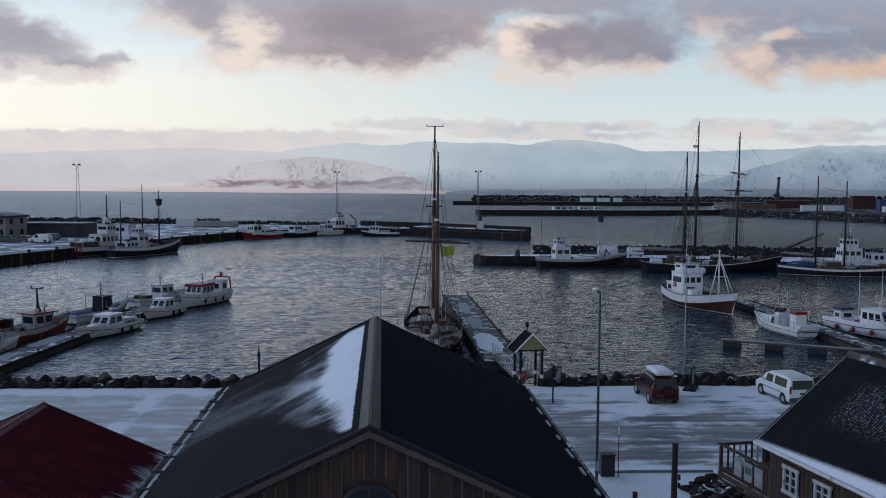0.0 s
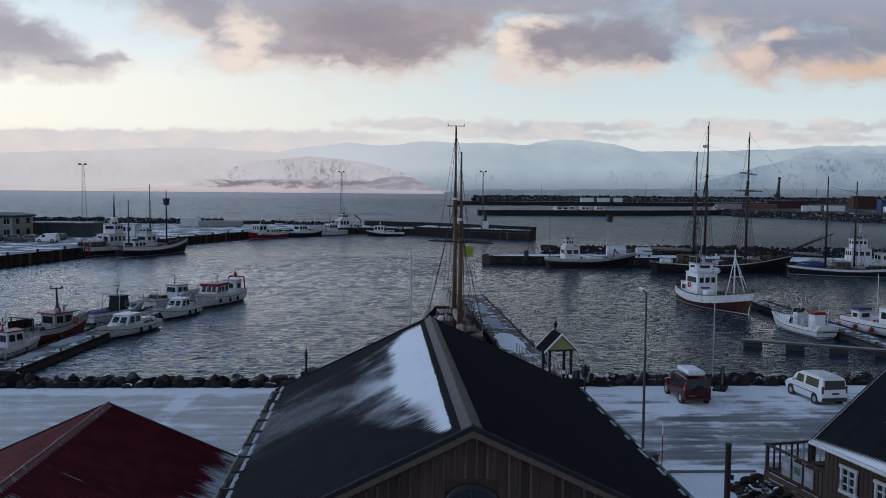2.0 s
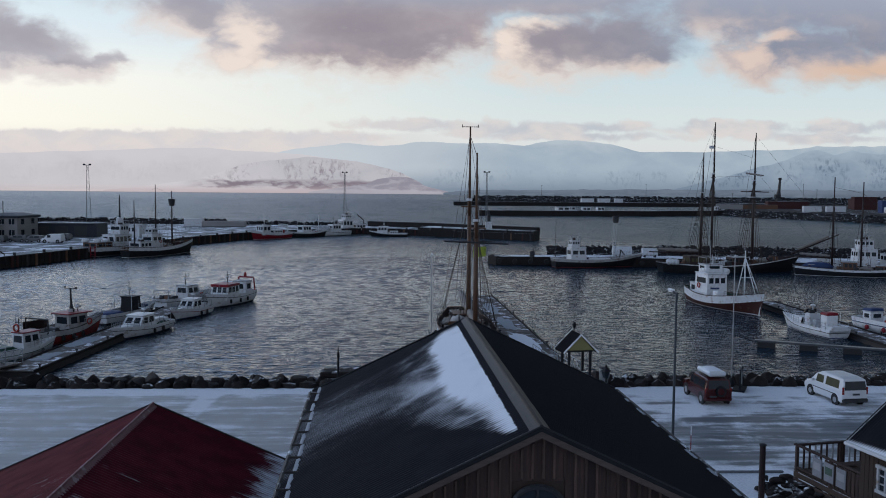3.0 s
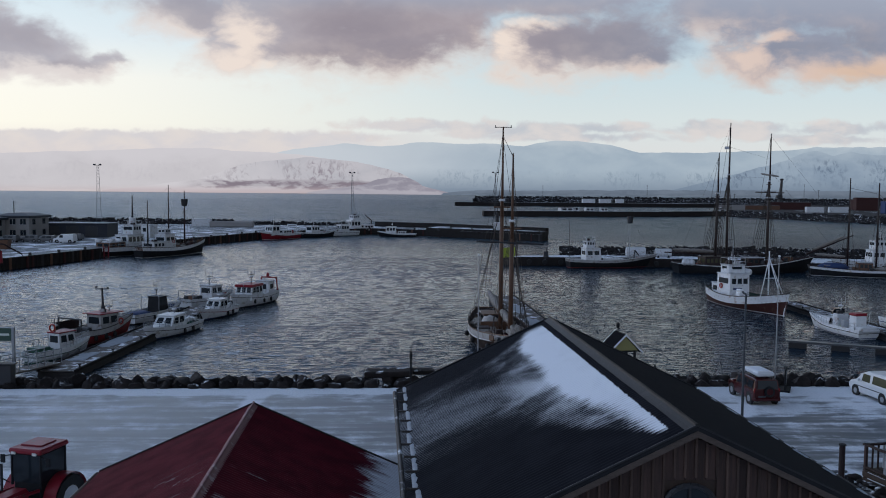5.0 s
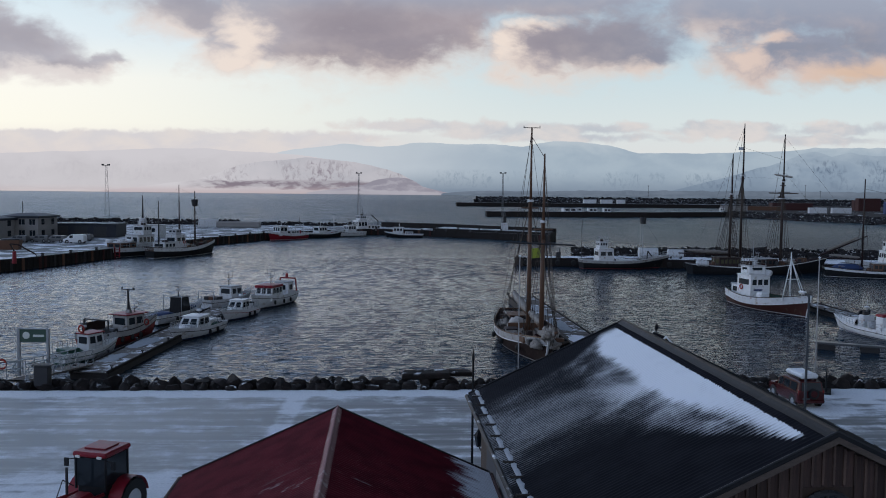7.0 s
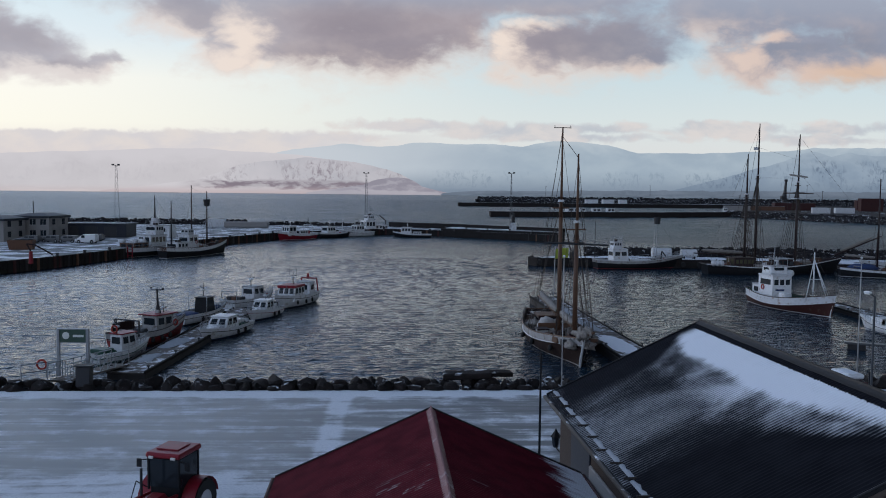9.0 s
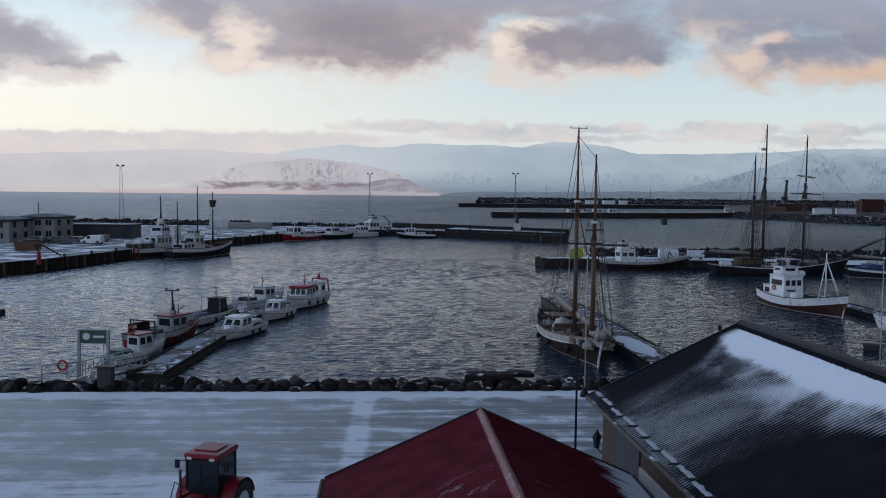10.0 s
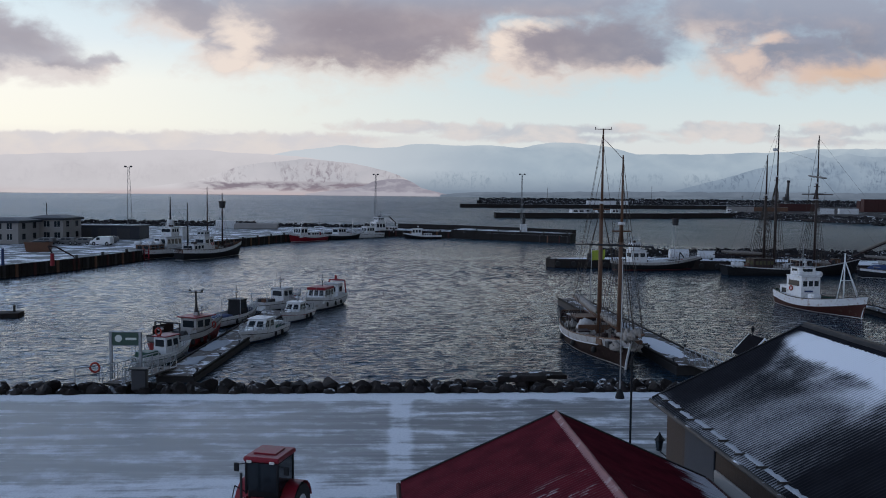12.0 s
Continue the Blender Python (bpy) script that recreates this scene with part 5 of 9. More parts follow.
def spar(t, a, b, r0, r1=None, mat=None, name="mast", n=8):
    return part(name, Geo().rod(a, b, r0, r1 if r1 is not None else r0 * 0.6, n), mat or DARK, t, smooth=True)


def lines(t, pairs, r=0.02, mat=None, name="stay"):
    for a, b in pairs:
        part(name, Geo().rod(a, b, r, r, 4, False), mat or ROPE, t)


def radar_mast(t, y, z, height, mat=None, arm=0.8):
    m = part("mast", Geo().rod((0, y, z), (0, y, z + height), 0.06, 0.03, 6).rod((-arm / 2, y, z + height * 0.7), (arm / 2, y, z + height * 0.7), 0.03), mat or DARK, t)
    part("radar", Geo().lathe((0.0, y, z + height * 0.45), [(0, 0), (0.22, 0.02), (0.25, 0.1), (0.2, 0.18), (0, 0.2)], 10), SHIP_WHITE, m, smooth=True)
    part("aerial", Geo().rod((arm / 2, y, z + height * 0.7), (arm / 2, y, z + height * 1.4), 0.018, 0.01, 5), mat or DARK, m)
    part("aerial", Geo().rod((-arm / 2, y, z + height * 0.7), (-arm / 2, y, z + height * 1.25), 0.018, 0.01, 5), mat or DARK, m)


def fenders(t, hull, side, stations, mat=None, r=0.13):
    for s in stations:
        p = hull.at(s, hull.h(s) * 0.45, side)
        part("fender", Geo().lathe((p[0] + side * r, p[1], p[2] - 0.28), [(0, 0), (r, 0.08), (r, 0.42), (0.04, 0.54), (0, 0.56)], 8), mat or RUBBER, t, smooth=True)


def buoy_ring(t, p, r=0.3, mat=None, face="y"):
    g = Geo()
    n, k = 14, 6
    rows = []
    for i in range(n + 1):
        a = 2 * math.pi * i / n
        row = []
        for j in range(k):
            b = 2 * math.pi * j / k
            rr = r + 0.07 * math.cos(b)
            v = (rr * math.cos(a), 0.07 * math.sin(b), rr * math.sin(a))
            if face == "x":
                v = (v[1], v[0], v[2])
            row.append((p[0] + v[0], p[1] + v[1], p[2] + v[2]))
        rows.append(row)
    return part("lifebuoy", g.sheet(rows, close=True), mat or ORANGE, t, smooth=True)


def bow_rail(t, hull, s0, height=0.55, n=7, mat=None, r=0.02):
    g = Geo()
    prev = None
    for side in (-1, 1):
        pts = [hull.at(s0 + (0.985 - s0) * i / n, hull.h(s0 + (0.985 - s0) * i / n), side, 0.06) for i in range(n + 1)]
        for p in pts:
            g.rod(p, (p[0], p[1], p[2] + height), r, r, 5)
        g.path([(p[0], p[1], p[2] + height) for p in pts], r, 5)
        g.path([(p[0], p[1], p[2] + height * 0.5) for p in pts], r * 0.8, 5)
        if prev:
            g.rod((prev[0], prev[1], prev[2] + height), (pts[-1][0], pts[-1][1], pts[-1][2] + height), r, r, 5)
        prev = pts[-1]
    return part("bow_rail", g, mat or GALV, t)


def cruiser(x, y, heading, label, L=9.6, B=3.1, stripe=None, roof=None, arch=True, name="motor_boat"):
    """A white plastic day-fishing boat with a forward cabin and a working cockpit."""
    hl = Hull(L, B, (1.30, 0.90, 0.85), 0.86, 2.4, 1.2, 0.4)
    t = hulled(name, x, y, heading, label, hl, BLACK, WHITE, WHITE, 0.3, 0.3, DECK, boot=BLUE, rub=stripe or BLACK)
    cabin(t, -0.9, L * 0.27, B * 0.76, 0.6, 1.86, WHITE, roof, (0.05, 1.05), 2, 2, 1, taper=0.82, win=(0.46, 0.88))
    part("fore_cabin", Geo().sheet([[(-B * 0.34, L * 0.16, 0.8), (-B * 0.31, L * 0.16, 1.28), (B * 0.31, L * 0.16, 1.28), (B * 0.34, L * 0.16, 0.8)], [(-B * 0.1, L * 0.42, 0.95), (-B * 0.08, L * 0.42, 1.14), (B * 0.08, L * 0.42, 1.14), (B * 0.1, L * 0.42, 0.95)]]), WHITE, t, smooth=True)
    bow_rail(t, hl, 0.55)
    radar_mast(t, -0.5, 1.82, 0.9, GALV, 1.1)
    for sd in (-1, 1):
        rail = part("cockpit_rail", Geo().path([(sd * B * 0.40, -L * 0.45, 0.8), (sd * B * 0.40, -L * 0.45, 1.5), (sd * B * 0.40, -0.7, 1.6)], 0.025), GALV, t)
        for k in range(1, 4):
            yy = -L * 0.45 + (L * 0.45 - 0.7) * k / 4
            part("stanchion", Geo().rod((sd * B * 0.40, yy, 0.75), (sd * B * 0.40, yy, 1.54), 0.02), GALV, rail)
    part("engine_box", Geo().box((0, -L * 0.3, 0.95), (1.2, 1.4, 0.6), 0, 0.08), WHITE, t)
    part("stern_locker", Geo().box((0, -L * 0.43, 0.95), (B * 0.6, 0.5, 0.5), 0, 0.06), SHIP_WHITE, t)
    fenders(t, hl, 1, (0.3, 0.5)), fenders(t, hl, -1, (0.3, 0.5))
    return t, hl


def lattice(name, x, y, z0, height, label, r=0.7):
    """A slim three-legged light mast with a lamp bar."""
    t = thing(name, pose(x, y, z0), label, "light mast")
    feet = [(r * math.cos(a), r * math.sin(a)) for a in (0.3, 2.4, 4.5)]
    for fx, fy in feet:
        part("leg", Geo().rod((fx, fy, 0), (fx * 0.3, fy * 0.3, height), 0.055, 0.04, 6), MAST_STEEL, t)
    n = int(height / 1.6)
    for i in range(n):
        f0, f1 = 1 - 0.7 * i / n, 1 - 0.7 * (i + 1) / n
        for k in range(3):
            a, b = feet[k], feet[(k + 1) % 3]
            part("brace", Geo().rod((a[0] * f0, a[1] * f0, height * i / n), (b[0] * f1, b[1] * f1, height * (i + 1) / n), 0.02, 0.02, 4), MAST_STEEL, t)
    part("lamp_bar", Geo().rod((-0.9, 0, height), (0.9, 0, height), 0.06), DARK, t)
    for sx in (-0.7, 0.7):
        part("floodlight", Geo().box((sx, -0.1, height + 0.15), (0.6, 0.3, 0.4), 0, 0.05), DARK, t)
    return t


def furled(t, a, b, r, lumps=7, name="furled_sail", droop=0.12, seed=0):
    """Canvas gathered and tied along a spar."""
    a, b = Vector(a), Vector(b)
    rows = []
    n = lumps * 4
    d = (b - a).normalized()
    side = d.cross(Vector((0, 0, 1))).normalized()
    for i in range(n + 1):
        f = i / n
        tie = 0.72 + 0.28 * abs(math.sin(math.pi * f * lumps))
        rr = r * tie * (0.45 + 0.55 * math.sin(math.pi * min(1, max(0.03, f * 0.97 + 0.02))) ** 0.5)
        c = a.lerp(b, f) + Vector((0, 0, r * 0.5))
        rows.append([tuple(c + side * (rr * math.cos(q) * (1 + 0.2 * noise.noise(Vector((f * 9, q, seed))))) + Vector((0, 0, rr * (0.9 * math.sin(q) - droop) * (1 + 0.25 * noise.noise(Vector((q, f * 7, seed + 5))))))) for q in [2 * math.pi * k / 10 for k in range(10)]])
    return part(name, Geo().sheet(rows, close=True), SAIL, t, smooth=True)


def tall_rig(t, hull, masts, mat, r=0.2, stays=True, rope=0.022, spread=(-1.1, -0.4, 0.3)):
    """Masts with crosstrees, shrouds with ratlines, and stays. masts: (y, foot, top)."""
    for k, (y, z0, z1) in enumerate(masts):
        mid = z0 + (z1 - z0) * 0.62
        m = spar(t, (0, y, z0), (0, y, mid + 0.6), r, r * 0.8, mat)
        part("topmast", Geo().rod((0, y + 0.12, mid - 0.8), (0, y + 0.12, z1), r * 0.62, r * 0.32, 8), mat, m, smooth=True)
        part("crosstree", Geo().box((0, y, mid), (1.5, 0.25, 0.12), 0, 0.03), mat, m)
        part("mast_cap", Geo().lathe((0, y, mid + 0.5), [(0, 0), (r * 1.3, 0.02), (r * 1.3, 0.22), (0, 0.25)], 8), SHIP_WHITE, m)
        for side in (-1, 1):
            feet = []
            for d in spread:
                s = min(0.97, max(0.03, (y + d) / hull.L + 0.5))
                p = hull.at(s, hull.h(s), side)
                feet.append(p)
                part("shroud", Geo().rod(p, (side * 0.1, y, mid), rope, rope, 4, False), ROPE, t)
            part("topmast_shroud", Geo().rod(feet[0], (0, y, z1 - 0.8), rope * 0.8, rope * 0.8, 4, False), ROPE, t)
            for i in range(1, 9):
                f = i / 10
                q = [Vector(p).lerp(Vector((side * 0.1, y, mid)), f) for p in (feet[0], feet[-1])]
                part("ratline", Geo().rod(q[0], q[1], rope * 0.6, rope * 0.6, 4, False), ROPE, t)

# ---- the schooner at the near pier ----
hl = Hull(19.5, 5.2, (2.5, 1.55, 2.0), 0.45, 2.3, 1.3, 1.2)
SCX, SCY, SCH = 3.2, 77.2, 180.0
sch = hulled("schooner", SCX, SCY, SCH, "two-masted wooden schooner with dark hull and white strake", hl, BROWNHULL, BROWNHULL, STRAKE, 0.62, 0.7, WOOD, boot=STRAKE, rail=MAST, category="sailing ship", rub=SHIP_WHITE, inner=MAST_DARK, gear=26)
tall_rig(sch, hl, [(7.6, 0.9, 16.8), (0.95, 0.9, 19.4)], MAST, 0.21)
part("mast_head", Geo().rod((-0.75, 1.07, 19.35), (0.75, 1.07, 19.35), 0.03).rod((-0.7, 1.07, 19.3), (-0.7, 1.07, 19.55), 0.03).rod((0.7, 1.07, 19.3), (0.7, 1.07, 19.55), 0.03), DARK, sch)
part("yard", Geo().rod((-2.6, 7.75, 9.5), (2.6, 7.75, 9.7), 0.07), DARK, sch)
part("yard", Geo().rod((-2.2, 0.8, 9.3), (2.2, 0.8, 9.3), 0.05), DARK, sch)
spar(sch, (0, 9.6, 2.35), (0.2, 15.0, 3.6), 0.17, 0.1, MAST, "bowsprit")
furled(sch, (0.1, 9.8, 2.6), (0.25, 14.3, 3.6), 0.20, 6, "furled_jib", 0.5, 3)
furled(sch, (0.35, 8.4, 2.5), (0.2, 11.5, 2.85), 0.27, 5, "furled_staysail", 0.4, 6)
spar(sch, (0, 7.2, 2.75), (0, 1.7, 2.95), 0.11, 0.09, MAST, "boom")
furled(sch, (0, 7.1, 2.95), (0, 1.9, 3.15), 0.34, 6, "furled_foresail", 0.1, 1)
spar(sch, (0, 0.5, 2.8), (0, -9.6, 3.4), 0.13, 0.1, MAST, "boom")
furled(sch, (0, 0.3, 3.05), (0, -8.6, 3.6), 0.38, 8, "furled_mainsail", 0.1, 2)
lines(sch, [((0.2, 14.8, 3.55), (0, 7.7, 14.6)), ((0.2, 14.9, 3.6), (0, 7.7, 16.6)), ((0, 11, 2.7), (0, 7.6, 10.5)), ((0, 7.7, 16.5), (0, 1.07, 18.6)), ((0, -9.4, 3.4), (0, 0.9, 16.0)), ((0.2, 14.9, 3.6), (0, 10.2, 0.1)), ((0, 1.07, 19.2), (0.5, -9.0, 2.4))], 0.022)
part("canvas_dome", Geo().blob((0.75, -0.9, 1.75), (0.85, 1.1, 0.7), 12, 0.12, 3), CANVAS, sch, "pale canvas cover domed over the deck", smooth=True)
block(sch, (0, -5.2, 1.55), (1.9, 2.6, 1.1), MAST_DARK, (2, 3), MAST, "deckhouse", False)
part("deck_rail_box", Geo().box((0.3, 0.45, 1.75), (2.9, 0.28, 0.75), 0, 0.05), MAST, sch, "brown varnished pin rail")
for k, (px, py, s) in enumerate(((-0.7, -1.3, 0.75), (0.6, -1.9, 0.6), (-0.9, 0.2, 0.5), (0.9, 1.6, 0.45), (-0.8, 5.9, 0.5), (0.5, 9.4, 0.6), (-0.5, 10.2, 0.55))):
    part("deck_tarp", Geo().blob((px, py, 1.3 + 0.45 * s + 0.05 * max(0, py - 5)), (s, s * 1.25, s * 0.55), k + 5, 0.3, 3), SAIL, sch, "crumpled pale canvas over deck gear", smooth=True)
for k, (py, s) in enumerate(((11.2, 0.55), (12.2, 0.5), (13.2, 0.45), (14.1, 0.4))):
    part("sail_folds", Geo().blob((0.35 - 0.1 * (k % 2), py, 2.75 + 0.27 * (py - 11)), (s * 0.5, s * 0.95, s * 0.8), k + 31, 0.32, 3), SAIL, sch, smooth=True)
part("hatch", Geo().box((0, 4.3, 1.3), (1.9, 2.2, 0.7), 0, 0.06), MAST, sch)
for k, (px, py, rz) in enumerate(((-1.5, 2.0, 2), (1.5, 1.2, -3), (-1.1, -1.6, 6), (0.9, 6.4, 10), (-0.6, 7.6, -8), (1.3, 4.0, 3))):
    part("deck_plank", Geo().box((px, py, 1.32 + 0.05 * k), (0.34, 2.6, 0.16), rz, 0.03), MAST if k % 2 else MAST_DARK, sch)
deck_cargo(sch, hl, 0.7, [(0.12, 0.4), (0.3, 0.7), (0.36, -0.7), (0.47, -0.7), (0.58, 0.8), (0.64, -0.8), (0.78, 0.5), (0.82, -0.5), (0.91, 0.2)], 23)
for k, (px, py) in enumerate(((-1.2, 4.6), (1.25, 6.9), (-0.2, 6.2), (0.4, 0.1), (-1.4, 8.0), (0.9, 8.6))):
    part("deck_box", Geo().box((px, py, 1.45 + 0.04 * py), (0.6, 0.8, 0.5), 20 * k, 0.05), (MAST_DARK, MAST, DARK)[k % 3], sch)
part("hatch_cover", Geo().box((0, 4.3, 1.72), (2.1, 2.4, 0.12), 0, 0.04), MAST_DARK, sch)
part("deck_bench", Geo().box((0.2, 2.6, 1.35), (2.6, 0.5, 0.5), 0, 0.05), MAST, sch)
part("windlass", Geo().rod((-0.7, 9.2, 1.85), (0.7, 9.2, 1.85), 0.25, 0.25, 10).box((-0.8, 9.2, 1.7), (0.2, 0.5, 0.7), 0, 0.04).box((0.8, 9.2, 1.7), (0.2, 0.5, 0.7), 0, 0.04), DARK, sch)
part("stem_post", Geo().path([(0, 9.68, -0.4), (0, 9.95, 0.6), (0, 10.6, 1.6), (0, 11.1, 2.45)], 0.1), SHIP_WHITE, sch)
for i, (px, py) in enumerate(((-1.3, 6.5), (1.2, 5.4), (-1.2, 3.0), (1.3, -0.6), (-1.4, -3.5))):
    part("rope_coil", Geo().blob((px, py, 1.25), (0.45, 0.5, 0.3), i + 9, 0.15), SAIL, sch, smooth=True)
part("name_board", Geo().box((-1.62, 9.15, 1.86), (0.03, 1.0, 0.16), -52, 0.005), ROPE, sch)
part("steering_wheel", Geo().lathe((0, -7.8, 1.2), [(0, 0), (0.12, 0), (0.12, 0.8), (0, 0.85)], 8), MAST, sch)
g = Geo()
for k in range(9):
    s = 0.05 + k * 0.06
    for sd in (-1, 1):
        p = hl.at(s, hl.h(s), sd)
        g.rod(p, (p[0], p[1], p[2] + 0.6), 0.03, 0.03, 5)
part("stern_rail", g, DARK, sch)
fenders(sch, hl, -1, (0.3, 0.45, 0.6, 0.75), RUBBER, 0.2), fenders(sch, hl, 1, (0.4, 0.6, 0.8), RUBBER, 0.2)
flag = thing("flag", pose(4.15, 84.0, 3.2), "lime green flag on a stern staff", "flag")
part("staff", Geo().rod((0, 0, -3.0), (0.1, 0, 4.2), 0.04, 0.03), GALV, flag)
part("cloth", Geo().sheet([[(0.1 + 0.16 * i, 0.10 * math.sin(i * 1.1 + j * 0.4), 3.0 + 0.16 * j + 0.015 * i) for i in range(9)] for j in range(7)]), LIME, flag, smooth=True)


# ---- near pier, gangway and gate shelter ----
def plank_pier(name, a, b, wide, top, label, thick=0.55, float_mat=None, step=0.42):
    """A floating pier of planks on dark floats, between two ends."""
    a, b = Vector(a), Vector(b)
    L = (b - a).length
    t = thing(name, pose(a.x, a.y, top, 0, 0, math.degrees(math.atan2(b.y - a.y, b.x - a.x)) - 90), label, "pier", kind="structure")
    part("pontoon", Geo().box((0, L / 2, -0.13 - thick / 2), (wide - 0.12, L - 0.1, thick), 0, 0.05), float_mat or FLOAT, t)
    n = int(L / step)
    me = Geo().box((0, 0, 0), (wide - 0.3, step - 0.025, 0.07), 0, 0.008).mesh("plank", DOCK)
    for i in range(n):
        ob = new("plank", me)
        ob.parent = t
        ob.location = (0, (i + 0.5) * L / n, -0.05 + 0.004 * ((i * 7) % 3))
    for sd in (-1, 1):
        part("edge_beam", Geo().box((sd * (wide / 2 - 0.09), L / 2, 0.0), (0.18, L, 0.22), 0, 0.03), CONCRETE, t)
        for i in range(int(L / 6) + 1):
            part("cleat", Geo().rod((sd * (wide / 2 - 0.09), 0.8 + i * 6, 0.1), (sd * (wide / 2 - 0.09), 0.8 + i * 6, 0.38), 0.07, 0.06, 6).rod((sd * (wide / 2 - 0.09) - 0.12, 0.8 + i * 6, 0.32), (sd * (wide / 2 - 0.09) + 0.12, 0.8 + i * 6, 0.32), 0.05), DARK, t)
    return t


plank_pier("pier_near", (8.1, 65.2), (7.2, 107.3), 3.3, -0.3, "snow-dusted floating pier beside the schooner", 0.9)
def snow_patch(x, y, z, wide, long, rz, seed, label):
    """A thin trodden patch of snow with a ragged outline."""
    rings, n = [], 40
    for f, up in ((1.0, 0.0), (0.93, 0.016), (0.6, 0.028), (0.25, 0.03)):
        ring = []
        for i in range(n):
            a = 2 * math.pi * i / n
            r = f * (1 + 0.42 * noise.noise(Vector((math.cos(a) * 1.3, math.sin(a) * 1.3, seed * 3.7))) + 0.22 * noise.noise(Vector((math.cos(a) * 4, math.sin(a) * 4, seed))))
            c, d = math.cos(a), math.sin(a)
            ring.append((wide * r * math.copysign(abs(c) ** 0.7, c), long * r * math.copysign(abs(d) ** 0.7, d), up))
        rings.append(ring)
    g = Geo().sheet(rings, close=True)
    g.face(rings[-1])
    single("snow_patch", g, GREY_SNOW if wide < 0.9 else DUSTED, label, "snow", pose(x, y, z, 0, 0, rz), smooth=True)


for p in ((7.85, 73.0, 1.0, 4.6), (7.6, 84.0, 0.7, 4.0), (7.3, 95.0, 0.6, 4.4)):
    snow_patch(p[0], p[1], -0.28, p[2], p[3], 1, p[1], "thin trodden snow lying on the pier")
gang = thing("gangway", pose(8.55, 57.6, 0.1, 0, 0, 3.0), "steel gangway with railings down to the pier", "gangway")
part("walkway", Geo().sheet([[(-0.7, y, z), (0.7, y, z), (0.7, y, z - 0.12), (-0.7, y, z - 0.12)] for y, z in ((0, 0.0), (8.6, -0.3))], close=True), DOCK, gang)
for sd in (-0.72, 0.72):
    g = Geo()
    for i in range(9):
        y, z = i * 1.07, -0.3 * i / 8
        g.rod((sd, y, z), (sd, y, z + 1.05), 0.025, 0.025, 5)
        if i < 8:
            g.rod((sd, y, z + 0.1), (sd, y + 1.07, z + 0.95), 0.018, 0.018, 5)
    g.rod((sd, 0, 1.05), (sd, 8.56, 0.75), 0.035).rod((sd, 0, 0.55), (sd, 8.56, 0.25), 0.02)
    part("railing", g, GALV, gang)

shelter = thing("gate_shelter", pose(8.6, 55.9, -0.3, 0, 0, 8.0), "small yellow-gabled gate shelter on dark posts", "shelter")
for px in (-0.78, 0.78):
    for py in (-0.75, 0.75):
        part("post", Geo().box((px, py, 1.5), (0.17, 0.17, 3.0), 0, 0.02), BLACK, shelter)
        part("post_band", Geo().box((px, py, 0.95), (0.19, 0.19, 0.25), 0, 0.02), WHITE, shelter)
for py in (-0.82, 0.82):
    g = Geo()
    tri = [(-0.98, 2.86), (0.98, 2.86), (0.0, 3.86)]
    for d, fl in ((-0.05, 1), (0.05, 0)):
        q = [(x, py + d, z) for x, z in tri]
        g.face(q if fl else q[::-1])
    part("gable", g, YELLOW, shelter)
for sd in (-1, 1):
    g = Geo()
    g.sheet([[(0, y, 3.98), (sd * 1.25, y, 2.76), (sd * 1.25, y, 2.66), (0, y, 3.88)] for y in (-1.0, 1.0)], close=True)
    part("roof", g, FELT, shelter)
    for y in (-1.02, 1.02):
        g = Geo()
        g.sheet([[(0, y + d, 4.02), (sd * 1.28, y + d, 2.78), (sd * 1.28, y + d, 2.64), (0, y + d, 3.88)] for d in (-0.025, 0.025)], close=True)
        for d in (-0.025, 0.025):
            q = [(0, y + d, 4.02), (sd * 1.28, y + d, 2.78), (sd * 1.28, y + d, 2.64), (0, y + d, 3.88)]
            g.face(q if d * sd < 0 else q[::-1])
        part("bargeboard", g, WHITE, shelter)
part("tie_beam", Geo().box((0, -0.75, 2.8), (1.9, 0.12, 0.14), 0, 0.02), BLACK, shelter)
part("lantern", Geo().lathe((0.1, 0.7, 3.9), [(0.03, 0), (0.03, 0.25), (0.12, 0.3), (0.14, 0.55), (0.05, 0.7), (0, 0.72)], 8), BLACK, shelter)
buoy_ring(shelter, (-0.6, -0.9, 1.05), 0.24, RED)
shelter.scale = (0.92, 0.92, 0.94)
bin_ = thing("waste_bin", pose(10.55, 56.2, 0), "grey galvanised litter bin on the shore", "bin")
part("bin_body", Geo().lathe((0, 0, 0), [(0, 0), (0.3, 0.02), (0.33, 0.95), (0.3, 1.0), (0, 1.0)], 12), GREY, bin_)
part("bin_lid", Geo().lathe((0, 0, 1.0), [(0.34, 0), (0.34, 0.06), (0, 0.1)], 12), DARK, bin_)
garden_lamp = thing("lantern_post", pose(9.3, 50.6, 0), "low black lantern post at the house corner", "lamp")
part("post", Geo().rod((0, 0, 0), (0, 0, 1.5), 0.05), BLACK, garden_lamp)
part("lantern_body", Geo().lathe((0, 0, 1.5), [(0.06, 0), (0.2, 0.1), (0.28, 0.45), (0.0, 0.46)], 6), GLASS, garden_lamp)
part("lantern_roof", Geo().lathe((0, 0, 1.96), [(0.34, 0), (0.1, 0.22), (0.04, 0.4), (0, 0.42)], 6), BLACK, garden_lamp)

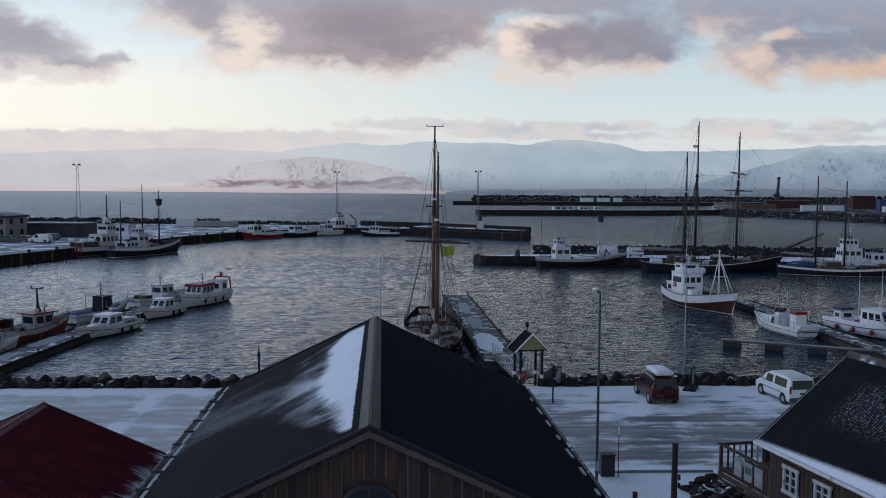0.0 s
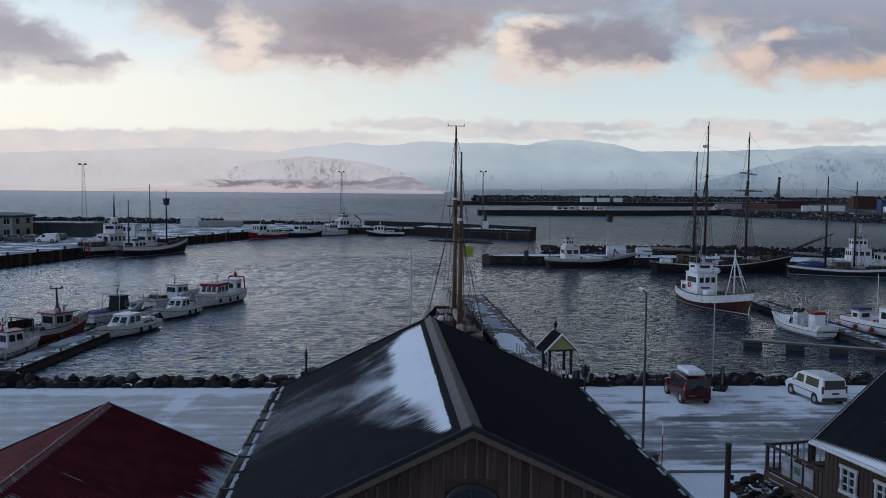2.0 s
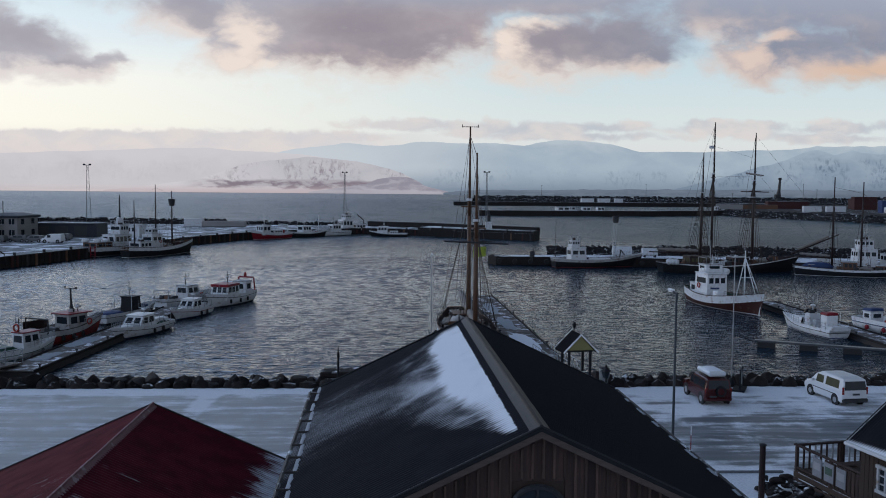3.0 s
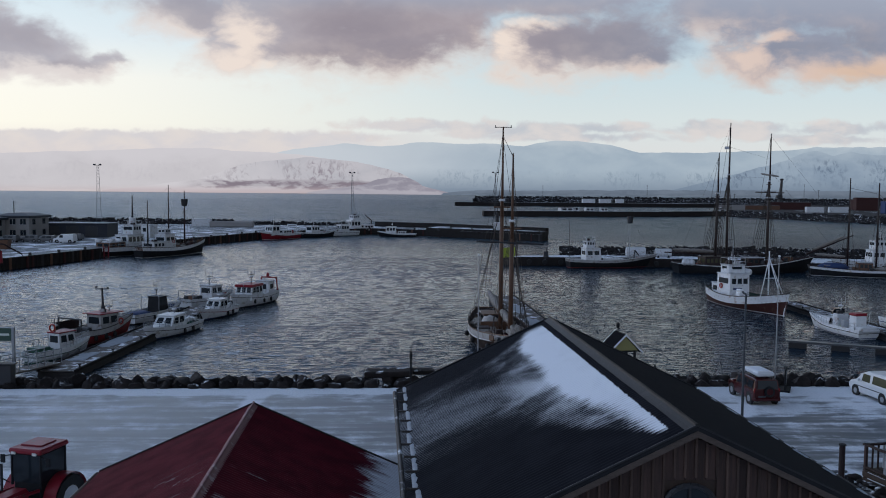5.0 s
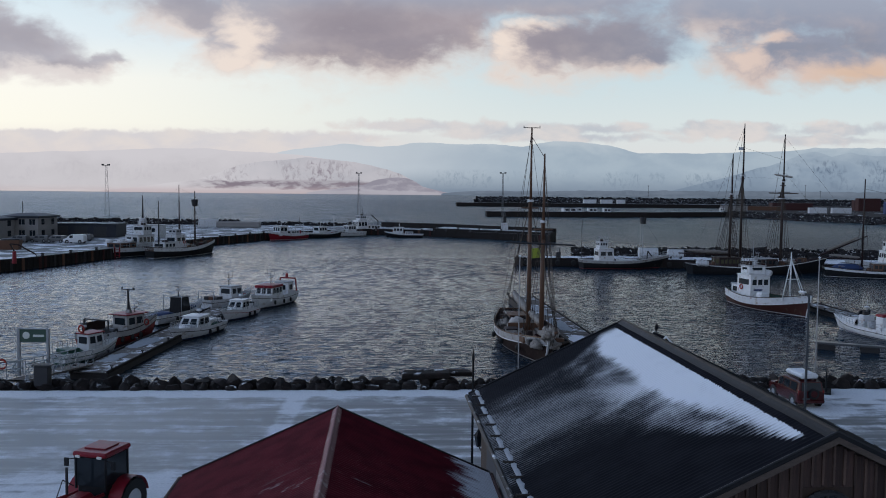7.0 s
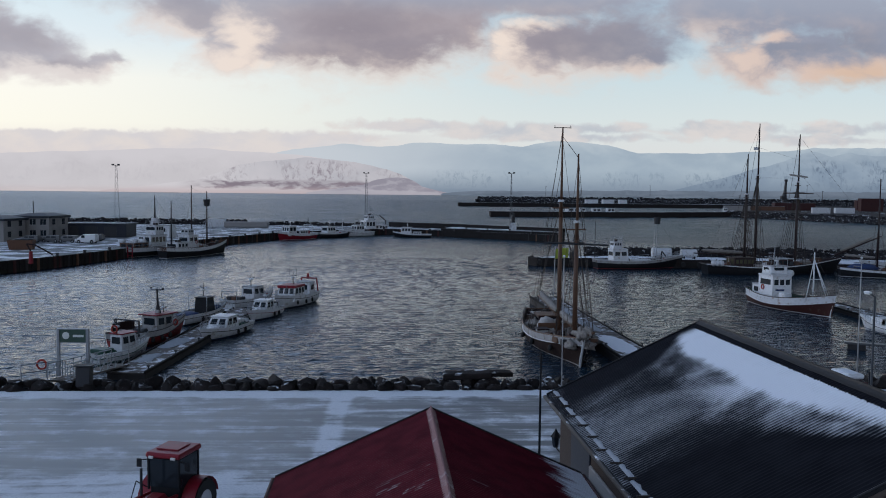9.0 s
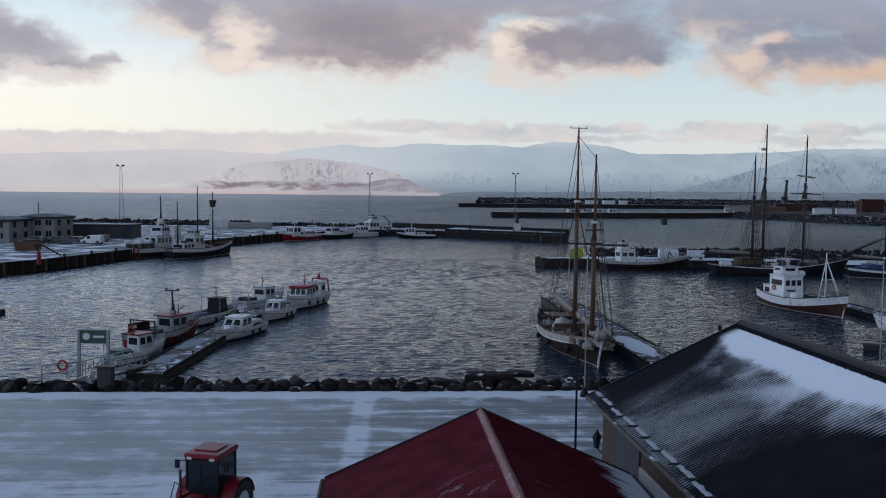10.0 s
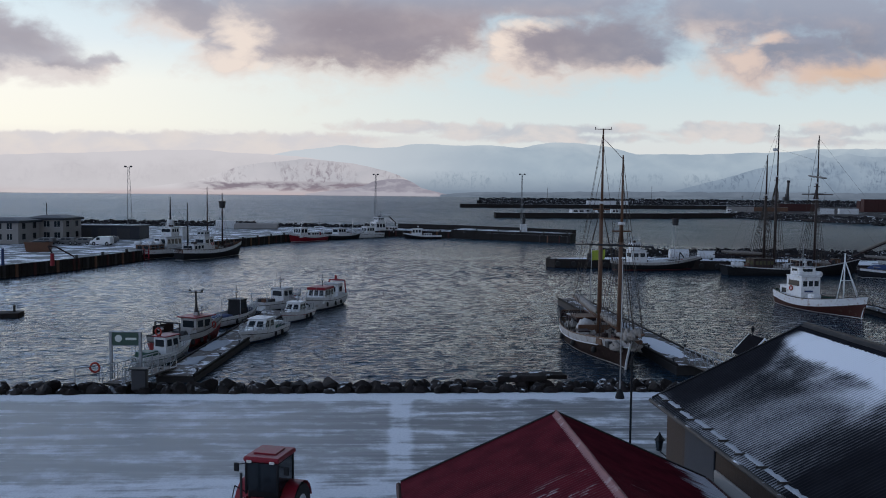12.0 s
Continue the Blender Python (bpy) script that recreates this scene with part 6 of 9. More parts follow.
# ---- left marina ----
plank_pier("pier_marina", (-30.5, 63.2), (-27.75, 97.5), 2.9, -0.55, "icy floating marina dock with planks", 0.6)
for p in ((-30.4, 68.5, 0.7, 1.5), (-30.0, 75.5, 0.85, 2.6)):
    snow_patch(p[0], p[1], -0.53, p[2], p[3], -4, p[1], "trodden snow lying on grey dock planks")
ramp = thing("gangway", pose(-32.9, 57.0, 0.25, 0, 0, -9.0), "galvanised gangway sloping to the marina dock", "gangway")
part("walkway", Geo().sheet([[(-0.65, y, z), (0.65, y, z), (0.65, y, z - 0.12), (-0.65, y, z - 0.12)] for y, z in ((0, 0.0), (8.6, -0.62))], close=True), DOCK, ramp)
for sd in (-0.67, 0.67):
    g = Geo()
    for i in range(9):
        y, z = i * 1.07, -0.62 * i / 8
        g.rod((sd, y, z), (sd, y, z + 1.05), 0.03, 0.03, 5)
        if i < 8:
            g.rod((sd, y, z + 0.1), (sd, y + 1.07, z + 0.9), 0.02, 0.02, 5)
    g.rod((sd, 0, 1.05), (sd, 8.56, 0.43), 0.04).rod((sd, 0, 0.5), (sd, 8.56, -0.1), 0.025)
    part("railing", g, GALV, ramp)
sg = thing("marina_sign", pose(-32.75, 59.4, 0, 0, 0, -4), "green marina sign board on two grey posts", "sign")
for px in (-0.98, 0.98):
    part("post", Geo().box((px, 0, 1.6), (0.2, 0.2, 3.2), 0, 0.03), GREY, sg)
board = part("board", Geo().box((0, 0, 2.72), (1.76, 0.12, 0.85), 0, 0.02), SIGN_GREEN, sg, "green board with pale marks")
part("emblem", Geo().lathe((0, 0, 0), [(0, 0), (0.24, 0), (0.24, 0.02), (0, 0.02)], 16), MAT_BAR, board).matrix_local = pose(-0.45, -0.06, 2.74, 90)
part("bar", Geo().box((0.38, -0.065, 2.72), (0.72, 0.02, 0.15), 0, 0.004), MAT_BAR, board)
part("frame", Geo().box((0, 0, 3.17), (2.1, 0.16, 0.07), 0, 0.02).box((0, 0, 2.27), (1.8, 0.14, 0.05), 0, 0.01), GREY, sg)
fence = thing("shore_railing", pose(-34.3, 57.6, 0.0, 0, 0, 0), "galvanised railing at the top of the ramp", "railing")
mooring_rail(fence, [(-1.2, 0.2, 0), (0.0, 1.2, 0), (0.75, 2.0, 0)], 1.05, GALV, 0.035)
mooring_rail(fence, [(2.3, 2.0, 0), (2.4, 0.6, 0), (2.2, -0.6, 0)], 1.05, GALV, 0.03)
buoy_ring(fence, (-0.2, 1.0, 0.95), 0.3)
cab = thing("power_cabinet", pose(-31.0, 56.4, 0, 0, 0, -3), "dark grey power cabinet beside the sign", "cabinet")
part("cabinet_body", Geo().box((0, 0, 0.65), (0.9, 0.6, 1.25), 0, 0.03), DARK, cab)
part("cabinet_lid", Geo().box((0, 0, 1.33), (1.2, 0.7, 0.08), 0, 0.02), DARK, cab)

# small boat with an orange roof
hl = Hull(5.6, 2.0, (1.25, 0.85, 0.85), 0.7, 2.2, 0.6, 0.4)
b = hulled("fishing_boat", -33.3, 71.0, -26, "small white boat with a red cabin roof", hl, GREEN, SHIP_WHITE, WHITE, 0.35, 0.35, DECK, rub=GREEN)
cabin(b, -0.4, 1.4, 1.25, 0.55, 2.05, SHIP_WHITE, RED, (0, 0.25), 2, 2, 1)
radar_mast(b, -0.3, 2.05, 1.2, DARK, 0.7), buoy_ring(b, (0, -0.55, 2.5), 0.28)
bow_rail(b, hl, 0.5, 0.5)
g = Geo()
for k in range(5):
    g.rod((-0.9, -2.6 + k * 0.5, 0.8), (-0.9, -2.6 + k * 0.5, 1.6), 0.02)
g.rod((-0.9, -2.6, 1.6), (-0.9, -0.6, 1.6), 0.025)
part("work_rail", g, GALV, b)
part("net_bin", Geo().box((0.1, -2.0, 0.85), (1.3, 1.2, 0.7), 0, 0.05), GREEN, b)
# red-hulled fishing boat
hl = Hull(7.9, 3.0, (1.9, 1.25, 1.35), 0.6, 2.2, 0.9, 0.6)
b = hulled("fishing_boat", -33.15, 78.75, -27.5, "red-hulled fishing boat with a red-roofed white wheelhouse", hl, REDHULL, REDHULL, STRAKE, 0.5, 0.6, DECK_RED, rail=MAST_DARK)
cabin(b, 0.1, 2.3, 1.8, 0.7, 2.42, STRAKE, RED, (0, 0.1), 2, 3, 1, win=(0.5, 0.85), over=0.28)
part("funnel_mast", Geo().rod((0, 1.2, 2.42), (0, 1.1, 4.7), 0.13, 0.07).rod((-0.8, 1.1, 4.55), (0.8, 1.1, 4.65), 0.05).rod((-0.3, 1.2, 2.45), (0, 1.15, 3.5), 0.06).rod((0.3, 1.2, 2.45), (0, 1.15, 3.5), 0.06), DARK, b)
part("mast_foot", Geo().box((0, 1.2, 2.62), (0.5, 0.4, 0.35), 0, 0.05), STRAKE, b)
for sd in (-0.85, 0.85):
    part("mast_lamp", Geo().box((sd * 0.8, 1.1, 4.74), (0.18, 0.16, 0.16), 0, 0.03), DARK, b)
lines(b, [((0, 1.1, 4.6), (0, 3.7, 1.85)), ((0, 1.1, 4.6), (-1.2, -3.4, 1.4)), ((0, 1.1, 4.6), (1.2, -3.4, 1.4))], 0.007)
part("gallows", Geo().path([(-1.35, -2.6, 1.0), (-1.35, -2.6, 2.35), (1.35, -2.6, 2.35), (1.35, -2.6, 1.0)], 0.07), DARK, b)
part("winch", Geo().rod((-0.6, -1.0, 1.1), (0.6, -1.0, 1.1), 0.32, 0.32, 10), DARK, b)
part("net_heap", Geo().blob((0.1, -3.4, 1.05), (1.0, 0.8, 0.5), 2, 0.16), MAST_DARK, b, smooth=True)
part("side_screen", Geo().box((-1.35, -1.6, 1.6), (0.06, 2.6, 0.8), 0, 0.02), BROWNHULL, b)
bow_rail(b, hl, 0.68, 0.5), fenders(b, hl, 1, (0.35, 0.5, 0.65), RUBBER, 0.16), buoy_ring(b, (1.1, 2.2, 1.6), 0.26, None, "x")
radar_mast(b, 1.9, 2.5, 0.7, DARK, 0.9)
# white open boat with a dark cabin
hl = Hull(8.2, 2.8, (1.45, 1.0, 1.0), 0.75, 2.3, 0.8, 0.5)
b = hulled("fishing_boat", -31.5, 92.1, -22, "white fishing boat with a dark cabin and blue deck", hl, BLACK, SHIP_WHITE, SHIP_WHITE, 0.3, 0.4, BLUE)
cabin(b, 0.0, 1.6, 1.5, 0.6, 2.3, BLACK, BLACK, (0.1, 0.25), 1, 2, 0)
radar_mast(b, 0.5, 2.35, 1.6, DARK, 0.7)
part("hoop", Geo().path([(-1.1, -0.5, 1.0), (-1.1, -0.5, 2.6), (1.1, -0.5, 2.6), (1.1, -0.5, 1.0)], 0.03), GALV, b)
part("blue_tarp", Geo().blob((0, -2.2, 0.95), (1.0, 1.4, 0.2), 3, 0.1), BLUE, b, smooth=True)
bow_rail(b, hl, 0.6, 0.55), fenders(b, hl, 1, (0.3, 0.55))
# white cruisers lying bow-in on the open side
b, hl = cruiser(-27.2, 82.6, 165, "white motor boat with slanted cabin windows", 7.7, 2.7)
b, hl = cruiser(-25.3, 94.3, 165, "white motor boat with a red stripe", 6.2, 2.4, stripe=RED)
part("net_heap", Geo().blob((0.2, -2.6, 1.05), (0.8, 0.8, 0.35), 4, 0.2), BLACK, b, smooth=True)
hl = Hull(8.8, 3.0, (1.8, 1.3, 1.35), 0.85, 2.3, 1.0, 0.5)
b = hulled("fishing_boat", -23.1, 104.2, 162, "white fishing boat with red wheelhouse trim and red buoy", hl, BLACK, WHITE, WHITE, 0.35, 0.5, DECK, rub=BLACK)
h5 = cabin(b, -0.5, 2.6, 2.3, 0.8, 2.5, WHITE, RED, (0, 0.5), 3, 3, 1)
part("red_band", Geo().box((0, 0.9, 2.46), (2.3, 2.9, 0.3), 0, 0.05), RED, h5)
radar_mast(b, 0.4, 2.6, 1.5, DARK, 0.9), bow_rail(b, hl, 0.6)
block(b, (0.1, -3.4, 1.6), (1.8, 1.5, 1.8), WHITE, (1, 1), name="stern_house", bars=False)
part("stern_arch", Geo().path([(-1.2, -4.3, 1.0), (-1.0, -4.3, 2.9), (1.0, -4.3, 2.9), (1.2, -4.3, 1.0)], 0.09), RED, b)
part("stern_light", Geo().lathe((0.2, -4.4, 2.9), [(0, 0), (0.2, 0.02), (0.17, 0.4), (0.06, 0.6), (0, 0.62)], 10), RED, b)
part("buoy", Geo().blob((0.9, -5.25, 1.2), (0.38, 0.38, 0.38), 1, 0.02), RED, b, smooth=True)
fenders(b, hl, -1, (0.3, 0.5, 0.7))
# grey workboat on the inner side
hl = Hull(7.4, 2.7, (1.5, 1.05, 1.1), 0.8, 2.3, 0.8, 0.5)
b = hulled("fishing_boat", -28.3, 103.5, -30, "white fishing boat with deck gear and aerials", hl, BLACK, SHIP_WHITE, SHIP_WHITE, 0.3, 0.45, DECK_RED)
cabin(b, -0.3, 1.9, 1.9, 0.7, 2.3, SHIP_WHITE, GREY, (0, 0.4), 2, 3, 1)
radar_mast(b, 0.3, 2.35, 1.5, DARK, 1.1), bow_rail(b, hl, 0.55)
part("rack", Geo().path([(-1.1, -3.6, 1.0), (-1.1, -3.6, 2.1), (1.1, -3.6, 2.1), (1.1, -3.6, 1.0)], 0.04), GALV, b)
for k in range(3):
    part("fish_tub", Geo().box((-0.7 + 0.7 * k, -2.4, 1.05), (0.6, 1.0, 0.7), 0, 0.05), CONT_ORANGE if k == 1 else DARK, b)
# raft drifting off the quay
raft = thing("work_raft", pose(-56.5, 96.2, SEA, 0, 0, 8), "dark low work raft with a bollard", "raft")
part("raft_body", Geo().box((0, 0, 0.2), (3.4, 2.4, 0.6), 0, 0.08), CONCRETE, raft)
part("bollard", Geo().rod((0.9, 0.3, 0.5), (0.9, 0.3, 1.2), 0.14), DARK, raft)

# ---- right marina ----
plank_pier("pier_east_marina", (40.9, 66.0), (42.3, 104.5), 2.6, -0.6, "snowy floating marina dock", 0.5)
fing = thing("finger_pontoon", pose(29.2, 75.8, -0.55, 0, 0, -27.4), "narrow grey finger pontoon on dark floats", "pontoon")
part("beam", Geo().box((6.2, 0, 0), (12.6, 0.75, 0.16), 0, 0.03), CAR_GREY, fing)
for k in range(4):
    part("float", Geo().box((0.9 + k * 3.5, 0, -0.42), (1.5, 0.85, 0.7), 0, 0.06), FLOAT, fing)
hl = Hull(14.9, 4.6, (2.7, 1.5, 1.9), 0.5, 2.4, 0.8, 0.9)
b = hulled("fishing_trawler", 36.35, 101.9, 190, "white-topped wooden fishing boat with a brown hull", hl, TRAWL_RED, TRAWL_RED, SHIP_WHITE, 0.85, 0.75, DECK, boot=SHIP_WHITE, rail=MAST_DARK, rub=SHIP_WHITE, inner=GREEN)
wh = cabin(b, -4.6, -1.7, 2.7, 0.9, 3.9, WHITE, WHITE, (0, 0.0), 1, 3, 1, win=(0.62, 0.84), taper=0.96)
block(b, (0, -3.3, 4.5), (2.3, 1.8, 1.0), WHITE, (1, 1), name="upper_bridge", bars=True)
block(b, (0, -5.3, 1.7), (2.3, 1.8, 1.7), WHITE, (1, 1), name="lower_house", bars=False)
part("liferaft", Geo().rod((-1.7, -3.6, 4.15), (-1.7, -2.3, 4.15), 0.38, 0.38, 12), WHITE, b, "white liferaft canister", smooth=True)
part("life_raft_box", Geo().box((0.9, -2.9, 4.35), (0.7, 1.4, 0.6), 0, 0.15), WHITE, b)
part("winch_box", Geo().box((0.8, 0.1, 1.5), (1.1, 1.2, 1.1), 0, 0.12), WHITE, b)
part("name_bar", Geo().box((0.3, -1.66, 2.15), (1.2, 0.03, 0.2), 0, 0.004), BLUE, b)
part("bow_bar", Geo().box((1.28, 5.0, 2.05), (0.03, 1.1, 0.22), 30, 0.004), ROPE, b)
spar(b, (0, 4.2, 1.0), (0, 4.2, 7.2), 0.10, 0.07, WHITE)
for sd in (-1, 1):
    spar(b, (sd * 1.6, 5.0, 1.7), (0, 4.2, 6.4), 0.055, 0.05, WHITE, "mast_leg")
spar(b, (0, 6.4, 2.4), (0, 4.2, 6.4), 0.05, 0.04, WHITE, "mast_leg")
part("mast_bar", Geo().rod((-0.85, 4.6, 4.1), (0.85, 4.6, 4.1), 0.045), WHITE, b)
spar(b, (0, -3.4, 5.0), (0, -3.4, 8.0), 0.06, 0.03, GALV), radar_mast(b, -3.0, 5.0, 1.2, WHITE, 0.9)
buoy_ring(b, (1.4, -3.6, 2.4), 0.28, None, "x")
part("stem_post", Geo().path([(0, 7.2, -0.4), (0, 7.4, 0.6), (0, 8.0, 2.4)], 0.1), SHIP_WHITE, b)
lines(b, [((0, 4.2, 7.0), (0, -3.4, 7.0)), ((0, 4.2, 7.0), (0, 8.0, 2.7))], 0.012)
bow_rail(b, hl, 0.7, 0.5, mat=DARK)
part("deck_gear", Geo().blob((-0.6, 4.6, 1.6), (0.7, 0.8, 0.5), 8, 0.2), SHIP_WHITE, b, smooth=True)
hl = Hull(7.8, 2.7, (1.45, 0.95, 0.9), 0.85, 2.4, 0.9, 0.4)
b = hulled("motor_boat", 38.1, 83.3, 10, "white open motor boat with a red engine cover", hl, WHITE, WHITE, WHITE, 0.3, 0.35, SHIP_WHITE, boot=BLUE, rub=BLACK, gear=8)
part("fore_cabin", Geo().sheet([[(-0.95, 0.6, 0.7), (-0.8, 0.5, 1.5), (0.8, 0.5, 1.5), (0.95, 0.6, 0.7)], [(-0.85, 1.9, 0.9), (-0.65, 1.8, 1.5), (0.65, 1.8, 1.5), (0.85, 1.9, 0.9)], [(-0.25, 3.5, 1.15), (-0.2, 3.4, 1.32), (0.2, 3.4, 1.32), (0.25, 3.5, 1.15)]]), WHITE, b, smooth=False)
cons = part("console", Geo().box((0.0, 0.0, 1.35), (1.3, 0.8, 1.3), 0, 0.08), SHIP_WHITE, b)
part("windscreen", Geo().slab((-0.7, 0.46, 1.9), (0.7, 0.46, 1.9), (0.6, 0.2, 2.4), (-0.6, 0.2, 2.4), 0.03), GLASS, cons)
part("instrument_box", Geo().box((-0.2, -0.1, 2.15), (0.6, 0.35, 0.35), 0, 0.04), DARK, cons)
part("seat", Geo().box((0.1, -0.9, 1.1), (1.2, 0.5, 0.8), 0, 0.08), OLD_WHITE, b)
part("helm_stand", Geo().box((0.15, -2.3, 1.4), (1.2, 1.0, 1.5), 0, 0.06), WHITE, b)
part("red_cover", Geo().box((0.15, -2.3, 2.2), (1.3, 1.1, 0.3), 0, 0.12), RED, b)
part("engine_cover", Geo().box((0, -3.7, 0.95), (1.7, 0.9, 0.5), 0, 0.08), SHIP_WHITE, b)
radar_mast(b, 0.0, 2.0, 1.5, GALV, 1.0), bow_rail(b, hl, 0.55, 0.5)
for sd in (-1, 1):
    mooring_rail(b, [(sd * 1.25, -3.6, 0.9), (sd * 1.3, -2.0, 0.9), (sd * 1.3, -0.4, 0.95)], 0.6, GALV, 0.022)
hl = Hull(11.0, 3.6, (1.9, 1.3, 1.3), 0.8, 2.3, 1.0, 0.6)
b = hulled("fishing_boat", 46.3, 80.6, 195, "white fishing boat with red buoys and blue covers", hl, BLACK, WHITE, WHITE, 0.4, 0.55, DECK, rub=BLUE)
cabin(b, -1.0, 2.0, 2.4, 0.8, 2.6, WHITE, WHITE, (0, 0.5), 3, 3, 1)
part("blue_cover", Geo().box((0.2, -4.2, 2.1), (1.7, 1.2, 0.4), 0, 0.12), BLUE, b)
block(b, (0.2, -4.2, 1.4), (1.6, 1.1, 1.2), WHITE, (1, 1), name="stern_house", bars=False)
part("red_buoy", Geo().blob((-0.4, 1.4, 2.95), (0.75, 0.5, 0.35), 9, 0.15), RED, b, smooth=True)
part("blue_band", Geo().box((0, 2.0, 2.45), (2.3, 0.8, 0.35), 0, 0.08), BLUE, b)
radar_mast(b, 0.2, 2.7, 1.0, WHITE, 1.0), bow_rail(b, hl, 0.55)
spar(b, (0.9, -1.5, 1.0), (0.9, -1.5, 6.0), 0.04, 0.02, WHITE, "aerial"), spar(b, (-0.9, -0.5, 1.0), (-0.9, -0.5, 6.4), 0.04, 0.02, WHITE, "aerial")
fenders(b, hl, 1, (0.2, 0.4, 0.6), RED, 0.2)

# ---- ships at the west quay ----
hl = Hull(18.8, 5.0, (3.0, 1.9, 2.2), 0.5, 2.4, 1.0, 1.0)
b = hulled("whaling_ship", -52.3, 182.4, -27.5, "old oak ship with dark hull, white strake and crow's nest", hl, BROWNHULL, BLACK, SHIP_WHITE, 0.75, 0.7, DECK_RED, boot=SHIP_WHITE, rail=MAST_DARK, category="ship", inner=MAST, gear=44)
wh = cabin(b, -3.4, -0.4, 3.0, 1.3, 4.4, SHIP_WHITE, SHIP_WHITE, (0, 0.2), 2, 3, 1, win=(0.62, 0.84))
block(b, (0, -5.2, 2.2), (3.0, 3.4, 1.8), SHIP_WHITE, name="lower_house", bars=True)
block(b, (0, -2.2, 5.0), (2.0, 1.6, 1.1), OLD_WHITE, name="bridge_top", bars=False)
spar(b, (0, -6.9, 1.3), (0, -6.9, 11.4), 0.19, 0.08, DARK), spar(b, (0, -0.9, 1.3), (0, -0.9, 14.6), 0.18, 0.07, MAST_DARK)
deck_cargo(b, hl, 0.7, [(0.1, 0.4), (0.14, -0.5), (0.53, 0.6), (0.56, -0.4), (0.6, 0.5), (0.64, -0.5), (0.68, 0.5), (0.73, -0.2), (0.77, 0.4), (0.82, 0.0), (0.87, 0.1)], 17)
m = spar(b, (0, 3.9, 1.3), (0, 3.9, 13.4), 0.2, 0.08, MAST_DARK)
part("crows_nest", Geo().lathe((0, 3.9, 10.2), [(0, 0), (0.55, 0.0), (0.75, 1.45), (0.66, 1.45), (0.5, 0.1), (0, 0.1)], 12), DARK, m)
for sd in (-1, 1):
    lines(b, [((sd * 2.2, 3.0, 1.9), (0, 3.9, 10.0)), ((sd * 2.2, 4.6, 2.0), (0, 3.9, 10.0)), ((sd * 2.2, -1.8, 1.9), (0, -0.9, 12.0))], 0.015)
lines(b, [((0, 3.9, 12.5), (0, 9.4, 3.0)), ((0, -0.9, 14.0), (0, -6.9, 10.8)), ((0, -0.9, 14.0), (0, 3.9, 12.5))], 0.01)
part("winch", Geo().rod((-1.0, 1.2, 1.8), (1.0, 1.2, 1.8), 0.5, 0.5, 10), MAST_DARK, b)
for k in range(4):
    part("deck_drum", Geo().lathe((-1.0 + 0.7 * k, 5.2 + 0.4 * (k % 2), 1.5), [(0, 0), (0.35, 0), (0.35, 1.1), (0, 1.1)], 8), MAST_DARK if k % 2 else BROWNHULL, b)
buoy_ring(b, (1.55, -1.2, 3.0), 0.3, None, "x")
part("side_bar", Geo().box((2.05, -4.2, 1.55), (0.03, 1.6, 0.2), -6, 0.004), ROPE, b)

hl = Hull(20, 5.2, (2.9, 1.9, 2.0), 0.6, 2.4, 0.9, 1.0)
b = hulled("tour_ship", -61.1, 184.3, -24, "white passenger ship with a tall wheelhouse and liferafts", hl, BROWNHULL, BLACK, SHIP_WHITE, 0.9, 0.7, DECK, boot=SHIP_WHITE, rail=MAST_DARK, category="ship")
wh = cabin(b, -3.0, 2.2, 3.6, 1.3, 4.2, SHIP_WHITE, OLD_WHITE, (0, 0.2), 4, 3, 2)
block(b, (0, 0.3, 5.2), (2.6, 2.6, 2.0), SHIP_WHITE, name="upper_bridge", bars=True)
for k in range(3):
    part("window", Geo().box((-0.8 + 0.8 * k, -1.02, 5.5), (0.55, 0.04, 0.6), 0, 0.01), GLASS, wh)
part("funnel", Geo().lathe((0, 0.4, 6.2), [(0.8, 0), (0.7, 1.4), (0.5, 1.5), (0, 1.5)], 10), SHIP_WHITE, wh)
spar(b, (0, 0.4, 7.5), (0, 0.4, 12.4), 0.2, 0.08, DARK), radar_mast(b, 0.9, 7.2, 1.6, SHIP_WHITE, 1.6)
block(b, (0, -6.0, 2.1), (3.6, 4.4, 1.6), MAST, name="brown_house", bars=False)
for k, (px, py) in enumerate(((-1.4, -7.9), (1.0, -7.2), (1.2, -5.0))):
    part("liferaft", Geo().rod((px - 0.7, py, 3.25), (px + 0.7, py, 3.25), 0.36, 0.36, 10), SHIP_WHITE, b, smooth=True)
mooring_rail(b, [(1.9, -8.5, 1.9), (1.95, -6, 1.9), (2.0, -3.5, 1.9), (2.0, -1, 1.9)], 1.0, GALV, 0.03)
lines(b, [((0, 0.4, 12), (0, 9.6, 3)), ((0, 0.4, 12), (0, -9.4, 2.4))], 0.01)

# ---- boats along the far quay ----
hl = Hull(13.5, 4.2, (2.6, 1.6, 1.8), 0.7, 2.3, 0.9, 0.8)
b = hulled("fishing_trawler", -38.2, 245.8, 142, "red-hulled white-topped fishing trawler", hl, REDHULL, RED, SHIP_WHITE, 0.6, 0.6, DECK, boot=SHIP_WHITE, category="boat")
cabin(b, 1.5, 4.6, 3.0, 1.2, 3.9, SHIP_WHITE, SHIP_WHITE, (0, 0.3), 2, 3, 1), radar_mast(b, 2.6, 4.0, 2.2, SHIP_WHITE, 1.4)
part("gallows", Geo().path([(-1.7, -4.6, 1.5), (-1.7, -4.6, 4.0), (1.7, -4.6, 4.0), (1.7, -4.6, 1.5)], 0.12), SHIP_WHITE, b)
